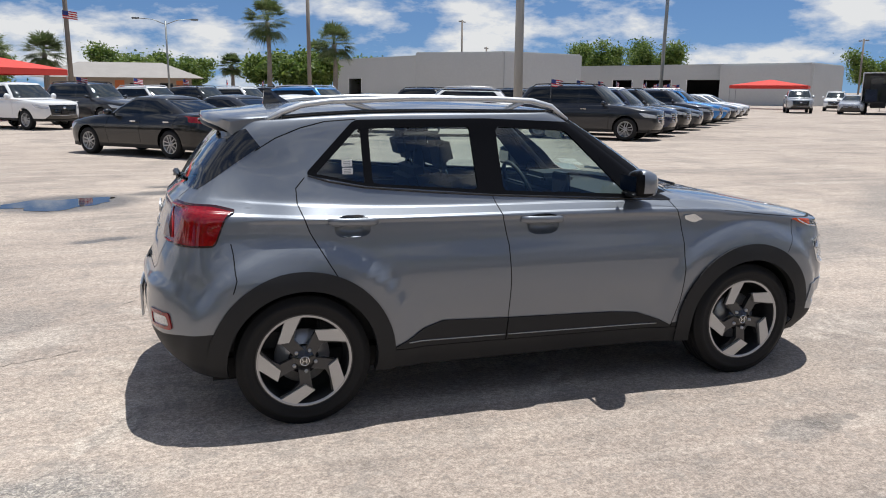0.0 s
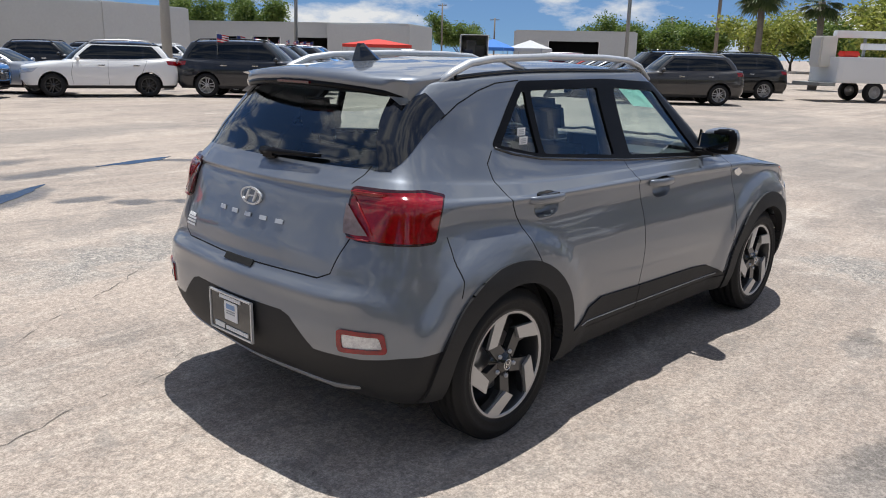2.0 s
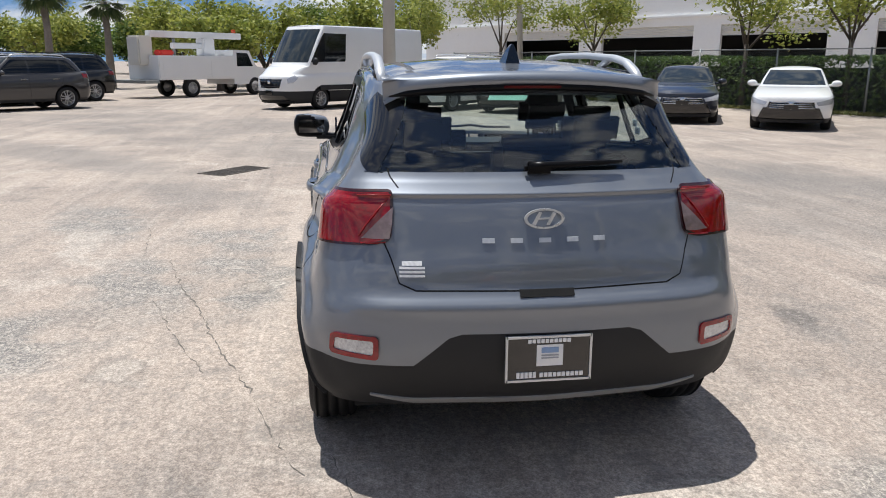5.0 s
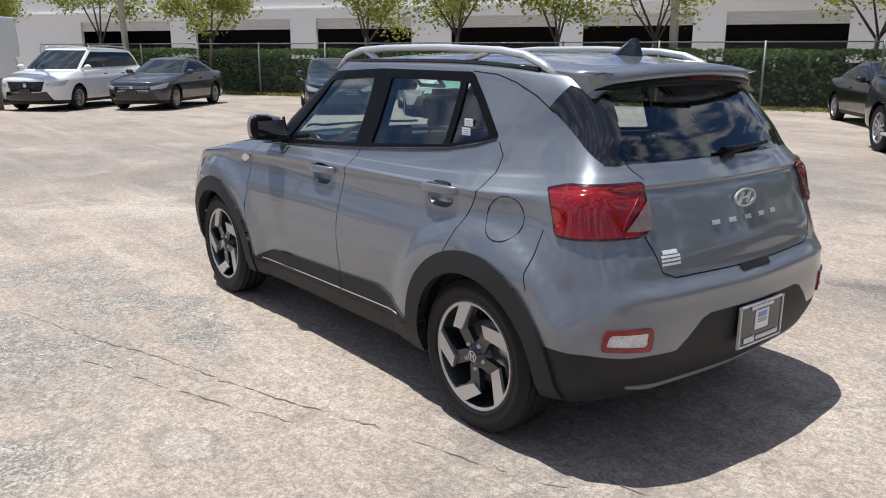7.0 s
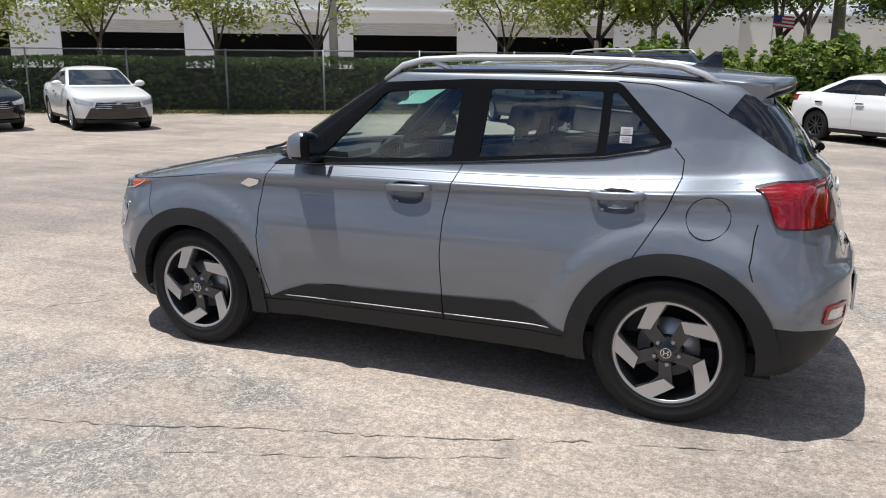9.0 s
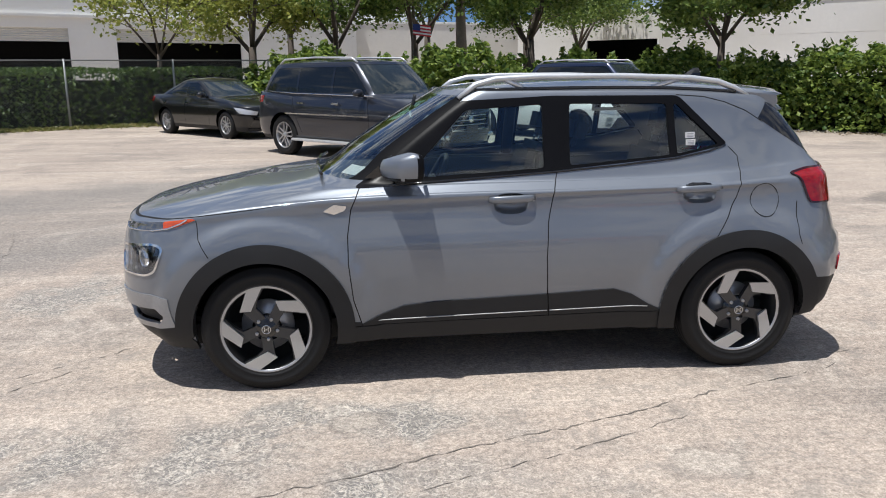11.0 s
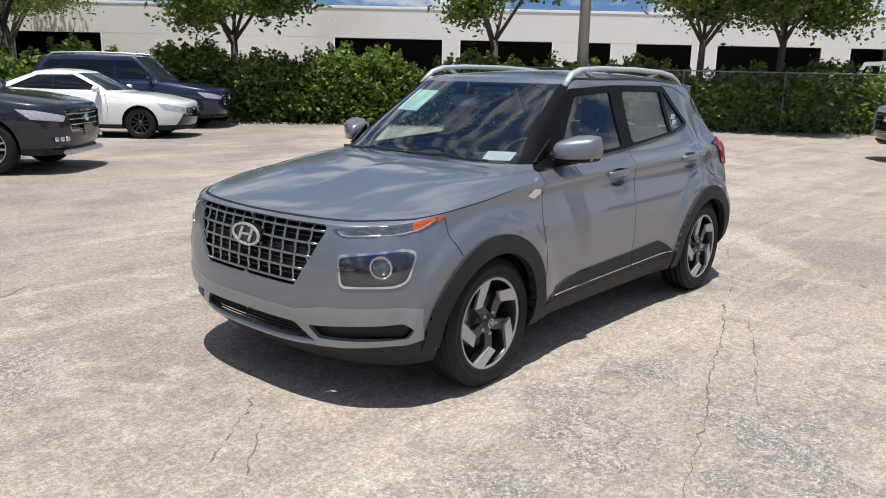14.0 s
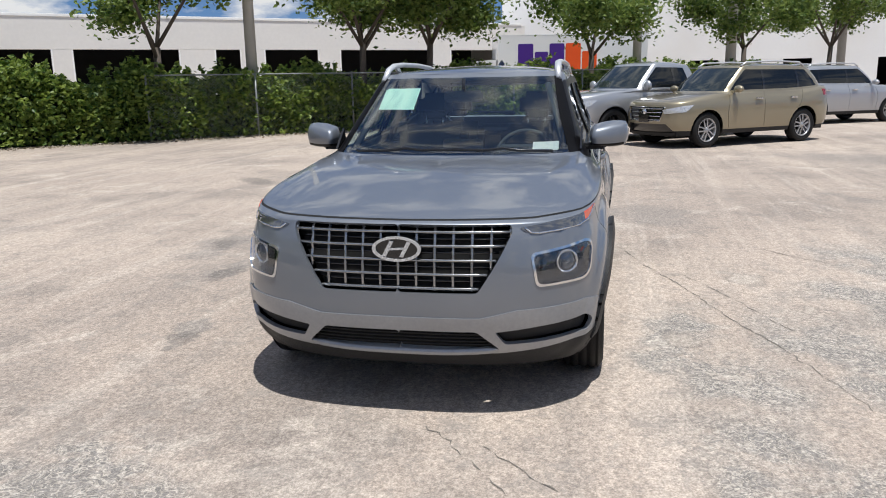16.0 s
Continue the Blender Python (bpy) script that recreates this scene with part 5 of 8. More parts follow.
            part("handle_cup", bm, M["grey"], car, "dished cup behind the door handle", smooth=True)
        # side repeater behind the front wheel arch
        bm = bmesh.new()
        prism(bm, rounded([(0.955, 0.925), (0.90, 0.958), (0.835, 0.950), (0.845, 0.928), (0.90, 0.908)], 0.01), 0.006, Matrix.Translation((0, sd * (on_side(0.89, 0.935) + (0.0 if sd > 0 else 0.006)), 0)) @ Matrix(((1, 0, 0, 0), (0, 0, 1, 0), (0, 1, 0, 0), (0, 0, 0, 1))))
        part("side_repeater", bm, M["chrome"], car)
        # bright strip in the sill cladding
        for x0, x1, z0, z1 in ((0.70, -0.20, 0.352, 0.366), (-0.215, -0.74, 0.366, 0.376)):
            pts = [(x, sd * (on_side(x, z0 + (z1 - z0) * t) + 0.010), z0 + (z1 - z0) * t) for t, x in ((q, x0 + (x1 - x0) * q) for q in np.linspace(0, 1, 9))]
            part("sill_strip", tube(bmesh.new(), pts, 0.003, 6), M["satin_dark"], car)
        # waist strip under the windows
        pts = [(x, sd * (on_side(x, z) + 0.002), z) for x, z in ((0.72, 1.033), (0.4, 1.052), (0.0, 1.074), (-0.24, 1.088), (-0.6, 1.115), (-0.92, 1.146), (-1.1, 1.178), (-1.2, 1.208))]
        part("waist_strip", tube(bmesh.new(), pts, 0.006, 6), M["gloss_black"], car)
        # roof rail with two feet
        y = sd * 0.545
        rz = lambda x: on_top(x, 0.545)  # noqa: E731
        pts = [(0.235, y * 1.03, rz(0.235) - 0.005), (0.14, y * 1.01, rz(0.14) + 0.030), (0.03, y, rz(0.03) + 0.056), (-0.2, y, rz(-0.2) + 0.062), (-0.65, y, rz(-0.65) + 0.060), (-1.05, y, rz(-1.05) + 0.056), (-1.20, y, rz(-1.20) + 0.048), (-1.30, y, rz(-1.30) + 0.022), (-1.38, y * 1.0, rz(-1.38) - 0.01)]
        part("roof_rail", tube(bmesh.new(), pts, 0.022, 10, [0.7, 1, 1, 1, 1, 1, 1, 1, 0.7], 0.75), M["satin"], car, "satin silver roof rail")
        for x0, x1 in ((-0.98, -0.80), (-0.02, -0.14)):
            part("rail_foot", tube(bmesh.new(), [(x0, y, rz(x0) + 0.05), ((x0 + x1) / 2, y, rz(x0) + 0.025), (x1, y, rz(x1) - 0.01)], 0.018, 8, None, 0.8), M["satin"], car)
        part("rail_base", tube(bmesh.new(), [(x, y * 1.03, rz(x) + 0.002) for x in np.linspace(0.15, -1.30, 9)], 0.010, 6), M["gloss_black"], car)
        # window stickers on the rear quarter glass
        for z in (1.225, 1.262):
            x = -1.005
            bm = boxed(x - 0.026, x + 0.026, sd * on_side(x, z) - 0.002, sd * on_side(x, z) + 0.002, z - 0.016, z + 0.016)
            part("window_sticker", bm, M["white_paper"], car, "small white window sticker")
            for k in range(3):
                part("sticker_print", boxed(x - 0.018, x + 0.016, sd * on_side(x, z) - 0.003, sd * on_side(x, z) + 0.003, z - 0.010 + 0.008 * k, z - 0.007 + 0.008 * k), M["sticker_ink"], car)
        # brighter ribs in the tail lamp: along its edge and slanted across it
        for pts in ([(0.545, 1.080), (0.62, 1.078), (0.665, 1.075)], [(0.56, 1.062), (0.60, 1.020), (0.64, 0.970), (0.665, 0.935)], [(0.57, 0.917), (0.62, 0.912), (0.66, 0.912)]):
            bm = tube(bmesh.new(), [(on_end(y, z, False) - 0.0150, sd * y, z) for y, z in pts], 0.0032, 6, None, 0.8)
            part("lamp_rib", bm, M["red_bright"], car)
        bm = bmesh.new()
        lo = [bm.verts.new((on_end(y, z, False) - 0.0210, sd * y, z)) for y, z in ((0.540, 1.040), (0.546, 0.98), (0.556, 0.932), (0.60, 0.928), (0.655, 0.930), (0.60, 0.985))]
        bm.faces.new(lo)
        bmesh.ops.solidify(bm, geom=bm.faces, thickness=0.002)
        part("lamp_window", bm, M["smoke_lens"], car, "smoked clear pane of the tail lamp")
    # fuel door on the left flank
    pts = [(-1.385 + 0.088 * math.cos(a), 0.925 + 0.085 * math.sin(a)) for a in np.linspace(0, 2 * math.pi, 33)]
    part("fuel_door", tube(bmesh.new(), [(x, on_side(x, z) + 0.0004, z) for x, z in pts], 0.0022, 5), M["gap"], car)
    # shark-fin aerial
    bm = bmesh.new()
    z = on_top(-1.28, 0)
    rings = []
    for t in np.linspace(0, 1, 6):
        h = 0.078 * t
        x0, x1 = -1.175 - 0.125 * t**0.8, -1.345 + 0.012 * t
        w = 0.032 * (1 - t) ** 0.7 + 0.005
        rings.append([bm.verts.new(p) for p in ((x0, 0, z - 0.004 + h), ((x0 * 2 + x1) / 3, w, z - 0.006 + h), (x1, w * 0.8, z - 0.006 + h), (x1, -w * 0.8, z - 0.006 + h), ((x0 * 2 + x1) / 3, -w, z - 0.006 + h))])
    for a, b in zip(rings, rings[1:]):
        for i in range(5):
            bm.faces.new((a[i], a[(i + 1) % 5], b[(i + 1) % 5], b[i]))
    bm.faces.new(rings[-1])
    bmesh.ops.recalc_face_normals(bm, faces=bm.faces)
    part("aerial_fin", bm, M["gloss_black"], car)
    # roof spoiler over the rear window
    bm = bmesh.new()
    rows = []
    for y in np.linspace(-0.55, 0.55, 25):
        e = abs(y) / 0.55
        z0 = on_top(-1.36, y * 0.96) + 0.001
        zt = 1.505 - 0.040 * e**2.4
        xe = -1.685 + 0.13 * e**3
        cheek = max(0.0, (e - 0.80) / 0.20) ** 2 * 0.045
        drop = 0.004 + cheek * 0.35
        rows.append([bm.verts.new(p) for p in ((-1.36, y, z0), (-1.46, y, on_top(-1.46, y * 0.96) + 0.008), (-1.58, y, zt + 0.006), (xe + 0.012, y * 1.005, zt - 0.004), (xe, y, zt - 0.026 - drop), (xe + 0.016, y, zt - 0.050 - drop), (-1.59, y * 0.995, zt - 0.058 - cheek * 0.5), (-1.44, y * 0.99, zt - 0.040 - cheek * 1.2))])
    for a, b in zip(rows, rows[1:]):
        for i in range(7):
            f = bm.faces.new((a[i], b[i], b[i + 1], a[i + 1]))
            f.smooth = True
    bm.faces.new(rows[0])
    bm.faces.new(rows[-1][::-1])
    bmesh.ops.recalc_face_normals(bm, faces=bm.faces)
    part("spoiler", bm, M["grey"], car)
    # added black bar: the shaded lower edge of the spoiler, put into colour
    part("spoiler_shade_bar", tube(bmesh.new(), [(-1.668 + 0.13 * abs(y / 0.55) ** 3, y, 1.452 - 0.040 * abs(y / 0.55) ** 2.4) for y in np.linspace(-0.53, 0.53, 15)], 0.014, 8, [0.5] + [1] * 13 + [0.5]), M["frame_black"], car, "black bar painted as the shade along the spoiler's lower edge")
    part("high_stop_lamp", boxed(-1.690, -1.672, -0.11, 0.11, 1.447, 1.457, 0.002), M["red_dark"], car)
    # rear wiper
    bm = bmesh.new()
    xw = on_end(0.0, 1.165, False)
    box(bm, xw - 0.04, xw - 0.005, -0.055, 0.055, 1.145, 1.185, 0.012)
    part("wiper_hub", bm, M["frame_black"], car)
    pts = [(on_end(y, 1.17 + 0.015 * t, False) - 0.03, y, 1.172 + 0.012 * t) for t, y in ((q, 0.04 - 0.36 * q) for q in np.linspace(0, 1, 7))]
    part("wiper_arm", tube(bmesh.new(), pts, 0.012, 6, [1.6, 1.4, 1.2, 1, 0.9, 0.8, 0.6]), M["frame_black"], car)
    for sd, y0, y1 in ((1, 0.58, 0.05), (1, 0.05, -0.52)):
        pts = [(0.985 - 0.10 * abs(y) ** 1.6 + 0.02, y, 1.075 + 0.018 * (1 - abs(y)) + (0.012 if i == 3 else 0.0)) for i, y in enumerate(np.linspace(y0, y1, 7))]
        part("front_wiper", tube(bmesh.new(), pts, 0.009, 6), M["gloss_black"], car)
    # tail emblem, letters as plain bars, dealer badge
    part("rear_emblem", emblem(False, 0.995, 0.074, 0.037), M["bright"], car, "chrome oval emblem")
    for i, y in enumerate((0.205, 0.103, 0.0, -0.103, -0.205)):
        for z0, z1 in ((0.913, 0.929),):
            part("model_letter", end_plate(y - 0.022, y + 0.022, z0, z1, False, 0.003, 0.002), M["satin"], car)
    for y0, y1, z0, z1 in ((0.435, 0.525, 0.826, 0.834), (0.435, 0.525, 0.812, 0.820), (0.445, 0.515, 0.838, 0.852), (0.435, 0.525, 0.798, 0.806)):
        part("dealer_badge", end_plate(y0, y1, z0, z1, False, 0.002, 0.002), M["white_paper"], car)
    part("tailgate_grip", end_plate(-0.10, 0.10, 0.728, 0.752, False, 0.004, 0.003), M["gap"], car)
    # plate in a black bright-edged frame, its print as bars
    x = -2.020
    plate = part("number_plate", boxed(x - 0.008, x, -0.155, 0.155, 0.425, 0.590, 0.003), M["gloss_black"], car, "black plate in a bright-edged frame")
    for y0, y1, z0, z1 in ((-0.157, 0.157, 0.586, 0.594), (-0.157, 0.157, 0.421, 0.429), (-0.159, -0.151, 0.421, 0.594), (0.151, 0.159, 0.421, 0.594)):
        part("plate_frame", boxed(x - 0.013, x - 0.002, y0, y1, z0, z1), M["satin"], plate)
    part("plate_paper", boxed(x - 0.011, x - 0.007, -0.052, 0.045, 0.480, 0.560), M["white_paper"], plate)
    for y0, y1, z0, z1, mt in ((-0.08, 0.08, 0.568, 0.582, "white_paper"), (-0.13, 0.035, 0.438, 0.454, "white_paper"), (0.045, 0.12, 0.436, 0.458, "white_paper"), (-0.045, 0.038, 0.530, 0.550, "blue_ink"), (-0.045, 0.038, 0.508, 0.513, "sticker_ink"), (-0.045, 0.038, 0.518, 0.523, "sticker_ink")):
        n = max(1, round((y1 - y0) / 0.016)) if mt == "white_paper" else 1
        for i in range(n):
            a, b = y0 + (y1 - y0) * (i + 0.12) / n, y0 + (y1 - y0) * (i + 0.88) / n
            part("plate_print", boxed(x - 0.013, x - 0.009, a, b, z0, z1), M[mt], plate)
    # papers behind the windscreen
    def on_screen(y0, y1, s0, s1, mt, nm, lb):
        k = np.linspace(0, 1, 5)
        bm = bmesh.new()
        grid = []
        for s in (s0, s1):
            rw = HP[np.argmin(abs(HS - s))]
            rw = rw[HU < 4]
            grid.append([bm.verts.new((float(np.interp(abs(y), rw[:, 1], rw[:, 0])) - 0.02, y, float(np.interp(abs(y), rw[:, 1], rw[:, 2])) - 0.012)) for y in y0 + (y1 - y0) * k])
        for i in range(4):
            bm.faces.new((grid[0][i], grid[0][i + 1], grid[1][i + 1], grid[1][i]))
        bmesh.ops.solidify(bm, geom=bm.faces, thickness=0.002)
        part(nm, bm, M[mt], car, lb)
    on_screen(-0.52, -0.28, 10.62, 11.45, "green_paper", "window_sheet", "pale green sheet behind the windscreen")
    on_screen(0.46, 0.60, 9.25, 9.5, "white_paper", "window_card", "white card behind the windscreen")


def seat(car, x, y, back, w, rear=False):
    """A car seat: cushion, backrest and headrest with two posts."""
    s = part("seat", boxed(x - 0.02, x + 0.48, y - w, y + w, 0.46, 0.62, 0.05), M["seat"], car)
    m = Matrix.Translation((x, y, 0.58)) @ Matrix.Rotation(radians(-14), 4, "Y")
    part("backrest", boxed(-0.14, 0.02, -w, w, -0.05, back, 0.05, m), M["seat"], s)
    if not rear:
        part("headrest", boxed(-0.13, -0.01, -0.125, 0.125, back + 0.05, back + 0.235, 0.045, m), M["seat"], s)
        for yy in (-0.06, 0.06):
            part("headrest_post", tube(bmesh.new(), [m @ Vector((-0.06, yy, back - 0.02)), m @ Vector((-0.06, yy, back + 0.08))], 0.007, 6), M["chrome"], s)


def hero_cabin(car):
    part("cabin_floor", boxed(-1.65, 1.0, -0.72, 0.72, 0.36, 0.44), M["trim_in"], car)
    part("dashboard", boxed(0.50, 1.0, -0.68, 0.68, 0.80, 1.02, 0.06), M["trim_in"], car)
    part("instrument_hood", boxed(0.46, 0.70, 0.22, 0.54, 1.0, 1.08, 0.03), M["trim_in"], car)
    part("screen", boxed(0.485, 0.50, -0.12, 0.12, 0.98, 1.11, 0.008), M["gloss_black"], car)
    m = Matrix.Translation((0.36, 0.37, 0.98)) @ Matrix.Rotation(radians(64), 4, "Y")
    bm = bmesh.new()
    tube(bm, [m @ Vector((0.185 * math.cos(a), 0.185 * math.sin(a), 0)) for a in np.linspace(0, 2 * math.pi, 29)], 0.014, 8)
    part("steering_wheel", bm, M["trim_in"], car)
    bm = boxed(-0.05, 0.05, -0.18, 0.18, -0.02, 0.015, 0.012, m)
    part("steering_hub", bm, M["trim_in"], car)
    for y in (0.37, -0.37):
        seat(car, -0.20, y, 0.60, 0.25)
        seat(car, -1.02, y, 0.58, 0.24)
    part("rear_bench", boxed(-1.10, -0.58, -0.60, 0.60, 0.42, 0.58, 0.05), M["seat"], car)
    part("parcel_shelf", boxed(-1.72, -1.18, -0.60, 0.60, 1.02, 1.05, 0.01), M["trim_in"], car)
    for sd in (1, -1):
        part("door_trim", boxed(-1.18, 0.80, min(sd * 0.70, sd * 0.76), max(sd * 0.70, sd * 0.76), 0.44, 1.03, 0.015), M["trim_in"], car)
        y = sd * 0.585
        part("pillar_trim", tube(bmesh.new(), [(-0.265, sd * 0.670, 1.05), (-0.275, sd * 0.540, 1.43)], 0.040, 8, None, 0.6), M["trim_in"], car)
        part("pillar_trim", tube(bmesh.new(), [(0.70, sd * 0.640, 1.05), (0.27, sd * 0.500, 1.43)], 0.022, 8, None, 0.8), M["trim_in"], car)
        part("grab_handle", tube(bmesh.new(), [(-0.5, y, 1.43), (-0.5, y - sd * 0.03, 1.40), (-0.68, y - sd * 0.03, 1.40), (-0.68, y, 1.43)], 0.01, 6), M["headliner"], car)
    bm = bmesh.new()
    g = [[bm.verts.new((x, y, on_top(x, y) - 0.035)) for y in np.linspace(-0.54, 0.54, 9)] for x in np.linspace(0.20, -1.48, 12)]
    for a, b in zip(g, g[1:]):
        for i in range(8):
            f = bm.faces.new((a[i], a[i + 1], b[i + 1], b[i]))
            f.smooth = True
    part("headliner", bm, M["headliner"], car)
    part("inside_mirror", boxed(0.42, 0.45, -0.12, 0.12, 1.33, 1.40, 0.012), M["gloss_black"], car)
    part("mirror_stem", tube(bmesh.new(), [(0.44, 0, 1.38), (0.42, 0, 1.47)], 0.012, 6), M["gloss_black"], car)


M["bright"] = surf("bright silver paint", (0.60, 0.61, 0.62), 0.28, 0.45, var=0.05)
M["grille_bar"] = surf("dark chrome", (0.34, 0.345, 0.35), 0.22, 0.9, var=0.06)
M["projector"] = surf("projector lens", (0.10, 0.11, 0.13), 0.05, 0.2, coat=1.0)
M["mirror"] = surf("mirror glass", (0.22, 0.23, 0.25), 0.03, 1.0, var=0.01)
M["red_bright"] = surf("bright red lamp rib", (0.30, 0.003, 0.006), 0.35, coat=0.15, var=0.1)
M["red_dark"] = surf("dark red plastic", (0.09, 0.001, 0.003), 0.2, coat=0.8)
M["smoke_lens"] = surf("smoked lens", (0.40, 0.31, 0.31), 0.12, coat=1.0, var=0.3, scale=20)
M["sticker_ink"] = surf("grey sticker ink", (0.35, 0.36, 0.38), 0.7)
M["blue_ink"] = surf("blue ink", (0.25, 0.36, 0.55), 0.7)
hero_fittings(crossover)
hero_cabin(crossover)

# ---- parked vehicles ----
COLORS = {
    "white": paint("white car paint", (0.78, 0.78, 0.77), 0.0, 0.35), "black": paint("black car paint", (0.004, 0.004, 0.0045), 0.1, 0.3),
    "charcoal": paint("charcoal car paint", (0.018, 0.0195, 0.024), 0.25, 0.3), "graphite": paint("graphite car paint", (0.06, 0.061, 0.066), 0.3, 0.3),
    "silver": paint("silver car paint", (0.42, 0.43, 0.45), 0.6, 0.33), "gold": paint("champagne car paint", (0.30, 0.26, 0.18), 0.55, 0.33),
    "navy": paint("navy car paint", (0.014, 0.022, 0.055), 0.3, 0.3), "blue": paint("bright blue car paint", (0.03, 0.20, 0.52), 0.3, 0.32),
    "red": paint("red car paint", (0.38, 0.02, 0.02), 0.2, 0.32), "slate": paint("slate blue car paint", (0.021, 0.024, 0.034), 0.4, 0.33),
    "brown": paint("brown grey car paint", (0.05, 0.047, 0.046), 0.3, 0.33),
}
KINDS = {  # length, half width, height, wheel radius, screen foot/head, rear head/foot, belt z front/mid/rear, sill lift, hood z
    "sedan": (4.68, 0.905, 1.45, 0.330, 0.98, 0.12, -1.02, -1.78, 0.98, 0.99, 1.04, 0.00, 0.80),
    "suv": (4.62, 0.925, 1.70, 0.360, 1.10, 0.42, -1.72, -2.05, 1.10, 1.12, 1.20, 0.06, 0.95),
    "big_suv": (5.10, 0.96, 1.82, 0.385, 1.22, 0.52, -2.02, -2.35, 1.16, 1.17, 1.22, 0.08, 1.00),
    "minivan": (5.15, 0.985, 1.74, 0.345, 1.55, 0.55, -2.05, -2.38, 1.08, 1.12, 1.20, 0.00, 0.90),
    "pickup": (5.45, 0.955, 1.80, 0.385, 1.20, 0.50, -0.78, -0.98, 1.16, 1.17, 1.20, 0.14, 1.06),
    "van": (6.90, 1.00, 2.72, 0.350, 2.78, 1.95, -3.32, -3.40, 1.42, 1.45, 1.48, 0.02, 1.12),
}
MODELS, WHEELS = {}, {}


def parked(kind, color, at, heading, label, group="", rims="silver", name="", category="car", scale=1.0):
    """A parked vehicle whose middle stands at a spot; built once for each kind and colour, then copied."""
    key = (kind, color, rims)
    m = pose(at[0], at[1], 0, 0, 0, math.degrees(math.atan2(heading[1], heading[0])))
    if key in MODELS:
        ob = copy_thing(MODELS[key], m)
        ob.name = name or {"sedan": "sedan_car", "suv": "suv_car", "big_suv": "suv_car", "minivan": "minivan", "pickup": "pickup_truck", "van": "cargo_van"}[kind]
        return tagged(ob, label, category, group)
    L, W, H, r, g0, g1, g2, g3, zf, zm, zr, lift, hood = KINDS[kind]
    f = L / 2
    k = lift
    boxy = kind in ("van", "pickup")
    two_tone = kind == "suv" and color == "white" and rims == "black"
    tail_top = zr - 0.02
    S = dict(
        w=W,
        tub=[(0.19 + k, 0.21 + k, 0.24 + k, f * 0.955, f * 0.955, 0.93), (0.30 + k, 0.31 + k, 0.34 + k, f * 0.985, f * 0.985, 0.97), (0.43 + k, 0.45 + k, 0.48 + k, f, f, 0.99), (hood * 0.70, hood * 0.70, 0.66 + k, f, f, 1.0), (hood * 0.86, hood * 0.90, 0.80 + k, f * 0.995, f * 0.99, 0.995), (hood * 0.95, hood * 0.99, zr * 0.90, f * 0.985, f * 0.98, 0.975), (hood, min(hood + 0.05, zm - 0.04), tail_top, f * 0.955, f * 0.965, 0.95)],
        deck=[(0.32, 0.03), (0.68, 0.03)], gx=(g0, g1, g2, g3),
        gw=(W * (0.95 if boxy else 0.875), W * (0.90 if kind == "van" else 0.76 if boxy else 0.68 if kind == "sedan" else 0.72)), belt=(zf, zm, zr),
        top=(H - 0.07, H - 0.085, H - 0.12) if kind != "van" else (H - 0.10, H - 0.10, H - 0.08), h=H, sag=0.06 if kind != "van" else 0.03, deck_rear=0.15 if kind == "sedan" else 0,
    )
    car = thing(name or {"sedan": "sedan_car", "suv": "suv_car", "big_suv": "suv_car", "minivan": "minivan", "pickup": "pickup_truck", "van": "cargo_van"}[kind], m, label, category, group)
    MODELS[key] = car
    B = Body(S, 50, 46)
    A, tot = B.arc, B.plan[1][-1]
    wx = (f - 0.92 * L / 4.65, -f + 1.0 * L / 4.65)
    side_top = 11.55 if kind != "van" else 11.4
    u1 = 12.35 if kind in ("suv", "big_suv", "minivan") else 12.0 if kind == "sedan" else 11.9
    if kind == "van":
        u1 = 6.9
    win = [(4.55, 9.25), (u1, 9.25), (u1 - 0.45, side_top), (5.0, side_top)]
    B.cut("net", win, None, True)
    pillars = [g1 - 0.62 + (0.08 if kind == "sedan" else 0), g1 - 1.62] if kind != "van" else []
    if kind == "pickup":
        pillars = [g1 - 0.62]
    for px in pillars:
        for d in (-0.035, 0.035):
            B.cut("side", [(px + d, zf), (px + d * 0.6, H)], lambda p, q: 4.4 < q.x < 12.5 and q.y > 8.9)
    scr_l, scr_h = 9.2, 11.75
    B.cut("net", [(0, scr_l), (3.4, scr_l), (3.4, scr_h), (0, scr_h)], None)
    B.cut("net", [(16, scr_l), (13.55, scr_l), (13.55, 11.6), (16, 11.6)], None)
    hl = hood * 0.80
    lamp_p = [(f * 0.22, hl + 0.02), (A(f * 0.86, W * 0.9), hl + 0.10), (A(f * 0.78, W), hl + 0.12), (A(f * 0.84, W * 0.93), hl - 0.02), (f * 0.24, hl - 0.06)] if kind != "van" else [(0.72, 0.98), (A(f * 0.9, W * 0.85), 1.10), (A(f * 0.86, W * 0.9), 1.02), (A(f * 0.9, W * 0.85), 0.86), (0.74, 0.84)]
    gr = [(0, hl + 0.03), (f * 0.20, hl + 0.02), (f * 0.22, hl - 0.10), (0, hl - 0.14)] if kind == "sedan" else [(0, hl + 0.10), (0.60, hl + 0.10), (0.55, hl - 0.28), (0, hl - 0.30)] if kind == "pickup" else [(0, hl + 0.08), (0.55, hl + 0.08), (0.46, hl - 0.20), (0, hl - 0.22)]
    big = 0.10 if kind in ("minivan", "sedan") else 0.0
    intake = [(0, 0.44 + k + big), (0.60, 0.44 + k + big * 0.9), (0.78, 0.27 + k), (0, 0.25 + k)]
    zt = tail_top * 0.90
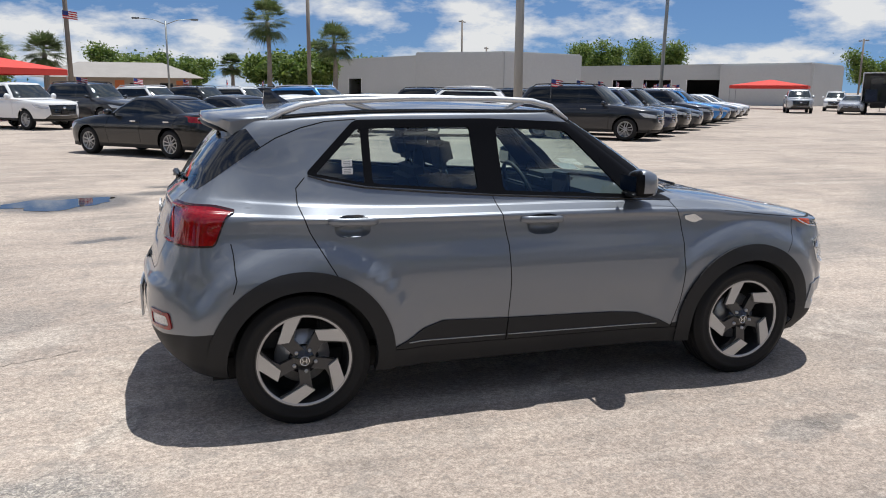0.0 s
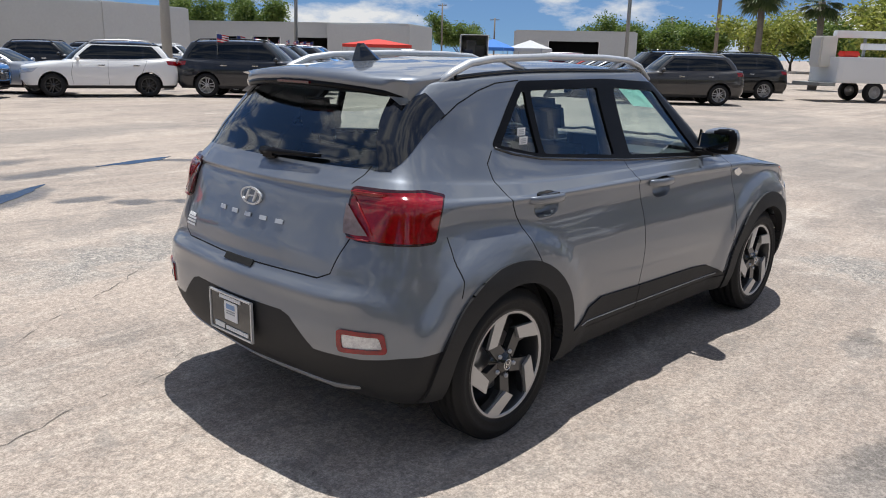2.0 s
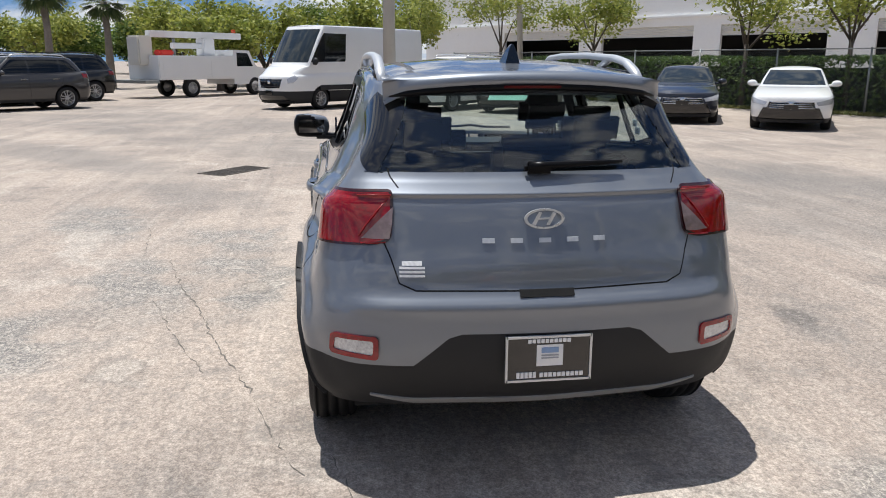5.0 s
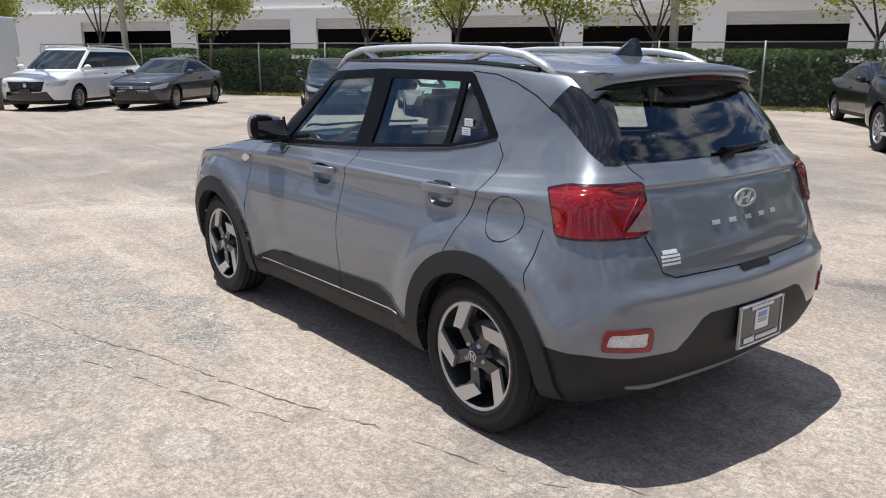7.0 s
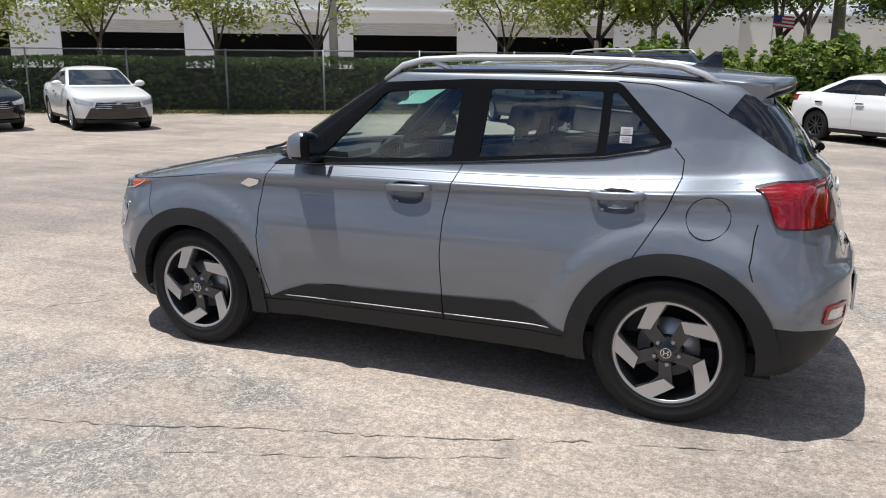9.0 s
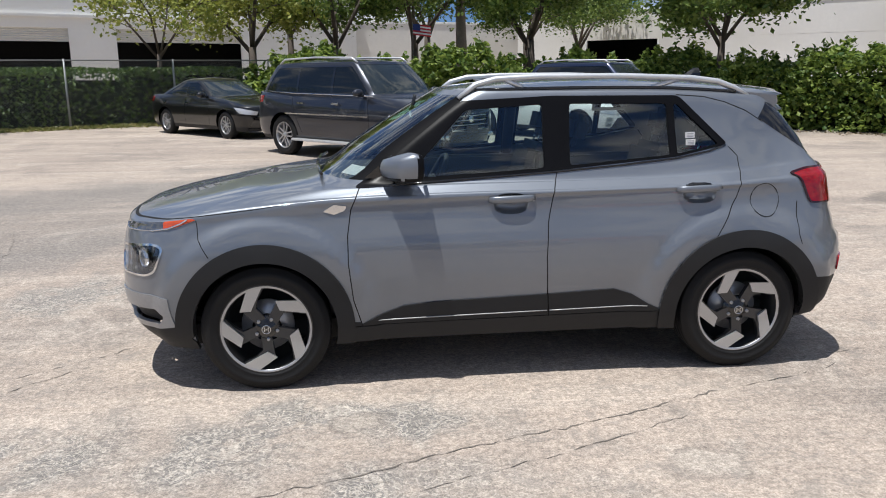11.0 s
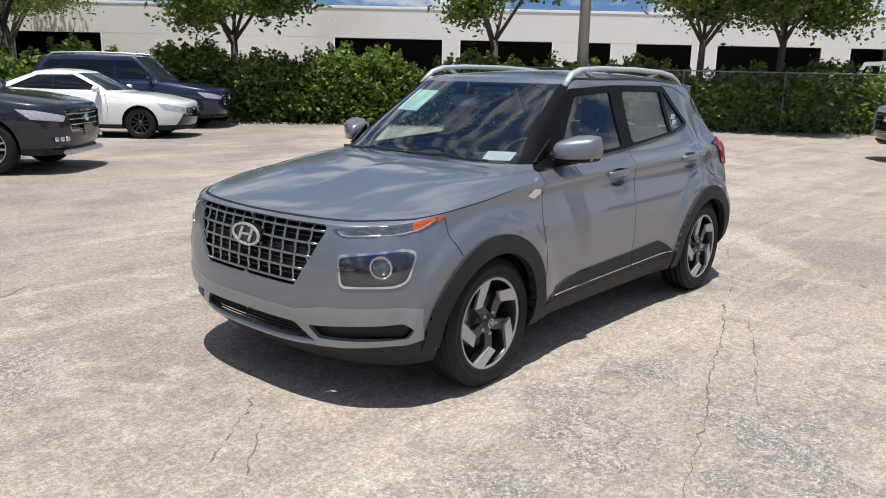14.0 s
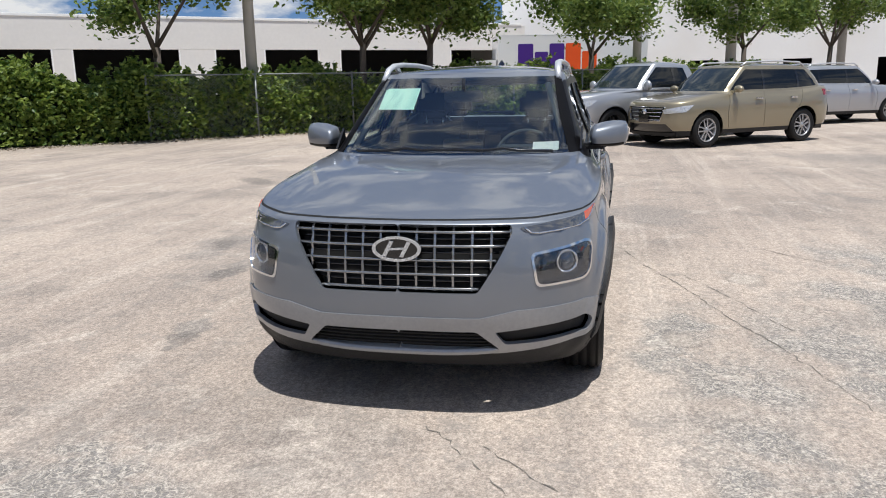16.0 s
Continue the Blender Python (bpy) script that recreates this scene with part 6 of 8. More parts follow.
    tail_p = [(tot - 0.38, zt + 0.02), (A(-f * 0.84, W * 0.97), zt + 0.06), (A(-f * 0.84, W * 0.97), zt - 0.07), (tot - 0.42, zt - 0.12)] if not boxy else [(tot - W * 0.72, zt + 0.05), (A(-f * 0.93, W * 0.9), zt + 0.05), (A(-f * 0.93, W * 0.9), zt - 0.25), (tot - W * 0.72, zt - 0.25)]
    fr = lambda p, q: q.x < 7 and q.y < 8  # noqa: E731
    bk = lambda p, q: q.x > 11 and q.y < 9  # noqa: E731
    for path in (lamp_p, gr, intake):
        B.cut("round", path, fr, True)
    B.cut("round", tail_p, bk, True)
    seams = [[(px + 0.02, zm), (px + 0.05, 0.70 + k), (px + 0.03, 0.32 + k)] for px in pillars[:1]]
    if kind in ("sedan", "suv", "big_suv", "minivan", "pickup"):
        seams.append([(g0 - 0.30, zf - 0.04), (g0 - 0.22, 0.66 + k), (g0 - 0.27, 0.32 + k)])
        seams.append([(pillars[-1] - (0.10 if len(pillars) > 1 else 0.95), zm), (pillars[-1] - (0.02 if len(pillars) > 1 else 0.95), 0.86 + k), (pillars[-1] + (0.22 if len(pillars) > 1 else -0.92), 0.36 + k)])
    flank = lambda p, q: 3.6 < q.x < 13.4 and p.y > 0.6 and q.y < 9.3  # noqa: E731
    for path in seams:
        B.groove("side", path, 0.004, flank)
    for cx in wx:
        B.cut("side", arch(cx, r, r + 0.055, -30, 210, 18), lambda p, q, cx=cx: abs(p.x - cx) < 0.6 and p.y > 0.5)
    B.lay("side")
    bmesh.ops.bisect_plane(B.bm, geom=[*B.bm.verts, *B.bm.edges, *B.bm.faces], plane_co=(0, 0, 0.30 + k if kind != "van" else 0.60), plane_no=(0, 0, 1), dist=1e-5)
    groups = {}
    for fc, p, q in B.faces():
        u, s, a = q
        n = "body"
        if u < 7 and s < 8 and inside(a, p.z, lamp_p):
            n = "lamp"
        elif u < 6 and s < 8 and (inside(a, p.z, gr) or inside(a, p.z, intake)):
            n = "grille"
        elif u > 11 and s < 9 and inside(a, p.z, tail_p):
            n = "tail"
        elif any(p.y > 0.5 and math.hypot(p.x - cx, p.z - r) < r + 0.055 for cx in wx):
            n = "hole"
        elif inside(u, s, win):
            n = "pillar" if any(abs(p.x - px) < 0.036 for px in pillars) else "win"
        elif scr_l < s < scr_h and u < 3.4:
            n = "screen"
        elif scr_l < s < 11.6 and u > 13.55 and kind != "van":
            n = "rear"
        elif two_tone and s > 11.75:
            n = "roof"
        elif p.z < (0.30 + k if kind != "van" else 0.60):
            n = "trim"
        elif 3.6 < u < 13.4 and p.y > 0.6 and s < 9.3 and any(near_path(p.x, p.z, q2, 0.0041) for q2 in seams):
            n = "gap"
        groups.setdefault(n, []).append(fc)
    B.bm.verts.index_update()
    col = COLORS[color]
    dg = M["dark_glass"]
    g = lambda n: groups.get(n, [])  # noqa: E731
    body = B.panel("body", g("body"), col, car, 0, 0, 0.02)
    B.panel("roof", g("roof"), M["gloss_black"], car, 0, 0, 0.0, "black roof")
    B.panel("lower_trim", g("trim"), M["cladding"], car, 0, 0, 0.0)
    B.panel("windscreen", g("screen"), M["screen_glass"], car, 0, -0.004, 0.0)
    B.panel("rear_window", g("rear"), dg, car, 0, -0.004, 0.0)
    B.panel("grille", g("grille"), M["gloss_black"], car, 0, -0.02, 0.0)
    for sd in (1, -1):
        B.panel("side_window", g("win"), dg, car, sd, -0.004, 0.0)
        for px in pillars:
            B.panel("pillar", [fc for fc in g("pillar") if abs(fc.calc_center_median().x - px) < 0.05], M["gloss_black"], car, sd, 0.0, 0.0)
        B.panel("headlamp", g("lamp"), M["clear_lens"], car, sd, 0.004, 0.015)
        B.panel("tail_lamp", g("tail"), M["red_lens"], car, sd, 0.004, 0.015)
        bm = bmesh.new()
        bmesh.ops.create_uvsphere(bm, u_segments=10, v_segments=8, radius=1)
        sc = 1.6 if kind in ("van", "pickup") else 1.0
        for v in bm.verts:
            v.co = Vector((g0 - 0.42 + v.co.x * 0.075, sd * (W * 0.875 + 0.16) + v.co.y * 0.12, zm + 0.05 * sc + v.co.z * 0.075 * sc))
        box(bm, g0 - 0.46, g0 - 0.40, min(sd * W * 0.85, sd * (W * 0.875 + 0.12)), max(sd * W * 0.85, sd * (W * 0.875 + 0.12)), zm - 0.02, zm + 0.03)
        part("mirror", bm, col if color != "white" or kind != "van" else M["cladding"], car, smooth=True)
        for px in pillars[:2]:
            part("door_handle", boxed(px + 0.12, px + 0.32, sd * W * 0.985 - 0.02, sd * W * 0.985 + 0.02, zm - 0.17, zm - 0.135, 0.008), M["chrome"] if kind != "van" else M["cladding"], car)
    if kind == "van":
        part("side_strip", boxed(-f * 0.9, f * 0.62, -W - 0.012, W + 0.012, 0.62, 0.78, 0.01), M["cladding"], car, "black rub strip")
    if kind in ("suv", "big_suv", "minivan"):
        for sd in (1, -1):
            y = sd * S["gw"][1] * 0.93
            part("roof_rail", tube(bmesh.new(), [(g1 - 0.1, y, H - 0.07), (g1 - 0.25, y, H + 0.012), ((g1 + g2) / 2, y, H + 0.03), (g2 + 0.35, y, H + 0.0), (g2 + 0.2, y, H - 0.09)], 0.02, 6), M["satin"] if color not in ("black", "charcoal") else M["gloss_black"], car)
    part("underbody", boxed(-f * 0.9, f * 0.9, -W * 0.8, W * 0.8, 0.2 + k, 0.5 + k), M["under"], car)
    part("front_badge", lathe(bmesh.new(), [(0.0, f + 0.006), (0.055, f + 0.004), (0.06, f - 0.02)], 14, axis="x", center=(0, 0, hl - 0.02)), M["chrome"], car)
    for q2 in seams:
        near = [fc for fc in g("gap") if near_path(fc.calc_center_median().x, fc.calc_center_median().z, q2, 0.012)]
        for sd in (1, -1):
            B.panel("shut_line", near, M["gap"], car, sd, -0.006, 0.0)
    B.bm.free()
    # bright bars across the grille, a rim round it
    sp, _, su, ss = shell(S, 90, 70)
    nose = sp[ss < 8.5][:, su < 5].reshape(-1, 3)

    def nose_x(y, z):
        d = (nose[:, 1] - abs(y)) ** 2 + (nose[:, 2] - z) ** 2
        return float(nose[np.argsort(d)[:3], 0].mean())

    top_z, low_z = gr[0][1], gr[-1][1]
    for j in range(4 if kind != "van" else 2):
        z = low_z + (top_z - low_z) * (j + 0.5) / (4 if kind != "van" else 2)
        w = gr[2][0] + (gr[1][0] - gr[2][0]) * (z - gr[2][1]) / max(0.01, gr[1][1] - gr[2][1]) - 0.03
        part("grille_bar", tube(bmesh.new(), [(nose_x(w * q, z) - 0.006, w * q, z) for q in np.linspace(-1, 1, 9)], 0.009, 5), M["chrome"] if kind in ("suv", "big_suv", "sedan") else M["gloss_black"], car)
    rim = [(y, z) for y, z in gr[:3]] + [(y, z) for y, z in gr[3:]]
    loop = [(y, z) for y, z in rim] + [(-y, z) for y, z in rim[::-1]]
    part("grille_rim", tube(bmesh.new(), [(nose_x(y, z) + 0.002, y, z) for y, z in [*loop, loop[0]]], 0.010, 5), M["chrome"], car)
    part("front_plate", boxed(f + 0.002, f + 0.012, -0.155, 0.155, 0.46 + k, 0.60 + k, 0.0), M["gloss_black"], car)
    part("rear_plate", boxed(-f - 0.012, -f - 0.002, -0.155, 0.155, 0.60 + k, 0.75 + k, 0.0), M["white_paper"], car)
    for i, cx in enumerate(wx):
        for sd in (1, -1):
            wk = (r, rims, sd)
            y = sd * (W - 0.135)
            if wk not in WHEELS:
                WHEELS[wk] = wheel(car, cx, y, r, rims, 0.22, r * 0.66, 28, sd)
            else:
                w2 = copy_thing(WHEELS[wk], pose(cx, y, r))
                w2.parent = car
    return car


M["screen_glass"] = surf("car windscreen", (0.022, 0.029, 0.032), 0.05, spec=0.6, var=0.4, scale=2.0)
AISLE = Vector((0.707, 0.707))
OUTW = Vector((0.707, -0.707))


def from_wheel(kind, wheel_at, heading, side, front=True):
    """The middle of a vehicle from the spot where a wheel stands; side 1: a left wheel."""
    L, W = KINDS[kind][:2]
    h = Vector(heading).normalized()
    left = Vector((-h.y, h.x))
    x = L / 2 - 0.92 * L / 4.65 if front else -L / 2 + 1.0 * L / 4.65
    return Vector(wheel_at) - h * x - left * (side * (W - 0.08))


BACK = -OUTW
# the row along the far side of the aisle, noses out
row = [("big_suv", "charcoal", "dark grey three-row SUV parked nose to the aisle"), ("suv", "navy", "navy blue SUV parked in a row"), ("suv", "black", "black SUV parked in a row"), ("sedan", "charcoal", "dark grey sedan parked in a row"), ("suv", "slate", "slate blue SUV parked in a row"), ("suv", "blue", "bright blue SUV parked in a row"), ("sedan", "blue", "bright blue sedan parked in a row"), ("sedan", "charcoal", "dark grey sedan parked in a row"), ("sedan", "white", "white sedan parked in a row"), ("sedan", "white", "white sedan parked in a row")]
for i, (kd, co, lb) in enumerate(row):
    at = from_wheel(kd, Vector((11.75, 18.35)) + AISLE * (2.75 * i), OUTW, -1)
    parked(kd, co, at, OUTW, lb, "far row by the aisle")
# the opposite row, noses to the aisle
row = [("suv", "brown", "dark grey-brown compact SUV parked in a row", -8.4), ("big_suv", "black", "large black SUV parked in a row", -5.5), ("sedan", "white", "white sedan parked in a row", 0.0), ("sedan", "silver", "silver sedan parked in a row", 2.7), ("sedan", "white", "white sedan with black roof parked in a row", 5.4), ("sedan", "red", "red sedan parked in a row", 8.1), ("sedan", "white", "white sedan parked in a row", 10.8), ("suv", "red", "dark red SUV parked in a row", 16.0), ("suv", "silver", "silver SUV parked in a row", 19.0)]
for kd, co, lb, d in row:
    parked(kd, co, from_wheel(kd, Vector((26.6, 17.1)) + AISLE * d, BACK, 1), BACK, lb, "near row by the aisle")
for kd, co, at, hd, lb in [
    ("big_suv", "black", (27.5, 11.5), BACK, "large black SUV parked behind a row"), ("sedan", "charcoal", (31.5, 13.5), BACK, "dark sedan parked behind a row"),
    ("sedan", "black", (-2.6, 16.3), BACK, "black sedan with a small boot spoiler"), ("sedan", "charcoal", (-0.9, 18.1), BACK, "charcoal sedan seen from behind"), ("sedan", "white", (0.9, 19.9), BACK, "white sedan with a rear spoiler"),
    ("suv", "blue", (2.6, 24.0), OUTW, "bright blue compact SUV"), ("sedan", "silver", (5.2, 25.5), OUTW, "silver sedan in the second row"), ("suv", "white", (7.2, 22.6), (-0.93, 0.37), "white compact SUV with black wheels and black roof"),
    ("pickup", "white", (-8.3, 30.6), OUTW, "white full-size pickup truck"), ("big_suv", "charcoal", (-5.8, 33.0), OUTW, "dark grey SUV in a row"), ("suv", "white", (-3.5, 35.2), OUTW, "white SUV in a row"), ("suv", "charcoal", (-1.2, 37.4), OUTW, "dark SUV in a row"), ("suv", "white", (1.0, 39.6), OUTW, "white SUV in a row"), ("suv", "black", (3.2, 41.8), OUTW, "black SUV in a row"), ("sedan", "black", (3.8, 38.2), OUTW, "black sedan in a row"),
    ("suv", "black", (10.0, 34.0), OUTW, "black SUV in the back row"), ("sedan", "black", (12.2, 36.2), OUTW, "black sedan in the back row"), ("suv", "charcoal", (14.4, 38.4), OUTW, "dark SUV in the back row"), ("suv", "black", (17.5, 40.5), OUTW, "black SUV in the back row"), ("suv", "white", (20.5, 43.2), OUTW, "white SUV in the back row"),
    ("pickup", "silver", (44.0, 47.0), (-0.6, -0.8), "silver pickup facing down the aisle"), ("sedan", "silver", (46.0, 43.5), (-0.75, -0.66), "pale gold sedan facing down the aisle"), ("sedan", "silver", (54.0, 42.5), (-0.7, -0.7), "silver sedan parked beside the tents"), ("pickup", "navy", (57.0, 41.0), (-0.7, -0.7), "navy pickup parked beside the tents"), ("suv", "white", (52.0, 51.5), (-0.7, -0.7), "white SUV far down the aisle"),
]:
    parked(kd, co, at, hd, lb, "", "black" if "black wheels" in lb else "silver")
# the row before the fence
FENCE_H = Vector((-0.70, 0.71))
parked("van", "white", from_wheel("van", (21.7, 1.12), FENCE_H, 1), FENCE_H, "white high-roof cargo van with black bumper", category="van")
parked("minivan", "white", from_wheel("minivan", (20.4, -3.05), FENCE_H, 1), FENCE_H, "white minivan with a black grille")
parked("sedan", "graphite", from_wheel("sedan", (19.0, -5.3), FENCE_H, 1), FENCE_H, "dark grey sedan with black grille")
parked("sedan", "slate", from_wheel("sedan", (14.75, -9.1), (-0.90, 0.44), 1), (-0.90, 0.44), "slate blue sedan with chrome grille")
parked("sedan", "white", from_wheel("sedan", (12.45, -10.75), (-0.85, 0.53), 1), (-0.85, 0.53), "white compact sedan with black grille")
# the row along the overgrown hedge
HEDGE_H = Vector((-0.67, 0.74))
parked("sedan", "black", from_wheel("sedan", (3.86, -14.9), HEDGE_H, -1), HEDGE_H, "black sedan beside the hedge")
suv_near = parked("big_suv", "slate", from_wheel("big_suv", (0.12, -8.75), HEDGE_H, -1), HEDGE_H, "dark blue-grey full-size SUV with silver grille", name="suv_car")
parked("sedan", "white", from_wheel("sedan", (-4.35, -12.9), HEDGE_H, -1), HEDGE_H, "white sedan with black wheels", "", "black")
parked("big_suv", "navy", from_wheel("big_suv", (-6.6, -15.0), HEDGE_H, -1), HEDGE_H, "navy blue SUV beside the hedge")
parked("pickup", "silver", from_wheel("pickup", (-12.9, 0.95), (0.62, -0.78), 1), (0.62, -0.78), "silver pickup truck with black wheels", "", "black", category="pickup truck")
parked("suv", "gold", from_wheel("suv", (-11.7, 2.82), (0.60, -0.80), 1), (0.60, -0.80), "champagne SUV with alloy wheels")
parked("suv", "silver", from_wheel("suv", (-20.6, 9.0), (-0.5, 0.86), -1), (-0.5, 0.86), "silver SUV parked behind the row")
parked("suv", "black", (-26.0, 13.5), (-0.5, 0.86), "dark SUV far along the hedge")

# brightwork of the dark blue-grey SUV
for sd in (1, -1):
    part("side_moulding", boxed(-1.35, 1.0, min(sd * 0.955, sd * 0.972), max(sd * 0.955, sd * 0.972), 0.80, 0.825, 0.005), M["chrome"], suv_near)
    part("running_board", boxed(-1.15, 1.2, min(sd * 0.86, sd * 1.0), max(sd * 0.86, sd * 1.0), 0.30, 0.345, 0.012), M["satin"], suv_near)
    part("waist_trim", tube(bmesh.new(), [(1.05, sd * 0.865, 1.165), (0.2, sd * 0.872, 1.175), (-1.2, sd * 0.872, 1.19), (-2.0, sd * 0.85, 1.215)], 0.011, 5), M["chrome"], suv_near)
    for y in (0.56, 0.64, 0.72):
        part("fog_lamp", lathe(bmesh.new(), [(0.0, 0.02), (0.032, 0.015), (0.04, -0.02)], 10, axis="x", center=(2.50 - (y - 0.56) * 0.5, sd * y, 0.50)), M["chrome"], suv_near)
part("skid_plate", boxed(2.40, 2.53, -0.55, 0.55, 0.27, 0.34, 0.02), M["satin"], suv_near)

# ---- fence, hedges, trees, buildings ----
M["wall_white"] = surf("white painted plaster", (0.87, 0.865, 0.845), 0.8, var=0.03, scale=0.3, fine=6, dirt=(0.79, 0.77, 0.73))
M["wall_beige"] = surf("weathered off-white plaster", (0.76, 0.735, 0.695), 0.85, var=0.05, scale=0.3, fine=6, dirt=(0.64, 0.61, 0.56))
M["wall_grey"] = surf("pale grey painted wall", (0.50, 0.505, 0.49), 0.8, var=0.06, scale=0.2, fine=4)
M["wall_cream"] = surf("cream painted wall", (0.66, 0.63, 0.56), 0.8, var=0.05, scale=0.3)
M["roof_grey"] = surf("grey shingle roof", (0.30, 0.28, 0.26), 0.9, var=0.15, scale=0.8, fine=9)
M["shutter"] = surf("ribbed roller door", (0.62, 0.60, 0.55), 0.6, var=0.05)
# near-black: the shade inside the open bays is put into this colour
M["bay_shade"] = surf("bay interior, shade in the colour", (0.018, 0.018, 0.02), 0.9, var=0.4, scale=0.6)
M["galv"] = surf("galvanised steel", (0.27, 0.285, 0.28), 0.5, 0.5, var=0.15)
M["wire"] = surf("fence wire", (0.30, 0.32, 0.31), 0.5, 0.6)
M["wood_pole"] = surf("weathered timber pole", (0.22, 0.19, 0.16), 0.85, var=0.2, scale=2)
M["concrete_pole"] = surf("concrete pole", (0.42, 0.40, 0.36), 0.8, var=0.1, scale=1.5)
M["bark"] = surf("bark", (0.085, 0.068, 0.055), 0.9, var=0.3, scale=6, fine=40, bump=0.4)
M["palm_bark"] = surf("palm bark", (0.23, 0.20, 0.17), 0.9, var=0.3, scale=5, fine=30)


def leaf_material(name, a, b):
    m = bpy.data.materials.new(name)
    m.use_nodes = True
    N, K = m.node_tree.nodes, m.node_tree.links
    p = N["Principled BSDF"]
    g = N.new("ShaderNodeNewGeometry")
    r = N.new("ShaderNodeMix")
    r.data_type = "RGBA"
    r.inputs[6].default_value, r.inputs[7].default_value = (*a, 1), (*b, 1)
    K.new(g.outputs["Random Per Island"], r.inputs[0])
    K.new(r.outputs[2], p.inputs["Base Color"])
    p.inputs["Roughness"].default_value = 0.5
    tr = N.new("ShaderNodeBsdfTranslucent")
    K.new(r.outputs[2], tr.inputs[0])
    mx = N.new("ShaderNodeMixShader")
    mx.inputs[0].default_value = 0.42
    K.new(p.outputs[0], mx.inputs[1])
    K.new(tr.outputs[0], mx.inputs[2])
    K.new(mx.outputs[0], N["Material Output"].inputs[0])
    return m


M["leaf"] = leaf_material("tree leaves", (0.055, 0.115, 0.022), (0.23, 0.30, 0.065))
M["leaf_yellow"] = leaf_material("yellow-green leaves", (0.15, 0.20, 0.035), (0.40, 0.41, 0.09))
M["leaf_dark"] = leaf_material("hedge leaves", (0.03, 0.075, 0.016), (0.13, 0.20, 0.042))
M["leaf_bush"] = leaf_material("bush leaves", (0.045, 0.105, 0.018), (0.30, 0.38, 0.075))
M["frond"] = leaf_material("palm fronds", (0.07, 0.11, 0.035), (0.16, 0.19, 0.075))
M["grass"] = leaf_material("verge grass", (0.10, 0.13, 0.03), (0.30, 0.27, 0.10))
RNG = np.random.default_rng(7)


def leaves(name, centers, size, material, parent=None, up=0.5, long=1.7):
    """A mesh of folded leaf quads round the given middles."""
    n = len(centers)
    c = np.asarray(centers, float)
    d = RNG.normal(size=(n, 3))
    d[:, 2] *= 0.6
    d /= np.linalg.norm(d, axis=1, keepdims=True)
    w = RNG.normal(size=(n, 3)) + [0, 0, up]
    s = np.cross(d, w)
    s /= np.linalg.norm(s, axis=1, keepdims=True) + 1e-9
    k = (size * RNG.uniform(0.6, 1.3, n))[:, None]
    nn = np.cross(d, s)
    v = np.stack([c - d * k * long / 2, c + s * k / 2 + nn * k * 0.12, c + d * k * long / 2, c - s * k / 2 + nn * k * 0.12], 1).reshape(-1, 3)
    me = bpy.data.meshes.new(name)
    me.from_pydata(v.tolist(), [], np.arange(4 * n).reshape(n, 4).tolist())
    me.materials.append(material)
    ob = new(name, me)
    ob.parent = parent
    return ob


def tree(at, height, spread, seed, label, leaf="leaf", density=1.0, trunk=0.11, leafsize=0.10, fork=0.42, name="tree"):
    rng = np.random.default_rng(seed)
    t = thing(name, pose(at[0], at[1], 0), label, "tree")
    lean = rng.uniform(-0.12, 0.12, 2)
    base = [Vector((0, 0, -0.05)), Vector((lean[0] * 0.4, lean[1] * 0.4, height * fork * 0.5)), Vector((lean[0], lean[1], height * fork))]
    bm = tube(bmesh.new(), base, trunk, 8, (1.25, 0.95, 0.8))
    tips = []
    n = int(rng.integers(4, 6))
    for i in range(n):
        a = 2 * math.pi * i / n + rng.uniform(-0.4, 0.4)
        out = spread * rng.uniform(0.45, 0.85)
        top = height * rng.uniform(0.72, 0.95)
        p0 = base[2] - Vector((0, 0, rng.uniform(0, 0.35)))
        p2 = Vector((math.cos(a) * out, math.sin(a) * out, top))
        p1 = p0.lerp(p2, 0.5) + Vector((rng.uniform(-0.2, 0.2), rng.uniform(-0.2, 0.2), 0.15))
        tube(bm, [p0, p1, p2], trunk * 0.5, 6, (1, 0.7, 0.25))
        tips += [p1.lerp(p2, 0.5), p2]
        for j in range(4):
            q0 = p0.lerp(p2, rng.uniform(0.35, 0.9))
            b = a + rng.uniform(-1.3, 1.3)
            q1 = q0 + Vector((math.cos(b), math.sin(b), rng.uniform(-0.1, 0.8))) * (spread * rng.uniform(0.25, 0.55))
            tube(bm, [q0, q0.lerp(q1, 0.5) + Vector((0, 0, 0.06)), q1], trunk * 0.2, 4, (1, 0.7, 0.3))
            tips += [q1, q0.lerp(q1, 0.6)]
    part("trunk", bm, M["bark"], t)
    pts = []
    for p in tips:
        m = int(150 * density * rng.uniform(0.4, 1.6))
        pts.append(np.array(p) + rng.normal(size=(m, 3)) * [spread * 0.15, spread * 0.15, spread * 0.10])
    leaves("crown", np.concatenate(pts), leafsize, M[leaf], t)
    return t


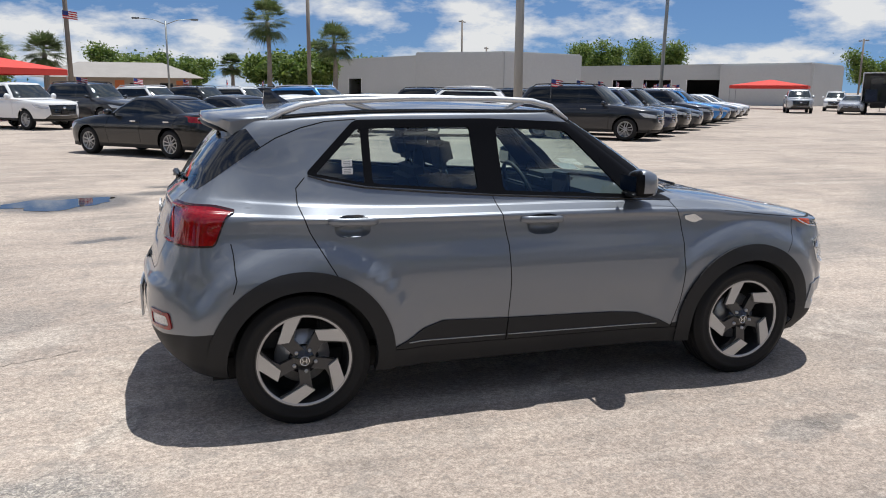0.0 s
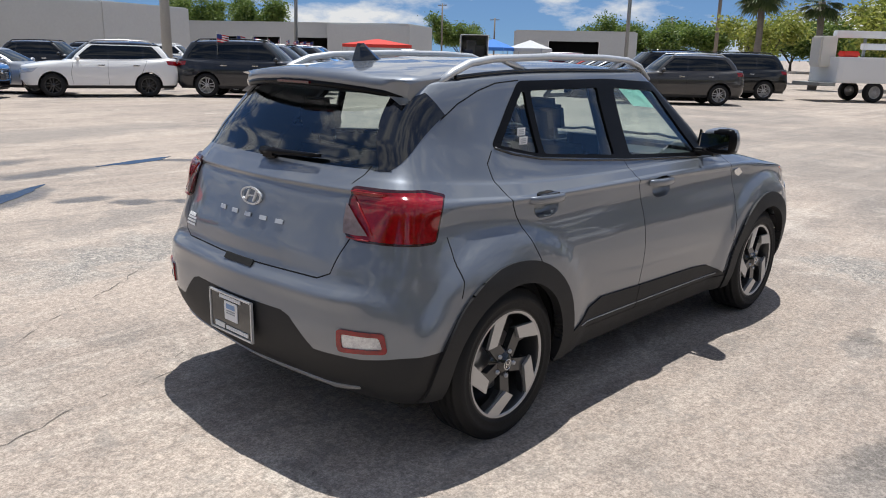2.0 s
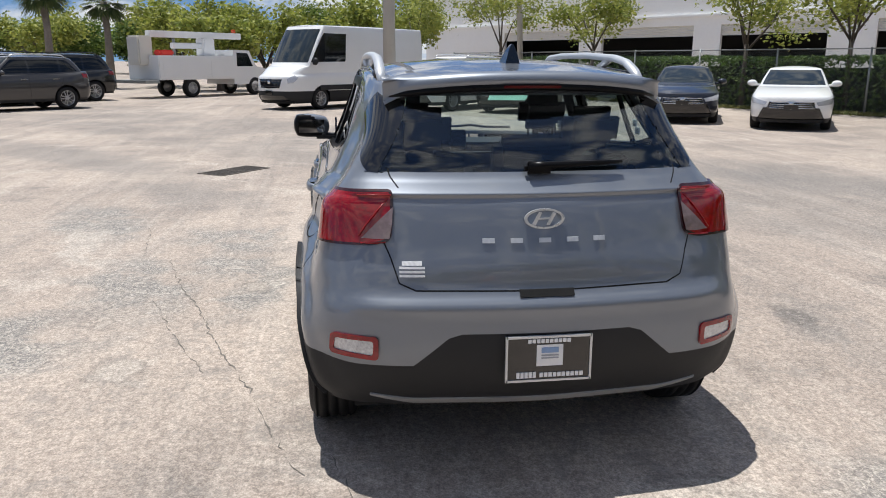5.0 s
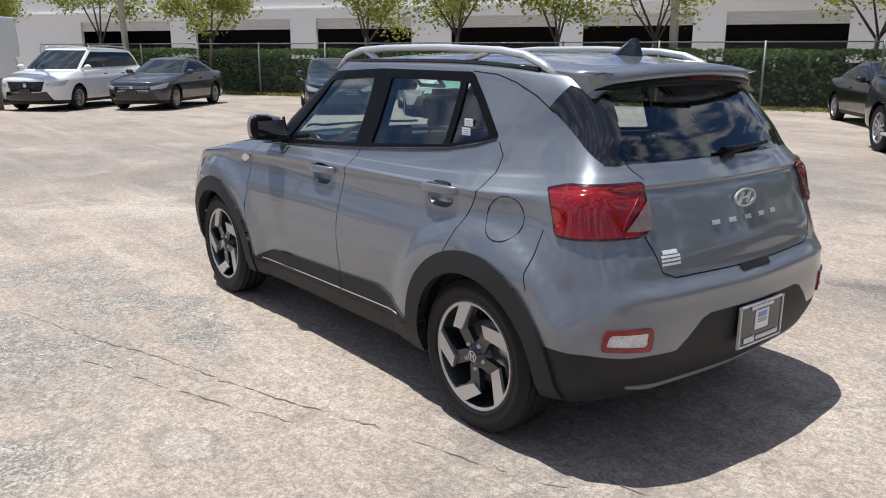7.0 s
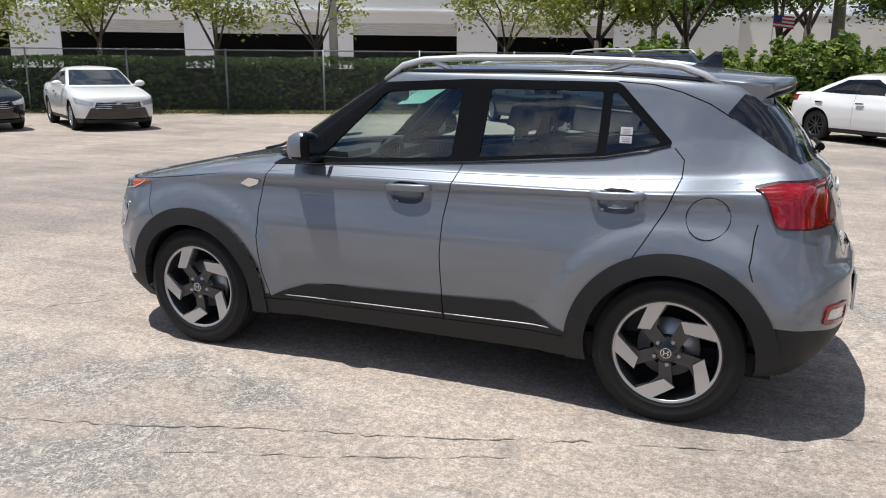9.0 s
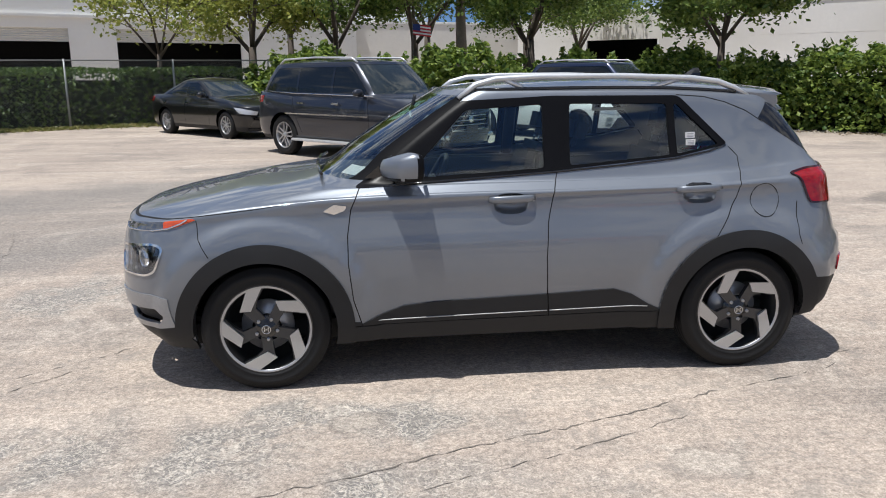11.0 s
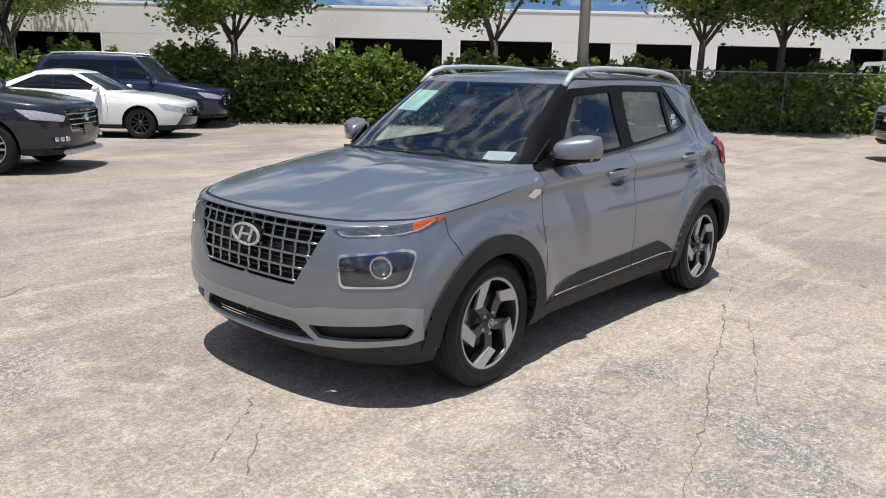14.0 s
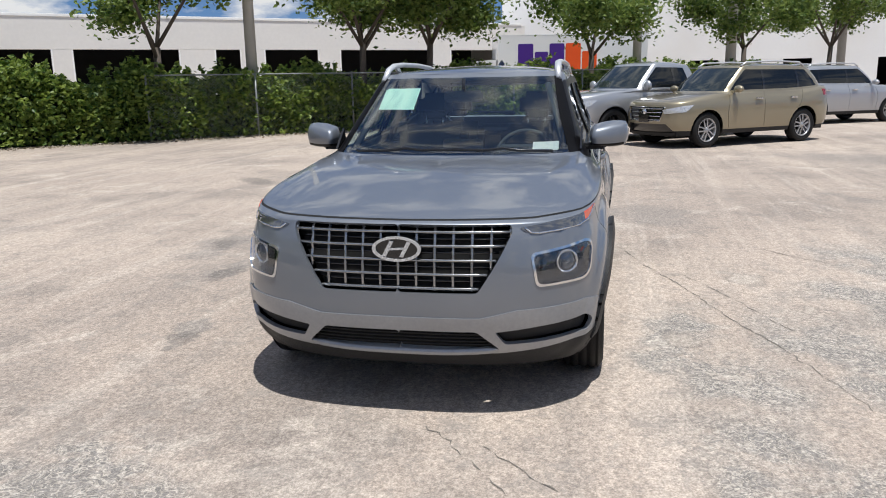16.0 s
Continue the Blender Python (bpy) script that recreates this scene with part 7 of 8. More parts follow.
def palm(at, height, crown, seed, label):
    rng = np.random.default_rng(seed)
    t = thing("palm_tree", pose(at[0], at[1], 0), label, "palm tree")
    part("trunk", tube(bmesh.new(), [(0, 0, 0), (0.1, 0, height * 0.5), (0, 0.05, height - crown * 0.5)], 0.2, 8, (1.3, 0.9, 1.0)), M["palm_bark"], t)
    bm = bmesh.new()
    c = Vector((0, 0.05, height - crown * 0.5))
    for i in range(84):
        a, el = rng.uniform(0, 2 * math.pi), rng.uniform(-0.9, 1.35)
        d = Vector((math.cos(a) * math.cos(el), math.sin(a) * math.cos(el), math.sin(el)))
        stem = c + d * crown * 0.27
        side = d.cross(Vector((0, 0, 1))).normalized()
        up = side.cross(d)
        bm.faces.new([bm.verts.new(p) for p in (c + side * 0.02, c - side * 0.02, stem - side * 0.015, stem + side * 0.015)])
        for k in range(13):
            f = (k - 6) / 6 * 1.5
            w = (d * math.cos(f) + side * math.sin(f)).normalized()
            ln = crown * 0.30 * (1 - 0.25 * abs(f)) * rng.uniform(0.85, 1.1)
            s2 = w.cross(up).normalized() * 0.05
            mid = stem + w * ln * 0.55
            tip = stem + w * ln - Vector((0, 0, ln * 0.22))
            bm.faces.new([bm.verts.new(p) for p in (stem, mid - s2, tip, mid + s2)])
    part("crown", bm, M["frond"], t)
    return t


def along(a, b):
    a, b = Vector(a), Vector(b)
    d = (b - a)
    return pose(a.x, a.y, 0, 0, 0, math.degrees(math.atan2(d.y, d.x))), d.length


def fence(a, b, height, label):
    """Chain-link between posts with a top rail, along a line."""
    m, n = along(a, b)
    f = thing("chain_link_fence", m, label, "fence")
    count = round(n / 3.05)
    for i in range(count + 1):
        x = n * i / count
        part("post", tube(bmesh.new(), [(x, 0, -0.1), (x, 0, height + 0.04)], 0.03, 8), M["galv"], f)
    part("top_rail", tube(bmesh.new(), [(0, 0, height), (n, 0, height)], 0.022, 6), M["galv"], f)
    step, w = 0.075, 0.0022
    vs, fs = [], []
    for x in np.arange(-height, n, step):
        for s in (1, -1):
            xa, xb = (x, x + height) if s > 0 else (x + height, x)
            za, zb = 0.02, height
            lo, hi = max(0, min(xa, xb)), min(n, max(xa, xb))
            if hi - lo < 0.05:
                continue
            z = lambda q: za + (q - xa) / (xb - xa) * (zb - za)  # noqa: E731
            k = len(vs)
            vs += [(lo, 0, z(lo) - w), (hi, 0, z(hi) - w), (hi, 0, z(hi) + w), (lo, 0, z(lo) + w)]
            vs += [(lo, -w, z(lo)), (hi, -w, z(hi)), (hi, w, z(hi)), (lo, w, z(lo))]
            fs += [(k, k + 1, k + 2, k + 3), (k + 4, k + 5, k + 6, k + 7)]
    ob = new("wire_mesh", mesh_from("wire_mesh", vs, fs, M["wire"], False))
    ob.parent = f
    tagged(ob, "woven diamond wire mesh", kind="stuff")
    return f


def hedge(a, b, depth, height, rough, count, size, material, label, name="hedge", shoots=0):
    """A row of leafy growth: leaves over a rough box, dense on its faces."""
    m, n = along(a, b)
    h = thing(name, m, label, "hedge")
    x = RNG.uniform(0, n, count)
    lump = np.array([noise.noise(Vector((q * 0.55, 0.3, 1.7))) + 0.6 * noise.noise(Vector((q * 1.7, 2.1, 0.2))) for q in x])
    top = height + rough * lump
    kind = RNG.uniform(size=count)
    y = np.where(kind < 0.55, RNG.normal(-depth / 2, 0.08 + rough * 0.25, count), RNG.uniform(-depth / 2, depth / 2, count))
    z = np.where(kind < 0.55, RNG.uniform(0.02, 1, count) * top, top - np.abs(RNG.normal(0, 0.10 + 0.3 * rough, count)))
    z = np.where(kind > 0.9, RNG.uniform(0.1, 1, count) * top, z)
    y = y + rough * np.array([0.5 * noise.noise(Vector((q * 0.8, p * 1.2, 5.0))) + 0.38 * noise.noise(Vector((q * 2.6, p * 3.0, 9.0))) for q, p in zip(x, z)])
    pts = [np.stack([x, y, np.maximum(z, 0.03)], 1)]
    # sprigs that stand out of the growth
    for _ in range(shoots):
        q, t0 = RNG.uniform(0, n), RNG.uniform(0.25, 1.0)
        tp = height + rough * (noise.noise(Vector((q * 0.55, 0.3, 1.7))) + 0.6 * noise.noise(Vector((q * 1.7, 2.1, 0.2))))
        high = t0 > 0.6
        p0 = np.array([q, RNG.uniform(-depth / 2, depth / 4) if high else -depth / 2, tp * (0.93 if high else t0)])
        d = np.array([RNG.normal(0, 0.3), RNG.normal(-0.1, 0.3) if high else -0.7, RNG.uniform(0.6, 1.3)])
        k = RNG.uniform(0, 1, 34)[:, None]
        pts.append(p0 + d * k * RNG.uniform(0.15, 0.5) + RNG.normal(0, 0.05, (34, 3)))
    ob = leaves("foliage", np.concatenate(pts), size, material, h)
    tagged(ob, kind="stuff")
    # plain core box, coloured near-black as the shade between the leaves
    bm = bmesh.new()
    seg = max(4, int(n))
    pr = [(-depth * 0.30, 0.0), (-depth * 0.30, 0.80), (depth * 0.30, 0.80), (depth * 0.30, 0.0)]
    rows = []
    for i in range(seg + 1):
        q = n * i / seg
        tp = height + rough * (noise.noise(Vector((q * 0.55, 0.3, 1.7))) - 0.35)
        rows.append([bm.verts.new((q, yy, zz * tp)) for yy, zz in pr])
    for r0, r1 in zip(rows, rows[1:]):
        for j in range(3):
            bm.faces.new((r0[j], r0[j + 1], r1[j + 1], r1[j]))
    part("shaded_core", bm, M["hedge_shade"], h)
    return h


# shade of the hedge's depth, painted as a near-black colour
M["hedge_shade"] = surf("hedge core, shade in the colour", (0.012, 0.018, 0.008), 0.95, var=0.5, scale=5)


def building(name, a, b, depth, height, bays, material, label, head=3.2, shutter=0.0, ledge=0.0, number=""):
    """A flat-roofed block whose front runs from a to b, with bays open through its wall: (from, to) along the front."""
    m, n = along(a, b)
    t = thing(name, m, label, "building")
    th = 0.3
    spans, last = [], 0.0
    for x0, x1 in bays:
        spans.append((last, x0))
        last = x1
    spans.append((last, n))
    for x0, x1 in spans:
        if x1 - x0 > 0.02:
            part("pier", boxed(x0, x1, 0, th, 0, head, 0.01), material, t)
    part("upper_wall", boxed(0, n, 0, th, head, height, 0.01), material, t)
    part("roof", boxed(-0.06, n + 0.06, -0.035, depth, height, height + 0.14, 0.02), M["wall_white"] if material != M["wall_grey"] else M["wall_grey"], t)
    if ledge:
        part("ledge", boxed(-0.1, n + 0.1, -0.16, 0.0, ledge, ledge + 0.16, 0.02), material, t)
    part("side_wall", boxed(-th, 0, 0, depth, 0, height, 0.01), material, t)
    part("side_wall", boxed(n, n + th, 0, depth, 0, height, 0.01), material, t)
    # room behind the bays, its shade painted on wall, floor and ceiling
    part("back_wall", boxed(0, n, min(6.0, depth - th), min(6.0, depth - th) + 0.2, 0, height), M["bay_shade"], t)
    part("bay_floor", boxed(0, n, th, min(6.0, depth), 0.0, 0.03), M["bay_shade"], t)
    part("bay_ceiling", boxed(0, n, th, min(6.0, depth), head + 0.3, head + 0.4), M["bay_shade"], t)
    for x0, x1 in bays:
        if shutter:
            rib = [(0.10 + 0.025 * (i % 2), head - shutter + shutter * i / 12) for i in range(13)]
            bm = prism(bmesh.new(), rib + [(0.18, head), (0.18, head - shutter)], x1 - x0, Matrix(((0, 0, 1, x0), (1, 0, 0, 0), (0, 1, 0, 0), (0, 0, 0, 1))))
            part("roller_door", bm, M["shutter"], t)
        for xx in (x0 + 0.04, x1 - 0.04):
            part("jamb", boxed(xx - 0.04, xx + 0.04, -0.01, 0.02, 0, head), M["wall_white"], t)
    return t


# fence and clipped hedge on one side of the lot
F0, F1 = (36.0, -5.5), (3.5, -21.75)
fence(F0, F1, 1.94, "grey galvanised chain-link fence in front of a clipped hedge")
off = Vector((0.48, -0.88)) * 0.95
hedge(Vector(F0) + off, Vector(F1) + off, 1.0, 1.74, 0.07, 26000, 0.075, M["leaf_dark"], "clipped dark green hedge behind the fence")
# overgrown hedge with fence in it on the other side
H0, H1 = (-7.6, -19.6), (-32.0, 8.0)
hedge(H0, H1, 1.7, 1.66, 0.50, 72000, 0.092, M["leaf_bush"], "overgrown bushy green hedge", shoots=1100)
hv = Vector((-0.66, 0.75))
hn = Vector((0.75, 0.66))
fence(Vector((-14.6, -11.2)) + hn * 0.75 - hv * 0.5, Vector((-14.6, -11.2)) + hn * 0.75 + hv * 20, 1.72, "chain-link fence overgrown by the hedge")

# long white workshops behind them
D0 = Vector((-3.55, 2.86)) + Vector((0.48, -0.88)) * 42.0
dd = Vector((0.88, 0.48))
bays = [(-11.5, -5.0), (-3.0, 2.6), (4.0, 9.7), (11.0, 17.2), (19.5, 26.0), (27.7, 35.1), (37.0, 45.0)]
building("workshop", D0 + dd * 55, D0 - dd * 18, 14, 7.5, [(55 - b, 55 - a) for a, b in bays[::-1]], M["wall_white"], "long white workshop with half-open roller doors", 3.65, 0.62, 4.12)
E0 = Vector((4.5, 2.0)) + Vector((-0.75, -0.66)) * 42.0
ee = Vector((-0.66, 0.75))
bays = [(-21.3, -16.6), (-4.5, 1.3), (2.1, 7.1), (8.8, 10.2), (11.4, 14.5), (15.7, 21.4), (22.8, 26.0)]
building("workshop", E0 - ee * 26, E0 + ee * 28, 14, 4.68, [(a + 26, b + 26) for a, b in bays], M["wall_beige"], "low off-white workshop with dark open bays", 3.2)
building("low_building", (2.5, -43.2), (-11.0, -46.0), 8, 4.3, [(6.0, 8.5)], M["wall_beige"], "low pale building behind the corner bushes", 2.6)

# ---- trees along the fence and the hedge ----
FL, FD = Vector((25.0, -11.0)), Vector((0.88, 0.48))
FB = Vector((0.48, -0.88)) * 0.38
for i, (k, h, s, leafy, dens) in enumerate([(8.6, 5.2, 1.9, "leaf_yellow", 0.45), (2.8, 5.0, 2.0, "leaf_yellow", 0.5), (-4.3, 5.0, 1.9, "leaf_yellow", 0.5), (-7.9, 5.2, 2.2, "leaf_yellow", 0.6), (-11.45, 5.0, 2.0, "leaf_yellow", 0.55), (-14.6, 5.0, 2.0, "leaf_yellow", 0.12), (-20.8, 5.0, 2.3, "leaf_yellow", 0.6), (16.0, 5.4, 2.2, "leaf_yellow", 0.6), (24.0, 5.4, 2.2, "leaf", 0.6)]):
    p = FL + FD * k + FB
    tree(p, h, s, 30 + i, "slim young street tree with sparse yellow-green leaves", leafy, dens, 0.085, 0.092, 0.43)
HL, HV = Vector((-9.4, -17.0)), Vector((-0.66, 0.75))
for i, (k, h, s, dens) in enumerate([(0.2, 5.6, 2.6, 1.5), (7.7, 5.6, 2.5, 1.4), (13.8, 6.0, 2.7, 1.9), (16.1, 6.2, 2.8, 1.9), (22.9, 5.6, 2.5, 1.4), (31.0, 5.8, 2.4, 1.3), (36.5, 6.0, 2.4, 1.3)]):
    tree(HL + HV * k, h, s, 60 + i, "leafy green tree growing out of the hedge", "leaf", dens * 1.35, 0.12, 0.100, 0.44)
for i, (at, h, s, lf, dn) in enumerate([((4.2, -23.4), 6.0, 2.6, "leaf_yellow", 1.5), ((1.4, -24.2), 6.4, 2.8, "leaf", 1.7), ((-1.6, -25.6), 6.5, 3.0, "leaf", 1.8), ((-5.4, -22.4), 6.6, 2.7, "leaf", 1.9), ((-2.5, -31.0), 8.0, 4.0, "leaf", 1.8), ((3.5, -32.0), 8.0, 4.0, "leaf", 1.8), ((-7.5, -33.0), 7.0, 3.6, "leaf", 2.0), ((-11.5, -38.0), 7.0, 3.6, "leaf", 2.0)]):
    tree(at, h, s, 90 + i, "dense green tree at the lot's corner", lf, dn, 0.16, 0.10, 0.40)
palm((-3.4, -25.5), 7.5, 2.6, 5, "palm tree with a rough trunk at the corner")
hedge((4.0, -21.8), (-8.4, -20.4), 2.0, 1.7, 0.8, 12000, 0.12, M["leaf_bush"], "tall dark bushes at the lot's corner", "bushes", shoots=250)
# poles
def pole(at, height, r, material, label, name="utility_pole", arms=0, lean=0.0, turn=0.0, lamp_arm=0.0):
    t = thing(name, pose(at[0], at[1], 0, lean, 0, turn), label, "pole")
    part("shaft", tube(bmesh.new(), [(0, 0, -0.1), (0, 0, height)], r, 10, (1.0, 0.78)), material, t)
    for i in range(arms):
        z = height - 0.3 - 0.9 * i
        part("crossarm", boxed(-0.9, 0.9, -0.05, 0.05, z - 0.06, z + 0.06, 0.01), material, t)
        for x in (-0.8, -0.4, 0.4, 0.8):
            part("insulator", tube(bmesh.new(), [(x, 0, z + 0.06), (x, 0, z + 0.2)], 0.04, 6), M["galv"], t)
    if lamp_arm:
        for s in ((1, -1) if lamp_arm > 1.9 else (1,)):
            part("lamp_arm", tube(bmesh.new(), [(0, 0, height - 0.3), (s * lamp_arm * 0.5, 0, height + 0.1), (s * lamp_arm, 0, height + 0.15)], 0.035, 6), M["galv"], t)
            part("lamp_head", boxed(min(s * lamp_arm, s * (lamp_arm + 0.6)), max(s * lamp_arm, s * (lamp_arm + 0.6)), -0.12, 0.12, height + 0.08, height + 0.22, 0.03), M["galv"], t)
    return t


for k, r in ((-15.25, 0.15), (7.1, 0.14)):
    pole(FL + FD * k + FB, 9, r, M["concrete_pole"], "weathered concrete pole by the fence", lean=-2)
for k, r in ((10.35, 0.17), (25.1, 0.17), (30.2, 0.22), (37.4, 0.2)):
    pole(HL + HV * k, 9, r, M["concrete_pole"], "concrete pole standing in the hedge")
pole((21.6, -1.15), 10, 0.21, M["concrete_pole"], "thick concrete lamp pole between parked cars", "lamp_pole", lamp_arm=1.2)
pole((10.9, 25.4), 10, 0.19, M["concrete_pole"], "thick concrete lamp pole among parked cars", "lamp_pole", lamp_arm=1.2)
pole((24.0, 35.5), 12, 0.11, M["galv"], "slender lamp pole among parked cars", "lamp_pole", lean=2)
pole((-10.7, 64.0), 14, 0.2, M["wood_pole"], "tall timber utility pole with one crossarm", arms=1)
pole((6.8, 56.0), 10.5, 0.16, M["wood_pole"], "timber utility pole with crossarms", arms=3, turn=40)
pole((-3.5, 66.0), 7.0, 0.09, M["galv"], "slender grey street lamp with two arms", "street_lamp", lamp_arm=2.0, turn=180)
for at, h in (((38, 112), 12), ((48, 128), 9), ((62, 120), 8), ((95, 92), 9.5), ((104, 88), 7.5), ((118, 62), 8)):
    pole(at, h, 0.16, M["wood_pole"], "distant timber utility pole", arms=1, turn=at[0])
pole((41, 24), 9.5, 0.13, M["galv"], "tall grey double-armed street lamp", "street_lamp", lamp_arm=2.0, turn=-45)
pole((60, 27), 14, 0.16, M["wood_pole"], "tall timber pole behind the lot")

# ---- palms and far greenery ----
palm((5.0, 69.0), 9.7, 4.6, 1, "tall fan palm beside the street")
palm((10.6, 67.0), 7.6, 4.2, 2, "fan palm beside the street")
for i, (at, h, c) in enumerate([((-16, 62), 6.2, 4.0), ((-20, 60), 6.0, 4.2), ((-12.5, 64), 6.0, 3.6), ((2.5, 85), 5.5, 3.0), ((15, 105), 8.5, 4.0), ((40.5, 15.5), 6.4, 2.9), ((42.5, 13.0), 6.0, 2.6)]):
    palm(at, h, c, 10 + i, "fan palm in the distance")
far = [((-9, 112), 6.4, 5.0), ((-3, 114), 5.8, 4), ((7, 78), 5.5, 3.5), ((9, 72), 4.5, 2.6), ((64, 117), 9.6, 5), ((72, 112), 10.0, 5), ((108, 100), 6.5, 5), ((120, 76), 6.5, 6), ((113, 62), 6.0, 5), ((104, 50), 5.8, 5), ((112, 40), 6, 5), ((100, 32), 5.6, 5), ((96, 22), 5.6, 5), ((52, 20), 4.6, 3.0), ((46, 9.5), 5.4, 3.2), ((48, 5.0), 5.6, 3.4), ((45, 0.5), 5.4, 3.2), ((44, -3.5), 5.4, 3.0), ((38.5, 6.5), 4.4, 2.4), ((22, 112), 6, 4), ((-26, 100), 5.5, 5), ((-34, 90), 5.5, 5)]
for i, (at, h, s) in enumerate(far):
    near = at[0] < 56 and at[1] < 40
    tree(at, h, s, 200 + i, "broad green tree behind the lot" if not near else "yellow-green tree behind the service truck", "leaf_yellow" if near else "leaf", 2.6 if not near else 0.9, 0.2, 0.24 if not near else 0.16, 0.22)

# ---- far buildings ----
building("low_building", (18.3, 108), (30.2, 75.5), 12, 5.55, [(2.5, 6.0)], M["wall_grey"], "pale grey flat-roofed building with dark windows", 3.0)
building("low_building", (30.4, 75.5), (36.8, 84.5), 10, 5.5, [], M["wall_grey"], "pale grey flank of a flat-roofed building", 3.0)
building("long_building", (45, 103), (65.3, 69.4), 12, 4.75, [(3, 8), (14, 17), (18.5, 22.5), (24.5, 33.5)], M["wall_grey"], "long pale grey showroom with dark openings", 3.0)
building("long_building", (65.5, 69.5), (78, 80), 10, 4.6, [], M["wall_grey"], "plain grey end of the long showroom", 3.0)
building("low_building", (85, 68), (94, 54.5), 10, 4.7, [(4.5, 11.5)], M["wall_grey"], "grey building with one wide opening", 3.4)
building("white_building", (-48.5, -6), (-56, 50), 14, 9.5, [(12, 14), (18, 20), (24, 26), (30, 32), (36, 38), (42, 44)], M["wall_white"], "tall white warehouse with small windows", 2.4)
t = thing("house", pose(-9.5, 97, 0), "low brown house with a grey hip roof", "house")
part("wall", boxed(-7.8, 7.8, -4, 4, 0, 2.75, 0.02), M["house_wall"] if "house_wall" in M else surf("tan house wall", (0.36, 0.30, 0.24), 0.85), t)
bm = bmesh.new()
v = [bm.verts.new(p) for p in ((-9.2, -5.2, 2.7), (9.2, -5.2, 2.7), (9.2, 5.2, 2.7), (-9.2, 5.2, 2.7), (-4.6, 0, 4.5), (4.6, 0, 4.5))]
for f in ((0, 1, 5, 4), (1, 2, 5), (2, 3, 4, 5), (3, 0, 4), (3, 2, 1, 0)):
    bm.faces.new([v[i] for i in f])
part("roof", bm, M["roof_grey"], t)
for x in (-5.5, -2.0, 1.8, 5.0):
    part("window", boxed(x - 0.7, x + 0.7, -4.03, -3.98, 0.9, 2.1), M["dark_glass"], t)
for x in (0.0, 6.6):
    part("wall_panel", boxed(x - 0.5, x + 0.5, -4.04, -3.99, 0.2, 2.4), surf("orange panel", (0.55, 0.16, 0.05), 0.7), t)

# ---- awning, tents ----
M["red_cloth"] = surf("red awning cloth", (0.62, 0.05, 0.035), 0.8, var=0.06)
M["blue_cloth"] = surf("blue tent cloth", (0.05, 0.20, 0.62), 0.8, var=0.06)
M["grey_cloth"] = surf("pale grey tent cloth", (0.55, 0.56, 0.56), 0.8, var=0.06)


def canopy(at, w, d, h, rise, material, label, turn=0.0, name="canopy_tent"):
    t = thing(name, pose(at[0], at[1], 0, 0, 0, turn), label, "tent")
    bm = bmesh.new()
    c = [bm.verts.new((x * w / 2, y * d / 2, h)) for x, y in ((-1, -1), (1, -1), (1, 1), (-1, 1))]
    lo = [bm.verts.new((x * w / 2, y * d / 2, h - 0.3)) for x, y in ((-1, -1), (1, -1), (1, 1), (-1, 1))]
    top = [bm.verts.new((-w * 0.25 if w > d * 1.6 else 0.0, 0, h + rise)), bm.verts.new((w * 0.25 if w > d * 1.6 else 0.01, 0, h + rise))]
    for f in ((c[0], c[1], top[1], top[0]), (c[1], c[2], top[1]), (c[2], c[3], top[0], top[1]), (c[3], c[0], top[0])):
        bm.faces.new(f)
    for i in range(4):
        bm.faces.new((lo[i], lo[(i + 1) % 4], c[(i + 1) % 4], c[i]))
    part("cloth", bm, material, t)
    for x in (-1, 1):
        for y in (-1, 1):
            part("leg", tube(bmesh.new(), [(x * (w / 2 - 0.05), y * (d / 2 - 0.05), 0), (x * (w / 2 - 0.05), y * (d / 2 - 0.05), h)], 0.03, 6), M["galv"], t)
    return t


canopy((50.9, 58.6), 6.8, 4.4, 2.2, 0.55, M["red_cloth"], "red awning before the showroom", -45, "awning")
canopy((-12.8, 40.5), 8.0, 6.0, 2.5, 0.9, M["red_cloth"], "red canopy at the lot's edge", -30, "awning")
canopy((57.0, 48.5), 3.4, 3.4, 2.15, 0.8, M["blue_cloth"], "blue pop-up canopy tent", 20)
canopy((61.0, 47.0), 3.6, 3.6, 2.15, 0.8, M["grey_cloth"], "pale grey pop-up canopy tent", 20)

# ---- working trucks ----
def truck_wheels(t, spots, r):
    for x, y in spots:
        wk = (r, "silver", 1 if y > 0 else -1)
        if wk not in WHEELS:
            WHEELS[wk] = wheel(t, x, y, r, "silver", 0.26, r * 0.6, 28, wk[2])
        else:
            w2 = copy_thing(WHEELS[wk], pose(x, y, r))
            w2.parent = t


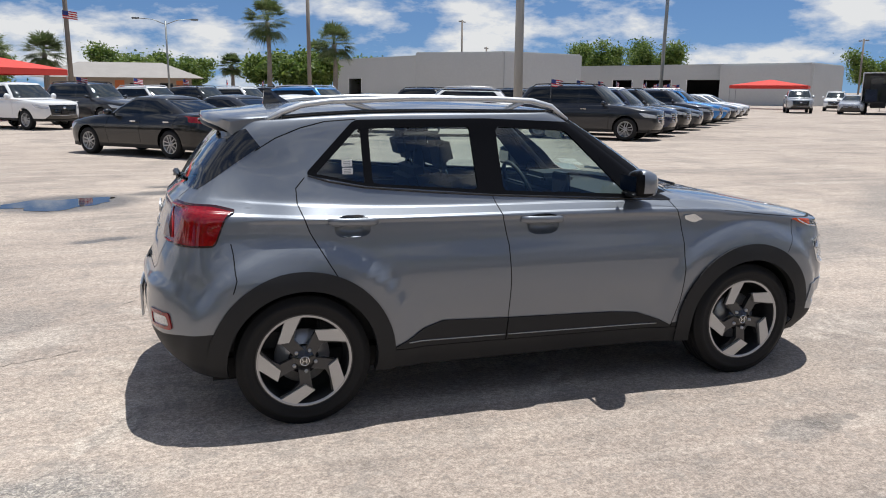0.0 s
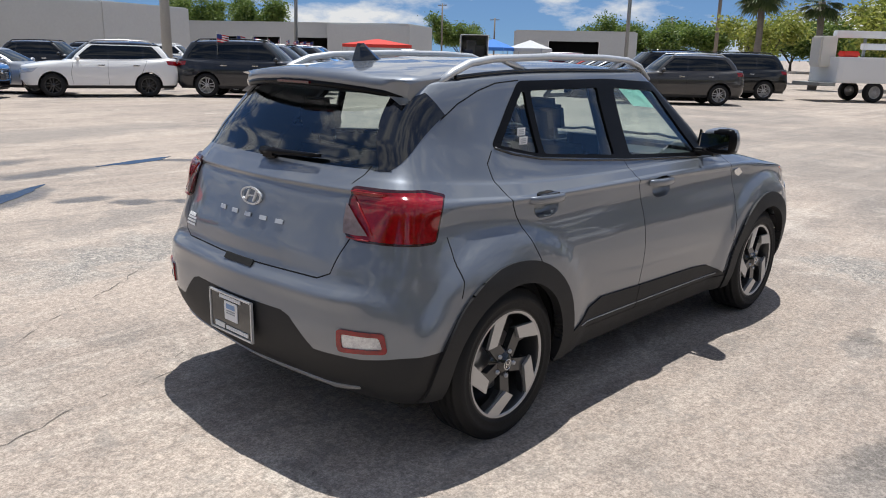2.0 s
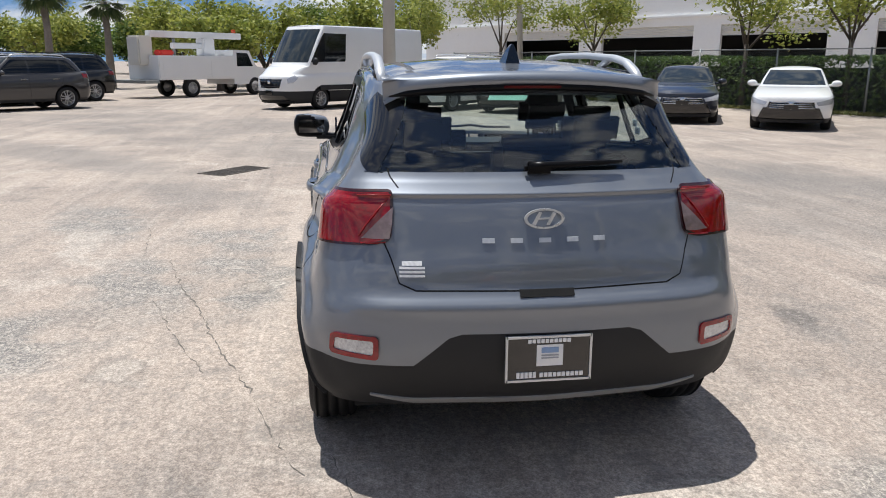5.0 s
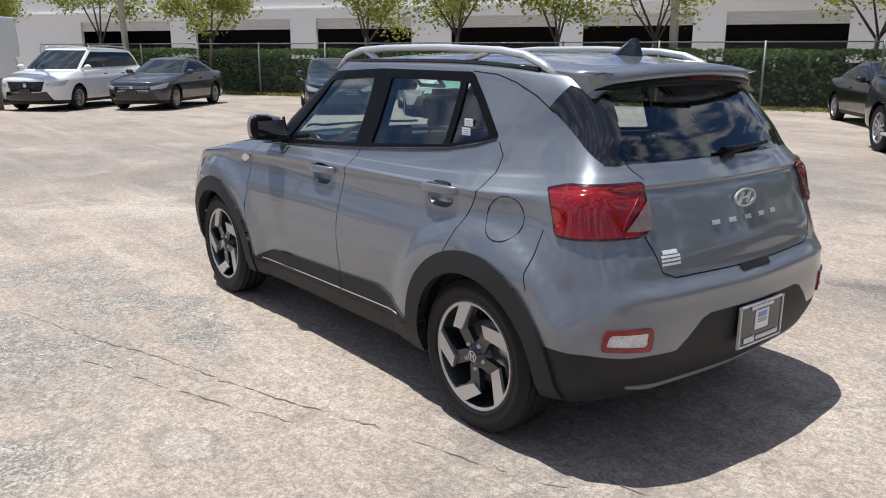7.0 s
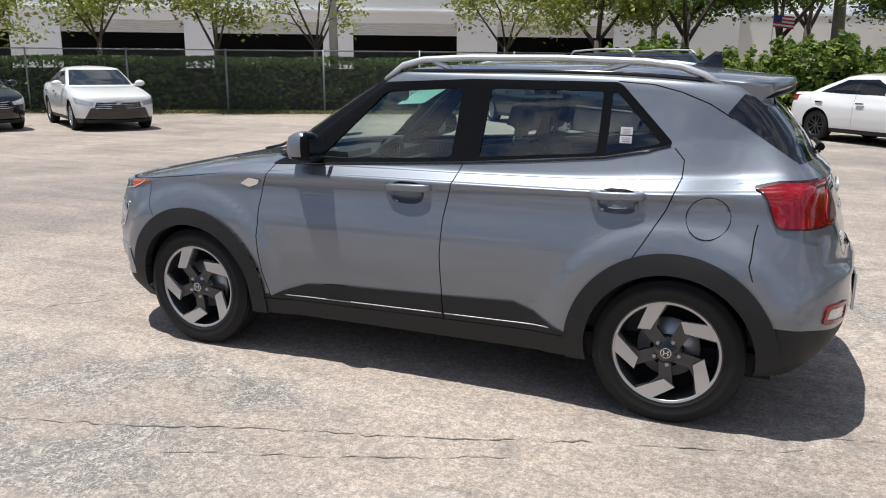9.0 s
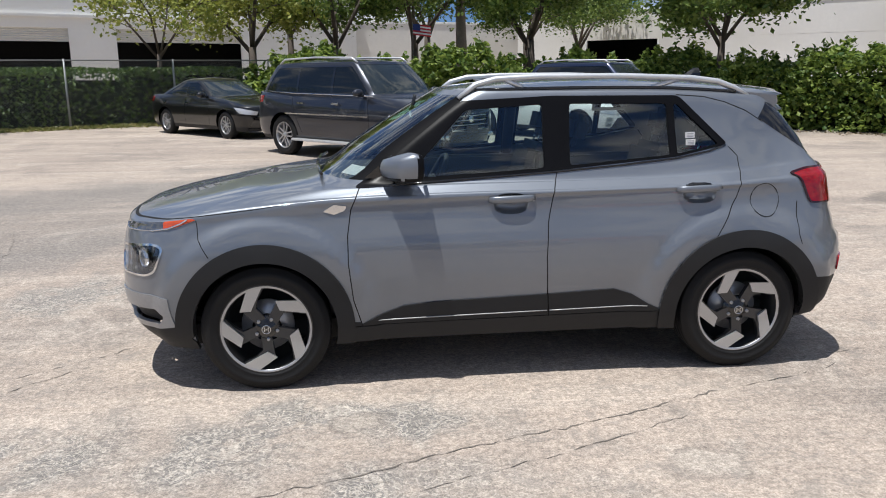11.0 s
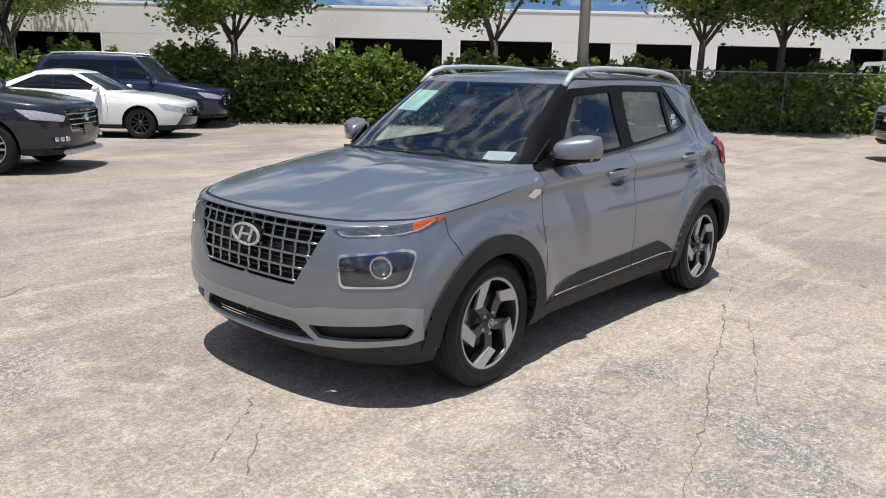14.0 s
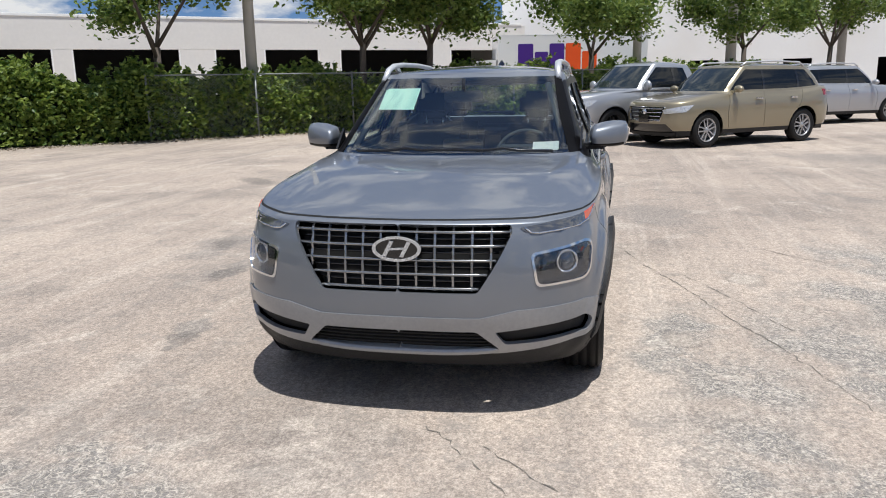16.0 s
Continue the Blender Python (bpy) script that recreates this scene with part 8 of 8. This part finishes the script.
def box_truck(at, heading, label, length, cargo_h, name, opened):
    t = thing(name, pose(at[0], at[1], 0, 0, 0, math.degrees(math.atan2(heading[1], heading[0]))), label, "truck")
    w = 1.15
    th = 0.06
    z0, z1 = 0.95, cargo_h
    x0, x1 = -length / 2, length / 2 - 1.9
    mt = COLORS["white"]
    part("box_floor", boxed(x0, x1, -w, w, z0 - 0.1, z0), M["cladding"], t)
    part("box_roof", boxed(x0, x1, -w, w, z1 - th, z1, 0.02), mt, t)
    for s in (1, -1):
        part("box_side", boxed(x0, x1, min(s * (w - th), s * w), max(s * (w - th), s * w), z0, z1 - th), mt, t)
    part("box_front", boxed(x1 - th, x1, -w + th, w - th, z0, z1 - th), mt, t)
    if opened:
        for x, y, zz, col in ((-2.2, 0.5, 0.9, "navy"), (-2.0, -0.5, 1.3, "charcoal"), (-1.2, 0.2, 1.7, "graphite")):
            part("load", boxed(x - 0.4, x + 0.4, y - 0.4, y + 0.4, z0, z0 + zz, 0.03), COLORS[col], t)
    else:
        part("box_door", boxed(x0 - 0.01, x0 + th, -w + th, w - th, z0, z1 - th), mt, t)
    cab = length / 2
    bm = bmesh.new()
    prism(bm, [(cab - 1.85, 0.55), (cab, 0.55), (cab + 0.02, 1.25), (cab - 0.55, 1.45), (cab - 1.0, 2.25), (cab - 1.85, 2.3)], 2.0, Matrix(((1, 0, 0, 0), (0, 0, -1, 1.0), (0, 1, 0, 0), (0, 0, 0, 1))))
    part("cab", bm, mt, t)
    for s in (1, -1):
        part("cab_window", prism(bmesh.new(), [(cab - 1.55, 1.45), (cab - 0.72, 1.45), (cab - 1.08, 2.1), (cab - 1.55, 2.12)], 0.01, Matrix.Translation((0, 1.002 * s, 0)) @ Matrix(((1, 0, 0, 0), (0, 0, -1, 0.005), (0, 1, 0, 0), (0, 0, 0, 1)))), M["dark_glass"], t)
    part("cab_screen", prism(bmesh.new(), [(-0.9, 0), (0.9, 0), (0.8, 0.8), (-0.8, 0.8)], 0.01, Matrix.Translation((cab - 0.585, 0, 1.5)) @ Matrix(((0, -0.49, 0.87, 0), (1, 0, 0, 0), (0, 0.87, 0.49, 0), (0, 0, 0, 1)))), M["dark_glass"], t)
    part("chassis", boxed(x0, cab - 0.3, -0.5, 0.5, 0.5, z0 - 0.1), M["under"], t)
    truck_wheels(t, [(cab - 0.9, 0.85), (cab - 0.9, -0.85), (x0 + 1.3, 0.85), (x0 + 1.3, -0.85)], 0.42)
    return t


box_truck((48.5, 43.6), (0.72, 0.69), "white box truck standing open at the back", 7.0, 3.05, "box_truck", True)
parcel = box_truck((-31.8, -2.0), (0.25, -0.97), "white delivery truck with purple and orange lettering", 8.6, 3.35, "delivery_truck", False)
M["purple"] = surf("purple vinyl", (0.06, 0.015, 0.22), 0.5, var=0.03)
M["orange"] = surf("orange vinyl", (0.80, 0.09, 0.01), 0.5, var=0.03)
y = 1.156
for x0, x1, z1, mt in ((1.5, 0.82, 2.95, "purple"), (0.76, 0.16, 2.60, "purple"), (0.10, -0.56, 2.95, "purple"), (-0.62, -1.30, 2.95, "orange"), (-1.36, -2.02, 2.60, "orange")):
    part("mark_block", prism(bmesh.new(), rounded([(x1, 1.78), (x0, 1.78), (x0, z1), (x1, z1)], 0.08), 0.008, Matrix.Translation((0, y + 0.004, 0)) @ Matrix(((1, 0, 0, 0), (0, 0, -1, 0), (0, 1, 0, 0), (0, 0, 0, 1)))), M[mt], parcel)

t = thing("bucket_truck", pose(32.6, 6.6, 0, 0, 0, -42), "white utility truck with a folded bucket boom", "truck")
W = COLORS["white"]
part("service_body", boxed(-2.9, 1.1, -1.05, 1.05, 0.75, 1.75, 0.03), W, t)
part("bed_floor", boxed(-3.6, -2.9, -1.05, 1.05, 0.62, 0.75, 0.02), M["galv"], t)
bm = bmesh.new()
prism(bm, [(1.15, 0.5), (3.2, 0.5), (3.25, 1.15), (2.5, 1.3), (2.1, 2.0), (1.15, 2.02)], 1.9, Matrix(((1, 0, 0, 0), (0, 0, -1, 0.95), (0, 1, 0, 0), (0, 0, 0, 1))))
part("cab", bm, W, t)
for s in (1, -1):
    part("cab_window", prism(bmesh.new(), [(1.35, 1.3), (2.3, 1.3), (2.0, 1.88), (1.35, 1.9)], 0.01, Matrix.Translation((0, 0.952 * s + 0.005, 0)) @ Matrix(((1, 0, 0, 0), (0, 0, -1, 0), (0, 1, 0, 0), (0, 0, 0, 1)))), M["dark_glass"], t)
part("pedestal", boxed(0.1, 0.7, -0.3, 0.3, 1.75, 2.5, 0.04), W, t)
part("boom", boxed(-2.6, 2.4, -0.16, 0.16, 2.5, 2.78, 0.03), W, t)
part("lower_boom", boxed(-1.4, 0.6, -0.14, 0.14, 2.05, 2.3, 0.03), W, t)
part("boom_rest", tube(bmesh.new(), [(-1.3, 0, 1.75), (-1.3, 0, 2.5)], 0.06, 6), M["galv"], t)
part("bucket", boxed(-3.35, -2.65, -0.4, 0.4, 1.35, 2.55, 0.06), M["wall_cream"], t)
part("beacon", boxed(2.0, 2.15, -0.08, 0.08, 2.78, 2.95, 0.02), M["amber"], t)
part("tool_bag", boxed(-2.6, -1.9, -0.8, -0.3, 1.75, 1.98, 0.06), M["red_cloth"], t)
for x0 in (-2.7, -0.2):
    part("locker_door", boxed(x0, x0 + 1.15, -1.06, -1.045, 0.85, 1.65, 0.01), W, t)
truck_wheels(t, [(2.4, 0.85), (2.4, -0.85), (-1.2, 0.85), (-1.2, -0.85)], 0.4)
# ---- flags ----
M["flag_red"] = surf("flag red", (0.50, 0.03, 0.04), 0.8)
M["flag_white"] = surf("flag white", (0.75, 0.74, 0.72), 0.8)
M["flag_blue"] = surf("flag blue", (0.03, 0.05, 0.20), 0.8)


def flag(at, z, w, turn, label, pole_from=None):
    f = thing("flag", pose(at[0], at[1], z, 0, 0, turn), label, "flag")
    h = w * 0.55
    low = -z if pole_from is None else pole_from - z
    part("staff", tube(bmesh.new(), [(0, 0, low), (0, 0, h + 0.05)], max(0.008, w * 0.012), 6), M["galv"], f)
    n = 10
    for i in range(7):
        z0, z1 = h * i / 7, h * (i + 1) / 7
        x0 = w * 0.42 if i >= 3 else 0.0
        bm = bmesh.new()
        xs = np.linspace(x0, w, n)
        lo = [bm.verts.new((x, 0.06 * w * math.sin(x / w * 7), z0 - 0.14 * x)) for x in xs]
        hi = [bm.verts.new((x, 0.06 * w * math.sin(x / w * 7), z1 - 0.14 * x)) for x in xs]
        for k in range(n - 1):
            bm.faces.new((lo[k], lo[k + 1], hi[k + 1], hi[k]))
        part("stripe", bm, M["flag_red" if i % 2 == 0 else "flag_white"], f)
    bm = bmesh.new()
    xs = np.linspace(0, w * 0.42, 5)
    lo = [bm.verts.new((x, 0.06 * w * math.sin(x / w * 7), h * 3 / 7 - 0.14 * x)) for x in xs]
    hi = [bm.verts.new((x, 0.06 * w * math.sin(x / w * 7), h - 0.14 * x)) for x in xs]
    for k in range(4):
        bm.faces.new((lo[k], lo[k + 1], hi[k + 1], hi[k]))
    part("canton", bm, M["flag_blue"], f)
    return f


flag((-10.0, 57.0), 6.3, 0.95, 0, "striped red, white and blue flag on a tall staff")
flag((-1.34, -23.4), 2.8, 0.68, 150, "striped red, white and blue flag beside the bushes")
for i in range(9):
    p = Vector((9.5, 19.8)) + AISLE * (2.75 * i + 0.6)
    flag(p, 1.75, 0.45, 15 * i, "small striped flag clipped to a parked car", 1.35)
for i in range(5):
    p = Vector((-6.5, 33.5)) + AISLE * (3.1 * i)
    flag(p, 1.8, 0.45, 25 * i, "small striped flag clipped to a parked car", 1.35)
# ---- verge under the fence and litter under the hedge ----
n = 9000
k = RNG.uniform(0, 36, n)
c = np.array([36.0, -5.5]) + k[:, None] * np.array([-0.894, -0.447]) + RNG.normal(0.0, 0.22, (n, 1)) * np.array([0.447, -0.894]) - np.array([0.447, -0.894]) * 0.12
g = leaves("verge_grass", np.concatenate([c, RNG.uniform(0.01, 0.09, (n, 1))], 1), 0.05, M["grass"], None, 0.0, 2.5)
tagged(g, "dry grass strip along the fence foot", "grass", kind="stuff")
n = 2600
k = RNG.uniform(0, 34, n)
c = np.array(H0) + k[:, None] * (np.array(H1) - np.array(H0)) / np.linalg.norm(np.array(H1) - np.array(H0)) + (1.15 + np.abs(RNG.normal(0, 0.25, (n, 1)))) * np.array([0.75, 0.66])
g = leaves("leaf_litter", np.concatenate([c, RNG.uniform(0.005, 0.03, (n, 1))], 1), 0.06, M["litter"] if "litter" in M else leaf_material("dry litter", (0.20, 0.14, 0.08), (0.55, 0.50, 0.42)), None, 3.0)
tagged(g, "dry leaves and litter along the hedge foot", "litter", kind="stuff")
